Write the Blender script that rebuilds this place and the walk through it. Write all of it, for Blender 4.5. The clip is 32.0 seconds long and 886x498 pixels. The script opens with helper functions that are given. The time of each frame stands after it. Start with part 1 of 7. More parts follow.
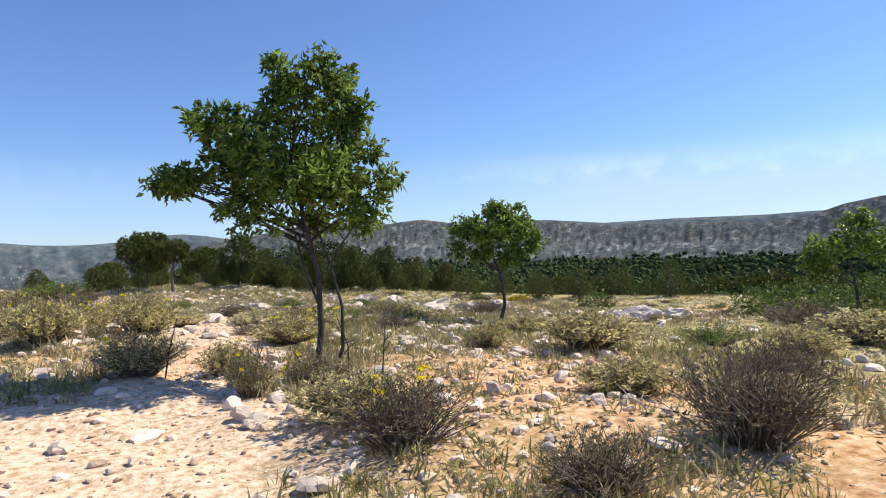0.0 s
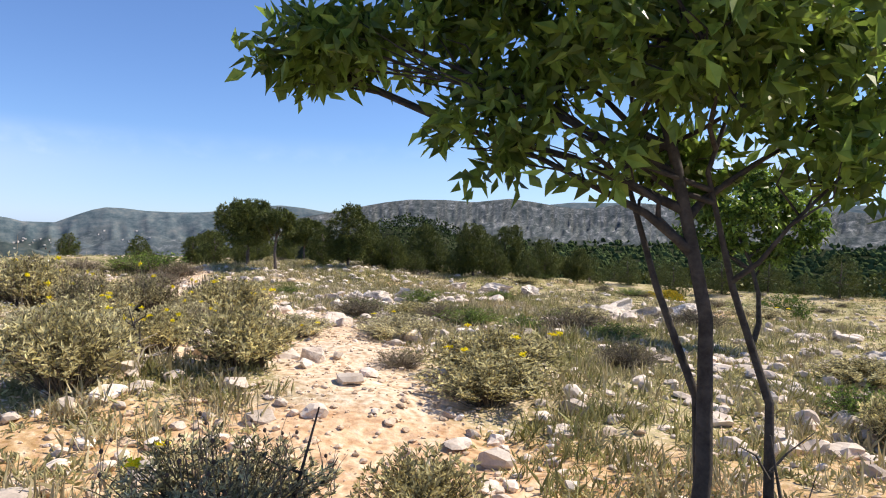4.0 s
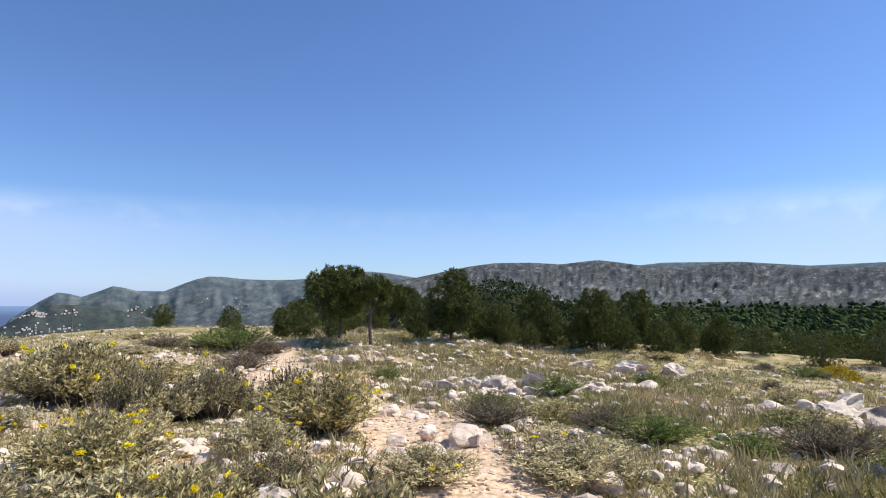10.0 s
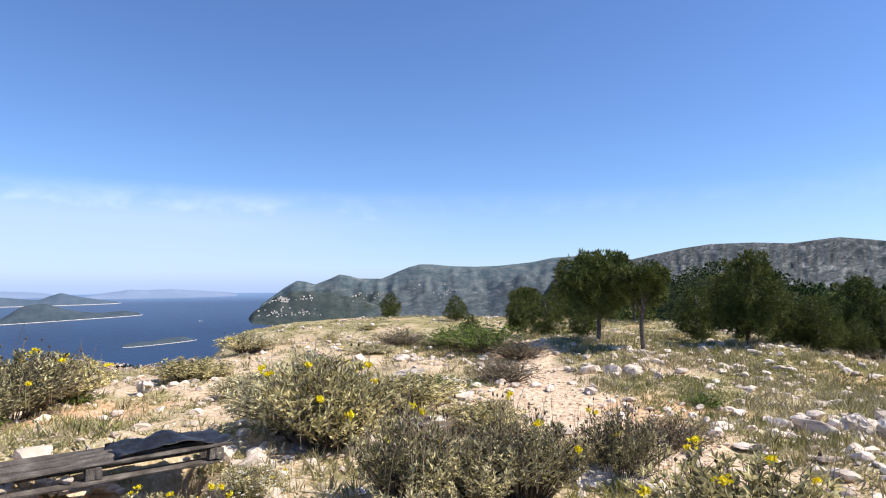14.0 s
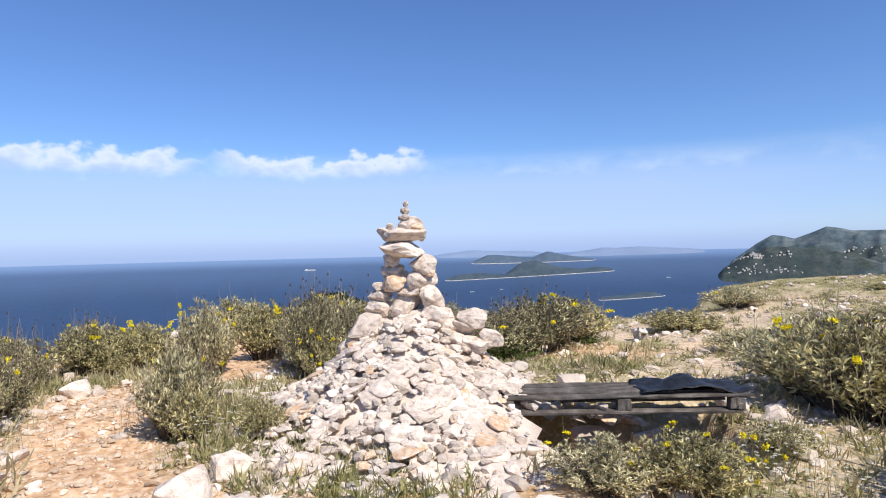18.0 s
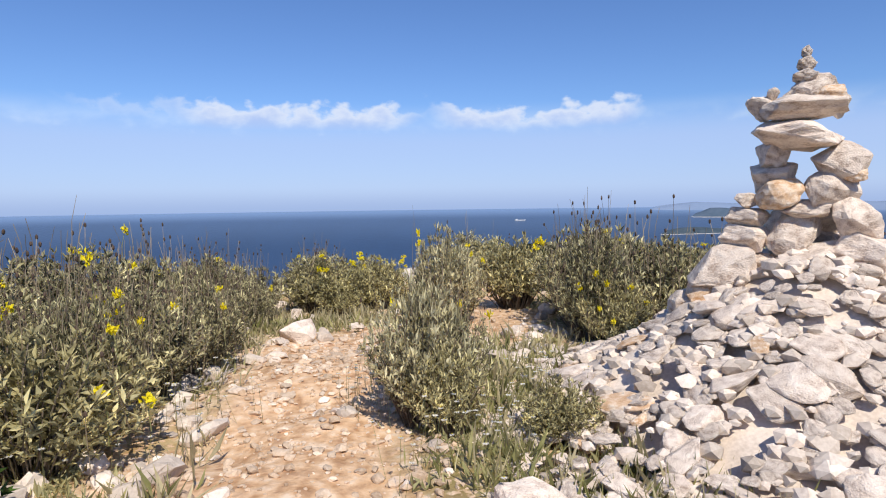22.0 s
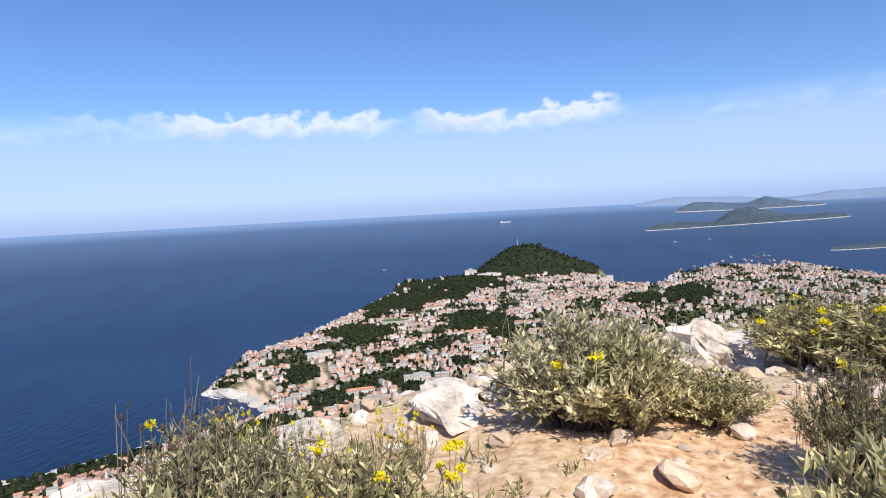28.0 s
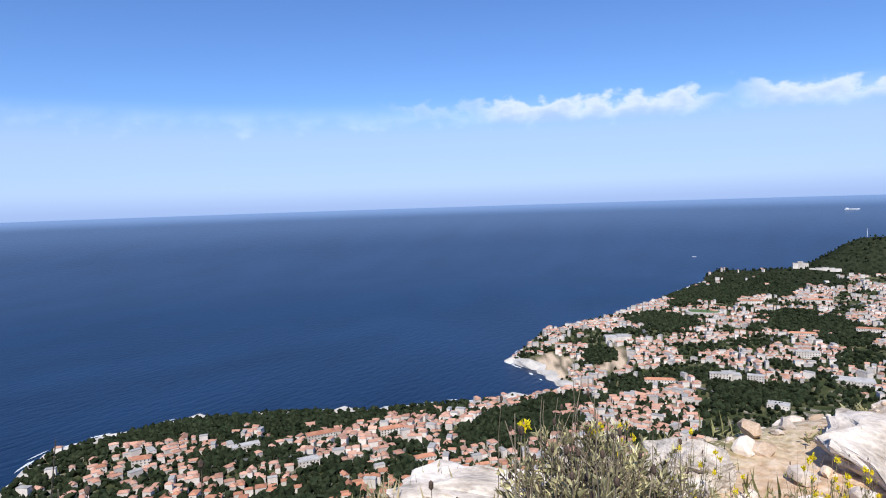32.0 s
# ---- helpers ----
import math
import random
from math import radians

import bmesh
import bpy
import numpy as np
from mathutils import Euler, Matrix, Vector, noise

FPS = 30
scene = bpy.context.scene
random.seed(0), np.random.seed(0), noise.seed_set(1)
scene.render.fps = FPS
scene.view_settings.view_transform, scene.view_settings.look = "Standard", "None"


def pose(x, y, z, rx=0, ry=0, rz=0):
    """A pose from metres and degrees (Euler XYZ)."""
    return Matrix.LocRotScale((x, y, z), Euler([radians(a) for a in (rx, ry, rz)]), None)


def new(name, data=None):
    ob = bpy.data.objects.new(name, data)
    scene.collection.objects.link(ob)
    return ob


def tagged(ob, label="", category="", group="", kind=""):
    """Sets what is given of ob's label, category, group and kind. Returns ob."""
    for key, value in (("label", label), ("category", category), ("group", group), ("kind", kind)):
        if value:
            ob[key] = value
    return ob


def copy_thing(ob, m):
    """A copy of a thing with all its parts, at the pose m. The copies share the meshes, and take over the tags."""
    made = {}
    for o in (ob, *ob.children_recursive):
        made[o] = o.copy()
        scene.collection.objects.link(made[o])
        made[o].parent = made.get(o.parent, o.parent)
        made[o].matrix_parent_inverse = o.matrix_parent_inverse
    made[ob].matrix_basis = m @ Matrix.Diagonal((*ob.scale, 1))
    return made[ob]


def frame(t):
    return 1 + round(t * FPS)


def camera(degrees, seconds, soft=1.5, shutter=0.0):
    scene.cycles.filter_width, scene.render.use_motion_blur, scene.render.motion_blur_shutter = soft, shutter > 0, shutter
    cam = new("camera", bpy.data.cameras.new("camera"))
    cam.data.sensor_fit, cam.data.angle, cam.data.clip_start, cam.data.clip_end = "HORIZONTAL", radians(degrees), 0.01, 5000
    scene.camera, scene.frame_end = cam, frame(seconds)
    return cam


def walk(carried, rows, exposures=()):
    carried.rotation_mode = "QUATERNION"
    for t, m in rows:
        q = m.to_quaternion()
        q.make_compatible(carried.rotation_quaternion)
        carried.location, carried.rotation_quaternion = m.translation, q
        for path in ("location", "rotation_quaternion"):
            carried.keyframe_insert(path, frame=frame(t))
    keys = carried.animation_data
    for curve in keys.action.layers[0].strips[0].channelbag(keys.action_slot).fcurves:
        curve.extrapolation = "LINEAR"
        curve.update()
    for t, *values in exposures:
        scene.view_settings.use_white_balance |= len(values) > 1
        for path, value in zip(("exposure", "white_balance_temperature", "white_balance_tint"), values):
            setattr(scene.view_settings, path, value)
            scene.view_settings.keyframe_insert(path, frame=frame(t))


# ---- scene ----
cam = camera(70.95, 32.0, soft=1.1)


def aim(x, y, z, yaw, pitch, roll):
    """A pose by its turn to the left of +y, its pitch up and its roll."""
    return pose(x, y, z, 90 + pitch, 0, yaw) @ pose(0, 0, 0, 0, 0, roll)


PATH = [
    (0.0, 0.01, 0.01, 1.51, 0.71, 0.84, -1.49),
    (0.5, -0.20, 0.54, 1.54, 0.88, 0.61, -0.17),
    (1.0, -0.45, 1.06, 1.56, 1.49, 0.69, 1.02),
    (1.5, -0.66, 1.72, 1.57, 2.73, 0.99, 1.36),
    (2.0, -0.98, 2.29, 1.58, 4.23, 0.99, 1.08),
    (2.5, -1.28, 2.84, 1.59, 5.81, 0.68, 0.47),
    (3.0, -1.54, 3.41, 1.58, 7.36, 0.28, 0.19),
    (3.5, -1.87, 3.92, 1.64, 8.35, -0.46, 0.57),
    (5.5, -2.94, 5.96, 1.65, 9.60, -1.88, 1.61),
    (6.0, -3.21, 6.36, 1.67, 11.88, -0.69, 1.42),
    (6.5, -3.43, 6.73, 1.70, 14.53, 1.02, 1.53),
    (7.0, -3.59, 7.04, 1.72, 16.49, 2.37, 1.76),
    (7.5, -3.62, 7.09, 1.75, 16.28, 2.65, 2.10),
    (8.0, -3.62, 6.96, 1.74, 13.81, 2.49, 2.09),
    (8.5, -3.59, 6.91, 1.80, 10.75, 2.94, 1.10),
    (9.0, -3.56, 6.98, 1.84, 10.09, 4.05, -0.90),
    (9.5, -3.61, 7.06, 1.84, 12.45, 4.52, -1.44),
    (10.0, -3.65, 7.27, 1.80, 16.63, 4.70, 0.09),
    (10.5, -3.73, 7.53, 1.76, 20.93, 4.57, 1.70),
    (11.0, -3.64, 7.72, 1.73, 25.42, 4.26, 2.62),
    (11.5, -3.63, 8.20, 1.72, 29.31, 3.71, 3.18),
    (12.0, -3.95, 9.02, 1.68, 32.22, 3.03, 3.21),
    (12.5, -5.02, 9.23, 1.84, 31.29, 3.72, 1.22),
    (13.0, -5.95, 9.37, 2.03, 30.95, 3.58, 0.10),
    (13.5, -6.48, 9.78, 1.99, 32.48, 3.59, -0.13),
    (15.5, -6.45, 9.66, 2.03, 46.34, 2.07, -0.76),
    (16.0, -6.50, 9.65, 1.98, 50.69, 1.61, -0.29),
    (16.5, -6.57, 9.66, 1.96, 55.93, 0.82, -0.03),
    (17.0, -6.62, 9.64, 1.95, 61.87, 0.12, -0.10),
    (17.5, -6.64, 9.60, 1.92, 68.56, -0.16, -0.42),
    (18.0, -6.75, 9.48, 1.91, 76.24, 0.06, -1.39),
    (18.5, -6.86, 9.30, 1.88, 83.69, 0.64, -1.85),
    (19.0, -7.14, 9.17, 1.82, 89.76, 0.89, -1.84),
    (19.5, -7.32, 9.05, 1.80, 93.64, 0.85, -2.09),
    (20.0, -7.52, 8.94, 1.80, 95.51, 0.32, -2.85),
    (20.5, -7.73, 8.95, 1.79, 95.75, -0.60, -3.55),
    (21.0, -8.19, 8.91, 1.72, 95.39, -1.82, -3.43),
    (21.5, -8.67, 8.86, 1.63, 95.29, -3.07, -2.28),
    (22.0, -9.24, 8.90, 1.55, 95.44, -4.13, -0.75),
    (22.5, -9.82, 8.88, 1.52, 96.49, -4.74, 0.33),
    (23.0, -10.33, 8.71, 1.61, 98.13, -4.76, 0.80),
    (23.5, -10.87, 8.49, 1.69, 99.77, -4.50, 0.66),
    (24.0, -11.30, 8.22, 1.77, 101.09, -4.37, -0.52),
    (24.5, -11.63, 8.04, 1.85, 101.28, -4.74, -1.54),
    (25.0, -12.17, 7.95, 1.87, 100.17, -5.45, -2.40),
    (25.5, -12.62, 7.83, 1.90, 99.45, -5.90, -2.83),
    (27.5, -15.00, 7.63, 1.85, 96.11, -5.35, -3.15),
    (28.0, -15.15, 7.71, 1.87, 94.17, -3.74, -3.01),
    (28.5, -15.28, 7.72, 1.89, 94.01, -2.21, -2.88),
    (29.0, -15.44, 7.64, 1.88, 96.61, -1.44, -2.90),
    (29.5, -15.56, 7.59, 1.88, 101.06, -1.78, -3.00),
    (30.0, -15.64, 7.53, 1.88, 105.78, -2.64, -3.16),
    (30.5, -15.65, 7.38, 1.84, 109.49, -3.52, -3.21),
    (31.0, -15.67, 7.27, 1.84, 112.50, -4.10, -2.73),
    (31.5, -15.69, 7.15, 1.84, 116.06, -4.40, -2.25),
    (32.0, -15.72, 7.04, 1.84, 121.72, -4.34, -1.84),
]
walk(cam, [(t, aim(*p)) for t, *p in PATH], exposures=[(0.0, 0.2, 6950, 10), (3.0, 0.3, 6850, 10), (6.0, 0.14, 6850, 10), (12.0, 0.06, 6550, 10), (13.5, 0.24, 6600, 10), (16.0, 0.12, 6450, 10), (19.0, -0.08, 6300, 10), (23.0, -0.2, 6400, 10), (25.0, 0.0, 6400, 10), (28.0, 0.02, 6350, 10), (32.0, -0.04, 6050, 10)])

# ---- sky and sun ----
SUN_TURN, SUN_UP = 65.0, 50.0          # degrees right of +y, and above the horizon
world = bpy.data.worlds.new("world")
scene.world = world
world.use_nodes = True
wn, wl = world.node_tree.nodes, world.node_tree.links
wn.clear()


def wmath(op, a, b=None, c=None):
    n = wn.new("ShaderNodeMath")
    n.operation = op
    for i, v in enumerate((a, b, c)):
        if v is None:
            continue
        if isinstance(v, (int, float)):
            n.inputs[i].default_value = v
        else:
            wl.new(v, n.inputs[i])
    return n.outputs[0]


def wrange(v, a, b, c, d):
    n = wn.new("ShaderNodeMapRange")
    n.interpolation_type = "SMOOTHSTEP"
    wl.new(v, n.inputs[0])
    for i, val in enumerate((a, b, c, d)):
        n.inputs[i + 1].default_value = val
    return n.outputs[0]


sky = wn.new("ShaderNodeTexSky")
sky.sky_type = "NISHITA"
sky.sun_disc = False
sky.sun_elevation, sky.sun_rotation = radians(SUN_UP), radians(SUN_TURN)
sky.altitude, sky.air_density, sky.dust_density, sky.ozone_density = 400, 1.0, 0.3, 2.0
coord = wn.new("ShaderNodeTexCoord")
split = wn.new("ShaderNodeSeparateXYZ")
wl.new(coord.outputs["Generated"], split.inputs[0])
turn = wmath("MULTIPLY", wmath("ARCTAN2", wmath("MULTIPLY", split.outputs[0], -1.0), split.outputs[1]), 57.2958)
rise = wmath("MULTIPLY", wmath("ARCSINE", split.outputs[2]), 57.2958)
# cumulus over the sea: a row of heaps with flat feet
heap_at = wn.new("ShaderNodeCombineXYZ")
wl.new(wmath("MULTIPLY", turn, 0.42), heap_at.inputs[0])
wl.new(wmath("MULTIPLY", rise, 0.62), heap_at.inputs[1])
heap = wn.new("ShaderNodeTexNoise")
heap.inputs["Scale"].default_value, heap.inputs["Detail"].default_value, heap.inputs["Roughness"].default_value = 1.0, 6.0, 0.50
wl.new(heap_at.outputs[0], heap.inputs["Vector"])
row_at = wn.new("ShaderNodeCombineXYZ")
wl.new(wmath("MULTIPLY", turn, 0.12), row_at.inputs[0])
row = wn.new("ShaderNodeTexNoise")
row.inputs["Scale"].default_value, row.inputs["Detail"].default_value = 1.0, 1.0
wl.new(row_at.outputs[0], row.inputs["Vector"])
crest = wmath("ADD", wmath("MULTIPLY", row.outputs[0], 2.4), wmath("MULTIPLY", wmath("SUBTRACT", heap.outputs[0], 0.5), 5.0))
over = wmath("SUBTRACT", wmath("ADD", crest, 7.8), rise)
body = wmath("MULTIPLY", wrange(over, 0.0, 1.0, 0.0, 1.0), wrange(rise, 5.0, 8.0, 0.0, 1.0))
# two clumps with a gap, and a faint tail
west = wmath("MULTIPLY", wrange(turn, 95.0, 101.0, 0.0, 1.0), wrange(turn, 115.0, 121.0, 1.0, 0.0))
north = wmath("MULTIPLY", wrange(turn, 76.0, 80.0, 0.0, 1.0), wrange(turn, 93.0, 98.0, 1.0, 0.0))
tail = wmath("MULTIPLY", wrange(turn, 114.0, 119.0, 0.0, 0.4), wrange(turn, 123.0, 128.0, 1.0, 0.0))
span = wmath("MAXIMUM", wmath("MAXIMUM", west, north), tail)
heaps = wmath("MULTIPLY", wmath("MULTIPLY", body, span), 0.9)
# thin high veil low over the inland ridge and a pale belt over the sea
veil_at = wn.new("ShaderNodeCombineXYZ")
wl.new(wmath("MULTIPLY", turn, 0.04), veil_at.inputs[0])
wl.new(wmath("MULTIPLY", rise, 0.16), veil_at.inputs[1])
veil = wn.new("ShaderNodeTexNoise")
veil.inputs["Scale"].default_value, veil.inputs["Detail"].default_value = 1.0, 3.0
wl.new(veil_at.outputs[0], veil.inputs["Vector"])
streak = wmath("MULTIPLY", wrange(veil.outputs[0], 0.30, 0.70, 0.35, 0.72), wmath("MULTIPLY", wrange(rise, 1.5, 4.5, 0.45, 1.0), wrange(rise, 5.5, 10.0, 1.0, 0.0)))
inland = wmath("MULTIPLY", streak, wrange(turn, -14.0, 8.0, 1.0, 0.0))
belt = wmath("MULTIPLY", wmath("MULTIPLY", wrange(rise, -1.0, 3.0, 0.86, 0.72), wrange(rise, 5.2, 9.2, 1.0, 0.0)), wrange(turn, 28.0, 60.0, 0.3, 1.0))
cloud = wmath("MINIMUM", wmath("MAXIMUM", wmath("MAXIMUM", heaps, inland), belt), 1.0)
tone = wn.new("ShaderNodeMix")
tone.data_type = "RGBA"
wl.new(wrange(over, 0.2, 2.6, 1.0, 0.0), tone.inputs["Factor"])
tone.inputs["A"].default_value, tone.inputs["B"].default_value = (5.2, 6.5, 9.8, 1), (8.9, 9.4, 10.4, 1)
mixed = wn.new("ShaderNodeMix")
mixed.data_type = "RGBA"
wl.new(cloud, mixed.inputs["Factor"])
tint = wn.new("ShaderNodeMix")
tint.data_type, tint.blend_type = "RGBA", "MULTIPLY"
tint.inputs["Factor"].default_value, tint.inputs["B"].default_value = 1.0, (0.80, 1.02, 1.42, 1)
wl.new(sky.outputs[0], tint.inputs["A"])
wl.new(tint.outputs["Result"], mixed.inputs["A"])
wl.new(tone.outputs["Result"], mixed.inputs["B"])
back = wn.new("ShaderNodeBackground")
back.inputs["Strength"].default_value = 0.105
# grey-blue sea haze in the last degree over the horizon
haze = wn.new("ShaderNodeMix")
haze.data_type = "RGBA"
wl.new(wmath("MULTIPLY", wrange(rise, -0.7, 1.8, 0.7, 0.0), wrange(turn, 28.0, 50.0, 0.0, 1.0)), haze.inputs["Factor"])
wl.new(mixed.outputs["Result"], haze.inputs["A"])
haze.inputs["B"].default_value = (3.5, 4.8, 7.8, 1)
wl.new(haze.outputs["Result"], back.inputs["Color"])
wout = wn.new("ShaderNodeOutputWorld")
wl.new(back.outputs[0], wout.inputs[0])

sun = new("sun", bpy.data.lights.new("sun", "SUN"))
sun.data.energy, sun.data.angle, sun.data.color = 5.5, radians(0.53), (1.0, 0.92, 0.80)
sun.matrix_world = pose(0, 0, 60, 90 - SUN_UP, 0, 180 - SUN_TURN)
# ---- plan of the ground ----
CENTRE = np.array((-8.0, 6.0))
SEA_Z = -400.0
# knots of the plateau's height
KNOTS = np.array([(0, 0, .12), (-1.7, 7.7, .15), (1.2, 6, .2), (3.7, 12.3, .1), (1.3, 15.2, -.1), (-.4, 22, -.35), (-4.5, 10.6, .35),
                  (-3.9, 12.7, .2), (-2.9, 14.4, .12), (-7.6, 18.4, .0), (-6.8, 23.4, -.1), (-3.5, 27.2, -.5), (5.4, 42, -2.2), (-10.4, 21.5, .15),
                  (-15, 32, .1), (-6.4, 9.6, .55), (-10.3, 8.8, .2), (-13.9, 7.6, .4), (-11.3, 8.8, .3), (-16.7, 6.4, .0),
                  (-15.8, 7.5, .3), (-18.8, 8.6, .25), (-19.8, 7.7, .2), (-15.4, 7.5, .33), (-17.0, 9.0, .25), (-23.5, 10.2, -.3), (-20, 22, .35), (-30, 38, .2), (-12.6, 26, .5), (-9.3, 27.2, .5), (-5, 29, .15), (-25.5, 21, -.75), (-27, 16.5, -1.3), (-30, 25, -1.6), (-30.5, 30.5, -.1), (14, 8, -.7), (20, 30, -2.6), (10, 22, -1.1), (14, 16, -1.2), (8, 31, -1.7), (-5, -8, .1)])
# the brow over the sea, seen from above
BROW = np.array([(60, -80), (10, -22), (-2, -8), (-9, .5), (-12.6, 3.9), (-15.4, 4.6), (-18.2, 5.05), (-19.7, 6.2), (-21.2, 7.4), (-24.3, 9.0), (-27, 13.3), (-28.5, 22), (-33, 31), (-46, 50), (-75, 90), (-160, 190), (-420, 480)], float)


def smooth(a, b, v):
    u = np.clip((v - a) / (b - a), 0, 1)
    return u * u * (3 - 2 * u)


def line_distance(x, y, line, closed=False):
    """Distance from a polyline, and whether the point lies to the right of its nearest piece."""
    best, side = np.full(np.shape(x), 1e18), np.zeros(np.shape(x))
    ends = np.roll(line, -1, 0) if closed else line[1:]
    for (ax, ay), (bx, by) in zip(line, ends):
        dx, dy = bx - ax, by - ay
        u = np.clip(((x - ax) * dx + (y - ay) * dy) / (dx * dx + dy * dy), 0, 1)
        d = (x - ax - u * dx) ** 2 + (y - ay - u * dy) ** 2
        s = (x - ax) * dy - (y - ay) * dx
        near = d < best
        best, side = np.where(near, d, best), np.where(near, s, side)
    return np.sqrt(best), side > 0


def waves(x, y, size, seed=0):
    """Cheap smooth noise between -1 and 1."""
    r = np.random.RandomState(seed)
    total = 0 * x
    for k in range(5):
        a, p, f = r.rand() * 6.3, r.rand() * 6.3, (0.7 + r.rand()) * 6.283 / size
        total = total + np.sin((x * np.cos(a) + y * np.sin(a)) * f + p + 1.3 * np.sin((y * np.cos(a) - x * np.sin(a)) * f * .7 + p * 2))
    return total / 3.2


def plateau(x, y):
    w, z = 0, 0
    for kx, ky, kz in KNOTS:
        v = 1 / ((x - kx) ** 2 + (y - ky) ** 2 + 2.5) ** 1.6
        w, z = w + v, z + v * kz
    return z / w


def inside(x, y, poly):
    hit = np.zeros(np.shape(x), bool)
    for (ax, ay), (bx, by) in zip(poly, np.roll(poly, -1, 0)):
        cross = ((ay > y) != (by > y)) & (x < (bx - ax) * (y - ay) / (by - ay + 1e-12) + ax)
        hit ^= cross
    return hit


SEAWARD = np.vstack([[(4000, -6000)], BROW, [(-3600, 4150), (-9000, 4150), (-9000, -9000)]])


def brow(x, y):
    """Distance from the brow over the sea, and whether the point lies inland of it."""
    return line_distance(x, y, BROW)[0], ~inside(x, y, SEAWARD)

# ---- materials ----
def shade(name, colours, size=1.0, rough=0.8, bump=0.3, fine=40.0, vary=0.0, metal=0.0, spec=0.3, islands=False, bump_size=None):
    """A surface of two or three colours in patches of a size (1/metres), with fine grain and relief. vary: how far each object differs."""
    m = bpy.data.materials.new(name)
    m.use_nodes = True
    t = m.node_tree
    n, l = t.nodes, t.links
    b = n["Principled BSDF"]
    b.inputs["Roughness"].default_value, b.inputs["Metallic"].default_value = rough, metal
    b.inputs["Specular IOR Level"].default_value = spec
    where = n.new("ShaderNodeTexCoord")
    big, small = n.new("ShaderNodeTexNoise"), n.new("ShaderNodeTexNoise")
    for tex, s in ((big, size), (small, fine)):
        tex.inputs["Scale"].default_value, tex.inputs["Detail"].default_value = s, 5.0
        l.new(where.outputs["Object"], tex.inputs["Vector"])
    add = n.new("ShaderNodeMath")
    add.operation = "MULTIPLY_ADD"
    l.new(small.outputs[0], add.inputs[0])
    add.inputs[1].default_value = 0.45
    l.new(big.outputs[0], add.inputs[2])
    ramp = n.new("ShaderNodeValToRGB")
    e = ramp.color_ramp.elements
    stops = [0.52, 0.94] if len(colours) == 2 else [0.5, 0.72, 0.95]
    e[0].position, e[0].color = stops[0], (*colours[0], 1)
    e[1].position, e[1].color = stops[-1], (*colours[-1], 1)
    if len(colours) == 3:
        mid = e.new(stops[1])
        mid.color = (*colours[1], 1)
    l.new(add.outputs[0], ramp.inputs[0])
    out = ramp.outputs[0]
    if vary:
        hsv = n.new("ShaderNodeHueSaturation")
        src = n.new("ShaderNodeNewGeometry") if islands else n.new("ShaderNodeObjectInfo")
        r = n.new("ShaderNodeMapRange")
        l.new(src.outputs["Random Per Island" if islands else "Random"], r.inputs[0])
        r.inputs[3].default_value, r.inputs[4].default_value = 1 - vary, 1 + vary
        l.new(r.outputs[0], hsv.inputs["Value"])
        l.new(out, hsv.inputs["Color"])
        out = hsv.outputs[0]
    l.new(out, b.inputs["Base Color"])
    if bump:
        bm_ = n.new("ShaderNodeBump")
        bm_.inputs["Strength"].default_value, bm_.inputs["Distance"].default_value = bump, bump_size or 0.6 / fine
        l.new(add.outputs[0], bm_.inputs["Height"])
        l.new(bm_.outputs[0], b.inputs["Normal"])
    return m


def leafy(name, colours, rough=0.6, vary=0.35, glow=0.35, size=3.0, spec=0.35):
    """A leaf: two-coloured, each leaf different, a little light passing through."""
    m = shade(name, colours, size=size, rough=rough, bump=0.0, fine=25.0, vary=vary, islands=True, spec=spec)
    t = m.node_tree
    b = t.nodes["Principled BSDF"]
    tr, mix = t.nodes.new("ShaderNodeBsdfTranslucent"), t.nodes.new("ShaderNodeMixShader")
    t.links.new(b.inputs["Base Color"].links[0].from_socket, tr.inputs[0])
    mix.inputs[0].default_value = glow
    t.links.new(b.outputs[0], mix.inputs[1])
    t.links.new(tr.outputs[0], mix.inputs[2])
    t.links.new(mix.outputs[0], t.nodes["Material Output"].inputs[0])
    return m


LIMESTONE = shade("limestone", [(.40, .30, .235), (.70, .585, .485), (.83, .73, .625)], size=5, rough=.9, bump=1.0, fine=38, vary=.14)
STAINED = shade("stained_limestone", [(.50, .28, .14), (.70, .50, .33), (.84, .74, .62)], size=6, rough=.9, bump=.7, fine=55, vary=.12)
GREYSTONE = shade("weathered_limestone", [(.32, .27, .22), (.60, .525, .445), (.80, .72, .63)], size=4, rough=.92, bump=1.0, fine=22, vary=.12)
GRAVEL = shade("gravel", [(.48, .39, .31), (.80, .70, .60)], size=3, rough=.9, bump=.3, fine=60, vary=.28, islands=True)
CHIPS = shade("path_chips", [(.40, .275, .175), (.58, .44, .315), (.72, .60, .48)], size=3, rough=.9, bump=.3, fine=60, vary=.22, islands=True)
SAGE = leafy("sage_leaf", [(.24, .205, .085), (.82, .74, .41)], vary=.7, glow=.36)
SAGE_PALE = leafy("pale_sage_leaf", [(.33, .29, .15), (.88, .81, .53)], vary=.6, glow=.38)
TWIGLEAF = leafy("twig_leaf", [(.11, .095, .055), (.34, .30, .18)], vary=.5, glow=.15)
HEDGELEAF = leafy("hedge_sage_leaf", [(.11, .10, .045), (.66, .60, .34)], vary=.8, glow=.14)
DRY = leafy("dry_stalk", [(.20, .15, .10), (.38, .31, .21)], glow=.1)
STEM = shade("shrub_stem", [(.085, .065, .048), (.22, .175, .13)], size=8, rough=.9, bump=.3)
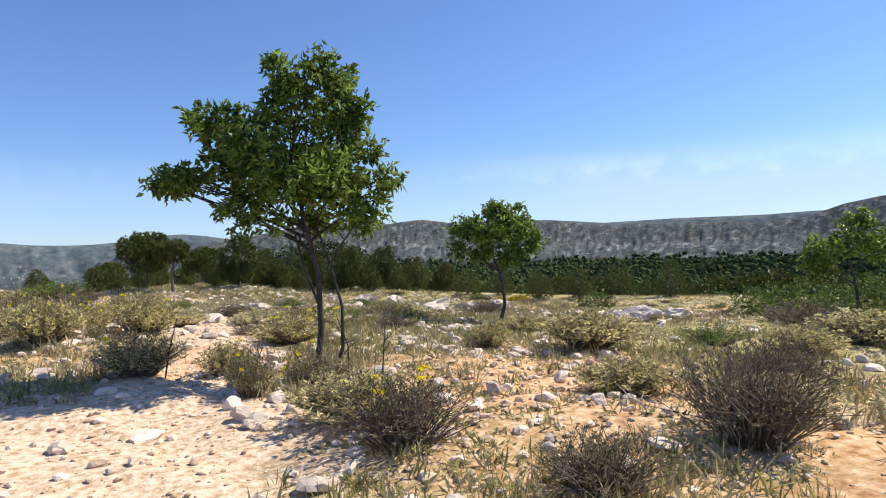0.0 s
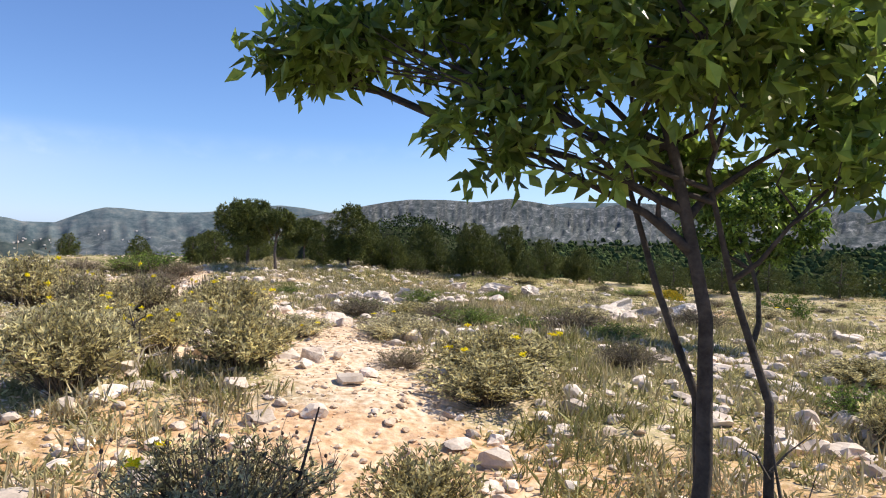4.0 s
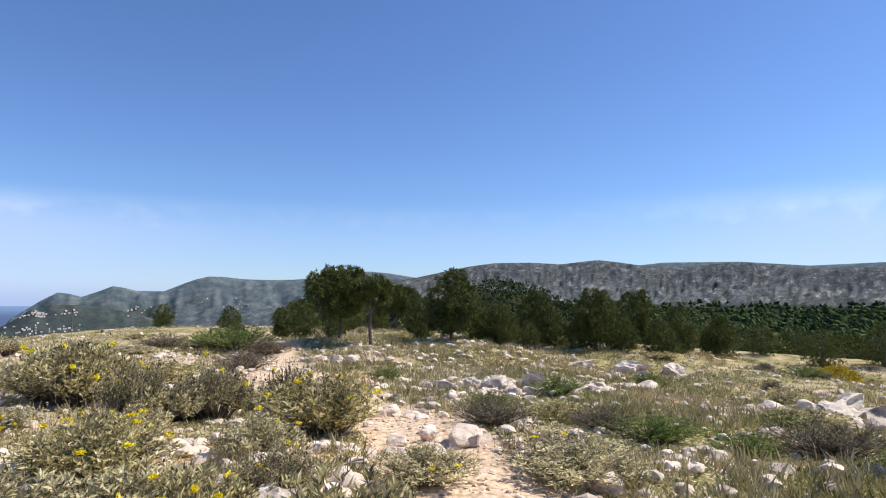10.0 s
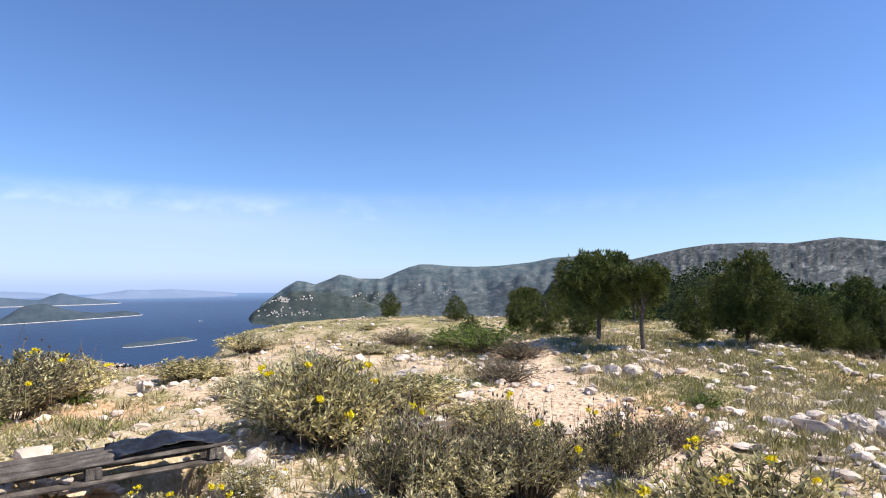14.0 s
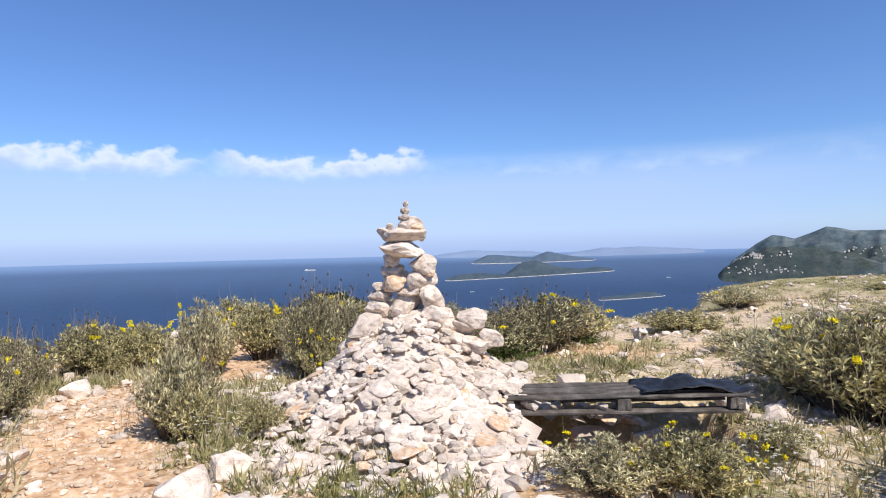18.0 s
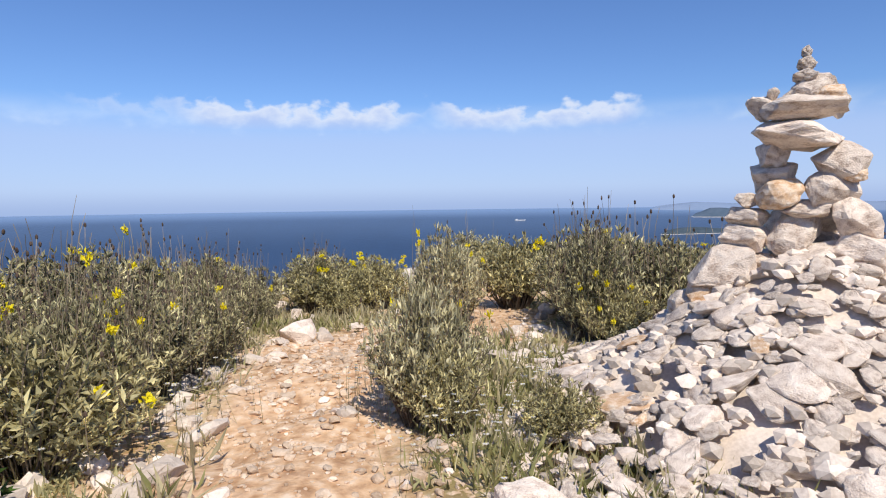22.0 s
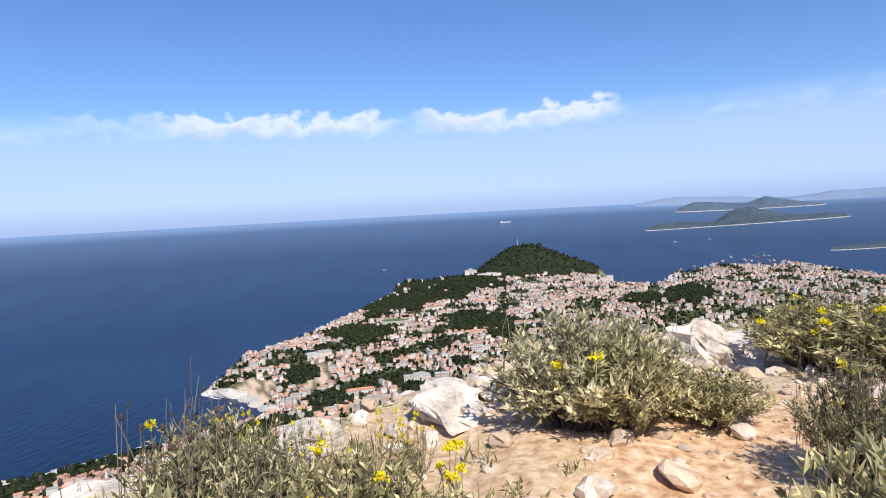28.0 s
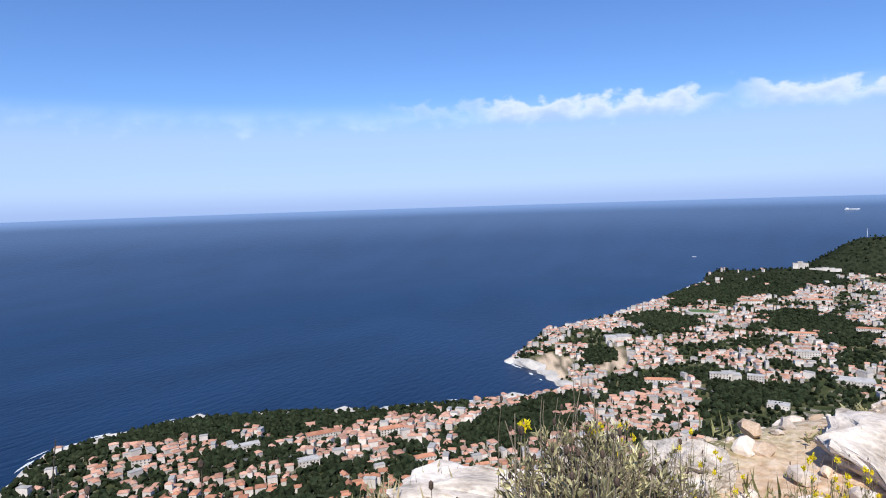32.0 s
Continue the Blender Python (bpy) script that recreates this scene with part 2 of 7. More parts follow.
YELLOW = leafy("yellow_petal", [(.82, .66, .01), (.93, .82, .03)], vary=.12, glow=.3)
WHITE = leafy("white_petal", [(.70, .68, .60), (.85, .83, .76)], vary=.1)
SEED = shade("seed_head", [(.05, .035, .025), (.12, .08, .06)], size=20, rough=.9)
HERB = leafy("herb_leaf", [(.22, .21, .085), (.56, .51, .27)], vary=.4, glow=.3)
GRASS = leafy("grass_blade", [(.19, .20, .065), (.46, .42, .19)], vary=.45)
STRAW = leafy("dry_grass", [(.36, .31, .17), (.62, .54, .34)], vary=.3, glow=.25)
TREELEAF = leafy("tree_leaf", [(.065, .115, .018), (.27, .37, .075)], rough=.38, vary=.6, glow=.45)
BRIGHTLEAF = leafy("bright_leaf", [(.05, .10, .014), (.14, .21, .035)], rough=.5, vary=.45, glow=.25)
PINE = leafy("pine_needle", [(.042, .062, .013), (.16, .18, .040)], rough=.6, vary=.45, glow=.12)
BARK = shade("bark", [(.03, .026, .022), (.085, .072, .062)], size=14, rough=.95, bump=.9, fine=70)
PINEBARK = shade("pine_bark", [(.07, .055, .045), (.20, .165, .14)], size=9, rough=.95, bump=.9, fine=50)
BROOM = leafy("broom_blossom", [(.30, .24, .02), (.62, .45, .02)], vary=.35)
OLDWOOD = shade("weathered_wood", [(.045, .037, .031), (.10, .085, .072), (.20, .175, .15)], size=6, rough=.9, bump=.8, fine=90, vary=.12)
TARP = shade("black_sheet", [(.012, .012, .013), (.03, .03, .032)], size=9, rough=.45, bump=.6, fine=25)
WOODS = leafy("woods_leaf", [(.012, .019, .010), (.038, .046, .024)], rough=1, vary=.45, glow=.0, size=.12, spec=0)
VALLEY = leafy("valley_leaf", [(.030, .047, .018), (.080, .105, .040)], rough=1, vary=.45, glow=.0, size=.12, spec=0)
PLASTER = shade("plaster", [(.50, .44, .38), (.76, .70, .63)], size=.05, rough=.9, bump=0, fine=.6, vary=.16)
ROOFTILE = shade("roof_tile", [(.36, .15, .085), (.52, .26, .16)], size=.08, rough=.9, bump=.2, fine=2.5, vary=.2)
FLATROOF = shade("flat_roof", [(.34, .32, .30), (.52, .50, .47)], size=.08, rough=.9, bump=0, fine=1, vary=.15)
GLASSDARK = shade("window_glass", [(.03, .035, .045), (.06, .07, .085)], size=.3, rough=.15, bump=0, fine=2, spec=.6)
FARROCK = shade("pale_shore_rock", [(.40, .37, .33), (.62, .58, .52)], size=.03, rough=.95, bump=.4, fine=.4)
FOAM = shade("foam", [(.55, .62, .66), (.85, .88, .9)], size=.06, rough=.8, bump=0, fine=.8)
ASPHALT = shade("asphalt", [(.10, .10, .105), (.17, .165, .16)], size=.1, rough=.9, bump=0, fine=2)
SHIP = shade("ship_paint", [(.55, .57, .6), (.72, .73, .75)], size=.1, rough=.5, bump=0, fine=1)


def attribute_mix(t, base, name, colour_out):
    n, l = t.nodes, t.links
    a = n.new("ShaderNodeAttribute")
    a.attribute_name = name
    mix = n.new("ShaderNodeMix")
    mix.data_type = "RGBA"
    l.new(a.outputs["Fac"], mix.inputs["Factor"])
    l.new(base, mix.inputs["A"])
    l.new(colour_out, mix.inputs["B"])
    return mix.outputs["Result"]


def noise_ramp(t, size, stops, vector=None, detail=6.0, stretch=None):
    n, l = t.nodes, t.links
    tex = n.new("ShaderNodeTexNoise")
    tex.inputs["Scale"].default_value, tex.inputs["Detail"].default_value = size, detail
    where = n.new("ShaderNodeTexCoord").outputs["Object"]
    if stretch:
        mp = n.new("ShaderNodeMapping")
        mp.inputs["Scale"].default_value = stretch
        l.new(where, mp.inputs[0])
        where = mp.outputs[0]
    l.new(vector or where, tex.inputs["Vector"])
    ramp = n.new("ShaderNodeValToRGB")
    e = ramp.color_ramp.elements
    e[0].position, e[0].color = stops[0][0], (*stops[0][1], 1)
    e[1].position, e[1].color = stops[-1][0], (*stops[-1][1], 1)
    for p, c in stops[1:-1]:
        k = e.new(p)
        k.color = (*c, 1)
    l.new(tex.outputs[0], ramp.inputs[0])
    return ramp.outputs[0], tex.outputs[0]


def ground_material():
    m = bpy.data.materials.new("karst_ground")
    m.use_nodes = True
    t = m.node_tree
    n, l = t.nodes, t.links
    b = n["Principled BSDF"]
    b.inputs["Roughness"].default_value, b.inputs["Specular IOR Level"].default_value = .95, 0
    turf, _ = noise_ramp(t, 1.1, [(.34, (.11, .115, .038)), (.48, (.22, .21, .08)), (.60, (.35, .31, .16)), (.74, (.53, .46, .33))])
    grit, h = noise_ramp(t, 14.0, [(.34, (.42, .29, .18)), (.52, (.66, .51, .37)), (.7, (.76, .64, .51))], detail=9)
    red, _ = noise_ramp(t, 11.0, [(.34, (.38, .20, .095)), (.48, (.60, .375, .21)), (.58, (.70, .48, .30)), (.70, (.80, .64, .48))], detail=9)
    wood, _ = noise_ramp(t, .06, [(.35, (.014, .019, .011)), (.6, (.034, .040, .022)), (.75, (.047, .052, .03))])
    # gullies and scree run down the ridge's slope
    across, down, place = n.new("ShaderNodeAttribute"), n.new("ShaderNodeAttribute"), n.new("ShaderNodeCombineXYZ")
    across.attribute_name, down.attribute_name = "bearing", "distance"
    l.new(across.outputs["Fac"], place.inputs[0])
    l.new(down.outputs["Fac"], place.inputs[1])
    # the rock's greys lean blue, distance haze mixed into their colour
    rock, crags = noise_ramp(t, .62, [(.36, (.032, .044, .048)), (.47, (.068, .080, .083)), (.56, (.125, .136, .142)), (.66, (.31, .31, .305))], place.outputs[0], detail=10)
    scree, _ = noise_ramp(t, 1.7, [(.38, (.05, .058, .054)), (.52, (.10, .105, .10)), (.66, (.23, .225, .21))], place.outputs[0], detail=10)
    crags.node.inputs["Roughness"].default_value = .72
    # blue-grey haze as a base colour for the far hills
    painted_haze, patches = noise_ramp(t, .014, [(.34, (.055, .085, .098)), (.46, (.090, .124, .142)), (.56, (.135, .162, .170)), (.70, (.22, .228, .222))], detail=12, stretch=(1, 1, 1.6))
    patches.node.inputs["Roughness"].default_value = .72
    urban, _ = noise_ramp(t, .035, [(.36, (.03, .042, .018)), (.54, (.06, .07, .03)), (.64, (.24, .215, .17)), (.75, (.38, .34, .29))])
    # small pale stones and bare crumbs in the turf
    speck = n.new("ShaderNodeTexNoise")
    speck.inputs["Scale"].default_value, speck.inputs["Detail"].default_value = 26.0, 6.0
    l.new(n.new("ShaderNodeTexCoord").outputs["Object"], speck.inputs["Vector"])
    share = n.new("ShaderNodeMapRange")
    l.new(speck.outputs[0], share.inputs[0])
    share.inputs[1].default_value, share.inputs[2].default_value = .52, .62
    crumbs = n.new("ShaderNodeMix")
    crumbs.data_type = "RGBA"
    l.new(share.outputs[0], crumbs.inputs["Factor"])
    l.new(turf, crumbs.inputs["A"])
    l.new(grit, crumbs.inputs["B"])
    out = crumbs.outputs["Result"]
    for name, col in (("path", grit), ("red", red), ("wood", wood), ("rock", rock), ("streak", scree), ("town", urban), ("far", painted_haze)):
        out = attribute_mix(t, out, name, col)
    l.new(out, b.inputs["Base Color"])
    bump = n.new("ShaderNodeBump")
    bump.inputs["Strength"].default_value, bump.inputs["Distance"].default_value = .8, .03
    l.new(h, bump.inputs["Height"])
    l.new(bump.outputs[0], b.inputs["Normal"])
    return m


def sea_material():
    m = bpy.data.materials.new("sea_water")
    m.use_nodes = True
    t = m.node_tree
    n, l = t.nodes, t.links
    b = n["Principled BSDF"]
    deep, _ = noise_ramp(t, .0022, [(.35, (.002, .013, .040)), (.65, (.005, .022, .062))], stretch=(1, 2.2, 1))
    # pale blue aerial haze is put into the water's base colour
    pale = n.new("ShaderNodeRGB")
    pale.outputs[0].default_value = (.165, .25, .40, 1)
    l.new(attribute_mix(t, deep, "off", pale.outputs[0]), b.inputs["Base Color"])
    b.inputs["Roughness"].default_value, b.inputs["IOR"].default_value = .32, 1.33
    _, h = noise_ramp(t, .03, [(.3, (0, 0, 0)), (.7, (1, 1, 1))], stretch=(1, 2.4, 1), detail=8)
    bump = n.new("ShaderNodeBump")
    bump.inputs["Strength"].default_value, bump.inputs["Distance"].default_value = .7, 3.0
    l.new(h, bump.inputs["Height"])
    l.new(bump.outputs[0], b.inputs["Normal"])
    return m

# ---- the lie of the land ----
def polar(turn_deg, r):
    a = np.radians(turn_deg)
    return np.stack([CENTRE[0] - np.sin(a) * r, CENTRE[1] + np.cos(a) * r], -1)


# skyline of the inland ridge and of the coast hills: turn, rise in degrees
SKYLINE = np.array([(-180, 1.5), (-60, 3.2), (-38, 4.0), (-34.9, 3.85), (-32.4, 3.4), (-29.8, 2.5), (-26.6, 2.2), (-24.5, 2.4), (-20, 2.55), (-18.4, 2.57), (-15.5, 2.45), (-13.2, 2.7), (-9.2, 3.15),
                    (-7.2, 3.1), (-5.5, 2.85), (-3.6, 2.72), (-1.8, 2.95), (.6, 3.35), (2.5, 3.6), (4.0, 3.45), (5.7, 3.25), (8.5, 3.42), (11.7, 3.4), (14, 3.1), (16.5, 2.6), (19, 2.05), (22, 1.5), (26, .8), (30, .2), (34, -4), (180, -4)])
HILLS = np.array([(-180, -9), (12, -9), (15, 1.6), (19.4, 2.1), (21.4, 2.42), (23.3, 2.6), (25, 2.5), (27, 2.1), (30.1, 1.8), (32, 1.75), (34.3, 1.8), (36, 1.98), (37.2, 2.0), (38.2, 1.75), (39.2, 1.35), (40.7, .7), (42.8, .72), (43.6, .95), (44.5, 1.1),
                  (45.4, .7), (46.7, .2), (47.5, .45), (48.3, .55), (49.4, -.1), (50.6, -1.0), (51.8, -1.9), (52.5, -2.5), (54, -6), (180, -9)])
# woods and bare rock between the quarters of the town: turn, distance, half-widths across and along the view
GREENS = [(95.6, 2689, 200, 260), (91.5, 2047, 120, 150), (102.5, 1948, 65, 150), (72.6, 2522, 90, 240), (94.8, 1233, 73, 50), (107.6, 1521, 42, 70), (76.4, 2413, 70, 120), (104.4, 1295, 35, 50), (81.5, 1500, 90, 90), (115, 1010, 100, 85), (99, 2590, 150, 330), (102.3, 1910, 100, 165), (94.7, 1305, 95, 60), (88.8, 1890, 85, 140), (142, 1165, 190, 75), (130.5, 1125, 75, 35), (110.8, 1190, 55, 65), (140, 945, 75, 50)]
BARES = [(112.8, 1453, 75, 105), (106.7, 1493, 50, 100)]


def in_patch(x, y, patches):
    hit = np.zeros(np.shape(x), bool)
    for turn_, r, across, along in patches:
        px, py = polar(turn_, r)
        a = np.radians(turn_)
        u, v = (x - px) * np.cos(a) + (y - py) * np.sin(a), -(x - px) * np.sin(a) + (y - py) * np.cos(a)
        hit |= (u / across) ** 2 + (v / along) ** 2 + .35 * waves(x, y, across * .9, 15) < 1
    return hit


COAST = polar(*np.array([(168, 520), (166, 900), (158, 1090), (155, 1215), (151, 1240), (144.6, 1265), (138, 1235), (130, 1200), (118.7, 1225), (113.5, 1255), (110.3, 1312), (111.5, 1369), (113.3, 1458), (115.9, 1540),
                         (114.1, 1684), (110.7, 1931), (105.7, 2201), (101, 2677), (98.7, 3060), (95, 3300), (91, 3600), (86, 3750), (81, 3560), (79.6, 3330), (79.0, 3080), (76, 2980), (74.3, 3100), (73.9, 3650), (71.6, 3900), (68, 3980), (64.9, 3950), (61.5, 3700),
                         (58.5, 3300), (56, 2700), (52, 1800), (48, 700)]).T)
PATH_LINE = np.array([(-2.4, -6), (-2.5, 2), (-2.8, 6), (-3.5, 9.4), (-5.0, 12.6), (-7.2, 16.4), (-9.8, 18.0), (-11.2, 19.4), (-14, 24), (-19, 30), (-28, 37)])
PATH_BRANCH = np.array([(-4.2, 11.2), (-7.4, 9.2), (-10.3, 8.7), (-12.2, 7.9), (-14.6, 7.5), (-15.6, 8.8), (-17.2, 8.3), (-19.4, 9.0), (-21.5, 13.0), (-24, 19)])
ROAD_LINE = np.array([(-22, 66), (-11, 51), (-3.1, 39), (1.2, 33.3), (4.7, 27), (9, 22), (16, 17), (40, 8)])


def sea_level(r):
    """The sea's sheet: level out to the last cape, then drawn up towards the eye's horizon, since the view ends at five kilometres."""
    u = np.clip((r - 3300) / 1600, 0, 1.1)
    dip = np.radians(6.93 - 6.30 * u)
    return np.where(r < 3300, SEA_Z, 1.8 - r * np.tan(dip))


def height(x, y):
    dx, dy = x - CENTRE[0], y - CENTRE[1]
    r, turn_ = np.hypot(dx, dy), np.degrees(np.arctan2(-dx, dy))
    near = plateau(x, y)
    fine = smooth(90, 20, r)
    near = near + fine * (.05 * waves(x, y, 2.6, 1) + .025 * waves(x, y, .9, 2)) + smooth(20, 90, r) * .5 * waves(x, y, 30, 3)
    near = near - .34 * np.maximum(0, r - 66 + 26 * smooth(40, 44, turn_)) * smooth(14, 27, turn_)
    near = near + .34 * np.exp(-((x + 12.95) ** 2 + (y - 12.6) ** 2) / 1.2)
    near = near - .85 * smooth(.9, .62, np.abs((x + 11.55) * .95 - (y - 12.4) * .31)) * smooth(1.05, .8, np.abs((y - 12.1) * .95 + (x + 11.45) * .31))
    d, right = brow(x, y)
    # inland: down through scrub into the wooded valley, then up to the ridge
    low = np.interp(r, [0, 45, 90, 200, 500, 1000, 1700, 6000], [0, -2.4, -9, -19, -34, -38, -26, -26]) + smooth(100, 400, r) * 5 * waves(x, y, 300, 7)
    low = low + np.interp(turn_, [-60, -20, 0, 12, 20], [-4, -3, 2, 8, 6]) * smooth(60, 180, r) * smooth(1500, 600, r)
    low = low + 17 * np.exp(-((turn_ - 9) / 9) ** 2) * smooth(70, 210, r) * smooth(750, 380, r)
    valley = near * smooth(70, 38, r) + low * smooth(38, 70, r)
    # seaward slope with ledges
    slope = np.minimum(near, valley) - .95 * (np.sqrt(d * d + .2) - .447) * smooth(500, 60, d) - .62 * d * smooth(60, 500, d) - smooth(8, 60, d) * (3 + 3 * waves(x, y, 45, 4))
    coast_d, _ = line_distance(x, y, COAST, True)
    on_land = inside(x, y, COAST)
    land = SEA_Z + np.where(on_land, 4 + np.minimum(coast_d * .11, 26) + 6 * smooth(60, 300, coast_d) * waves(x, y, 260, 5), -30 - np.minimum(coast_d, 60) * .3)
    # wooded hill with its mast, the cape, the far peninsula's back
    for (ta, ra), tall, wide, long in (((87.2, 3450), 140, 195, 250), ((82.5, 3430), 62, 160, 280), ((98.3, 3060), 46, 80, 170), ((93.5, 3150), 34, 150, 260), ((67, 3800), 36, 130, 420), ((111, 1760), 20, 120, 260)):
        px, py = polar(ta, ra)
        a = np.radians(ta)
        u, v = (x - px) * np.cos(a) + (y - py) * np.sin(a), -(x - px) * np.sin(a) + (y - py) * np.cos(a)
        q = (u / long) ** 2 + (v / wide) ** 2
        land = land + np.where(on_land, tall * np.exp(-q * 1.4) * (1 + .06 * waves(x, y, 120, 6)), 0)
    seaward = np.maximum(slope, land)
    crest = np.interp(turn_, SKYLINE[:, 0], SKYLINE[:, 1])
    top = r * np.tan(np.radians(crest)) + 1.7
    gully = np.abs(waves(turn_ * 40 + r * .09, turn_ * 23 - r * .05, 55, 8)) * 20 + np.abs(waves(turn_ * 40 - r * .05, r * .06, 19, 18)) * 7 + 8 * waves(x, y, 60, 9)
    up = .55 * smooth(1650, 2230, r) + .45 * smooth(2150, 2350, r)
    ridge = np.where(crest > 0, -26 + (top + 26) * up - gully * up * smooth(2335, 2140, r) - 60 * smooth(2400, 3200, r), -26)
    fade = smooth(31, 24, turn_)
    ridge = ridge * fade - 330 * (1 - fade)
    inland_z = np.where(r > 1500, ridge, valley)
    inland_z = np.where((turn_ > 14) & (r < 1500), np.minimum(inland_z, np.maximum(near, -300)) * smooth(14, 22, turn_) + inland_z * smooth(22, 14, turn_), inland_z)
    z = np.where(right, inland_z, seaward)
    # coast hills far along the shore, standing on the sea's sheet
    hill = np.interp(turn_, HILLS[:, 0], HILLS[:, 1])
    foot = np.interp(turn_, [12, 30, 40, 48, 52.6], [-1.5, -3.4, -3.2, -2.8, -1.9])
    shore_r = 3300 + (6.93 + foot) / 6.30 * 1600
    u = np.clip((r - shore_r) / (4740 - shore_r), 0, 1)
    up2 = u * u * (3 - 2 * u)
    rolls = (1 - up2) * up2 * 4 * (.20 * waves(x, y, 520, 10) + .12 * waves(x, y, 210, 11) + .4 - .55 * np.abs(waves(x, y, 330, 14)) - .3 * np.abs(waves(x, y, 130, 15)))
    far = r * np.tan(np.radians(foot + (hill - foot) * up2 + rolls)) + 1.8 - 80 * smooth(4760, 4930, r)
    z = np.where((r > shore_r) & (turn_ > 12) & (turn_ < 54) & (hill > -5), np.maximum(z, far), z)
    # a nearer wooded headland before them
    head = np.interp(turn_, [36, 39, 42, 45, 47.5, 50, 52, 53.5], [-4, -2.2, -1.5, -.7, -.35, -.9, -2.2, -4])
    low_shore = 3300 + (6.93 - 3.6) / 6.30 * 1600
    up3 = smooth(low_shore, low_shore + 260, r) * (1 - .55 * smooth(low_shore + 300, low_shore + 520, r))
    cape = r * np.tan(np.radians(-3.7 + (head + 3.7) * up3 * (1 + .06 * waves(x, y, 160, 13)))) + 1.8
    z = np.where((r > low_shore) & (r < low_shore + 500) & (turn_ > 37) & (turn_ < 53.5), np.maximum(z, cape), z)
    # a wooded fold of the land between the shore and the hills
    fold = np.interp(turn_, [12, 20, 24, 26.5, 27.7, 28.8, 31, 33.8, 36.7, 39.4, 41.2, 43], [.4, .5, .55, .7, .9, .7, -.6, -.25, -.65, -1.6, -2.4, -4])
    up4 = smooth(4130, 4400, r) * (1 - .5 * smooth(4420, 4540, r))
    fold_z = r * np.tan(np.radians(-3.4 + (fold + 3.4) * up4 * (1 + .05 * waves(x, y, 130, 16)))) + 1.8
    z = np.where((r > 4130) & (r < 4540) & (turn_ > 12) & (turn_ < 43), np.maximum(z, fold_z), z)
    # faint range behind the ridge
    behind = np.interp(turn_, [-60, -30, -27, -20, -14, -9, -3, 0, 4], [3.2, 3.0, 2.9, 2.95, 2.8, 3.25, 3.3, 3.0, 1])
    z = np.where((r > 4300) & (turn_ < 6) & (turn_ > -75), np.maximum(z, r * np.tan(np.radians(behind)) * smooth(4300, 4850, r)), z)
    return z


def ground_at(x, y):
    return float(height(np.array([float(x)]), np.array([float(y)]))[0])


def mesh_from(name, verts, faces, mats=(), smooth_shade=False):
    me = bpy.data.meshes.new(name)
    me.from_pydata(verts, [], faces)
    for m in mats:
        me.materials.append(m)
    if smooth_shade:
        me.shade_smooth()
    me.update()
    return me


def part(name, me, material, parent=None, label=""):
    """Links a mesh (or bmesh) as one object, under a thing where one is given."""
    if isinstance(me, bmesh.types.BMesh):
        data = bpy.data.meshes.new(name)
        me.to_mesh(data)
        me.free()
        me = data
    if material is not None and not me.materials:
        me.materials.append(material)
    ob = new(name, me)
    if parent is not None:
        ob.parent = parent
    if label:
        tagged(ob, label)
    return ob


def thing(name, m, label, category, group="", kind=""):
    ob = new(name)
    ob.empty_display_size = .1
    ob.matrix_basis = m
    return tagged(ob, label, category, group, kind)


def bare_top(x, y):
    """Share of stony ground between the pit and the seaward knoll."""
    return np.maximum(smooth(6.5, 3.5, np.hypot((x + 15.5) * .62, y - 17.5)), np.maximum(smooth(1.6, .7, np.hypot(x + 10.6, y - 13.1)), smooth(2.4, 1.2, np.hypot(x + 8.7, y - 12.0))))


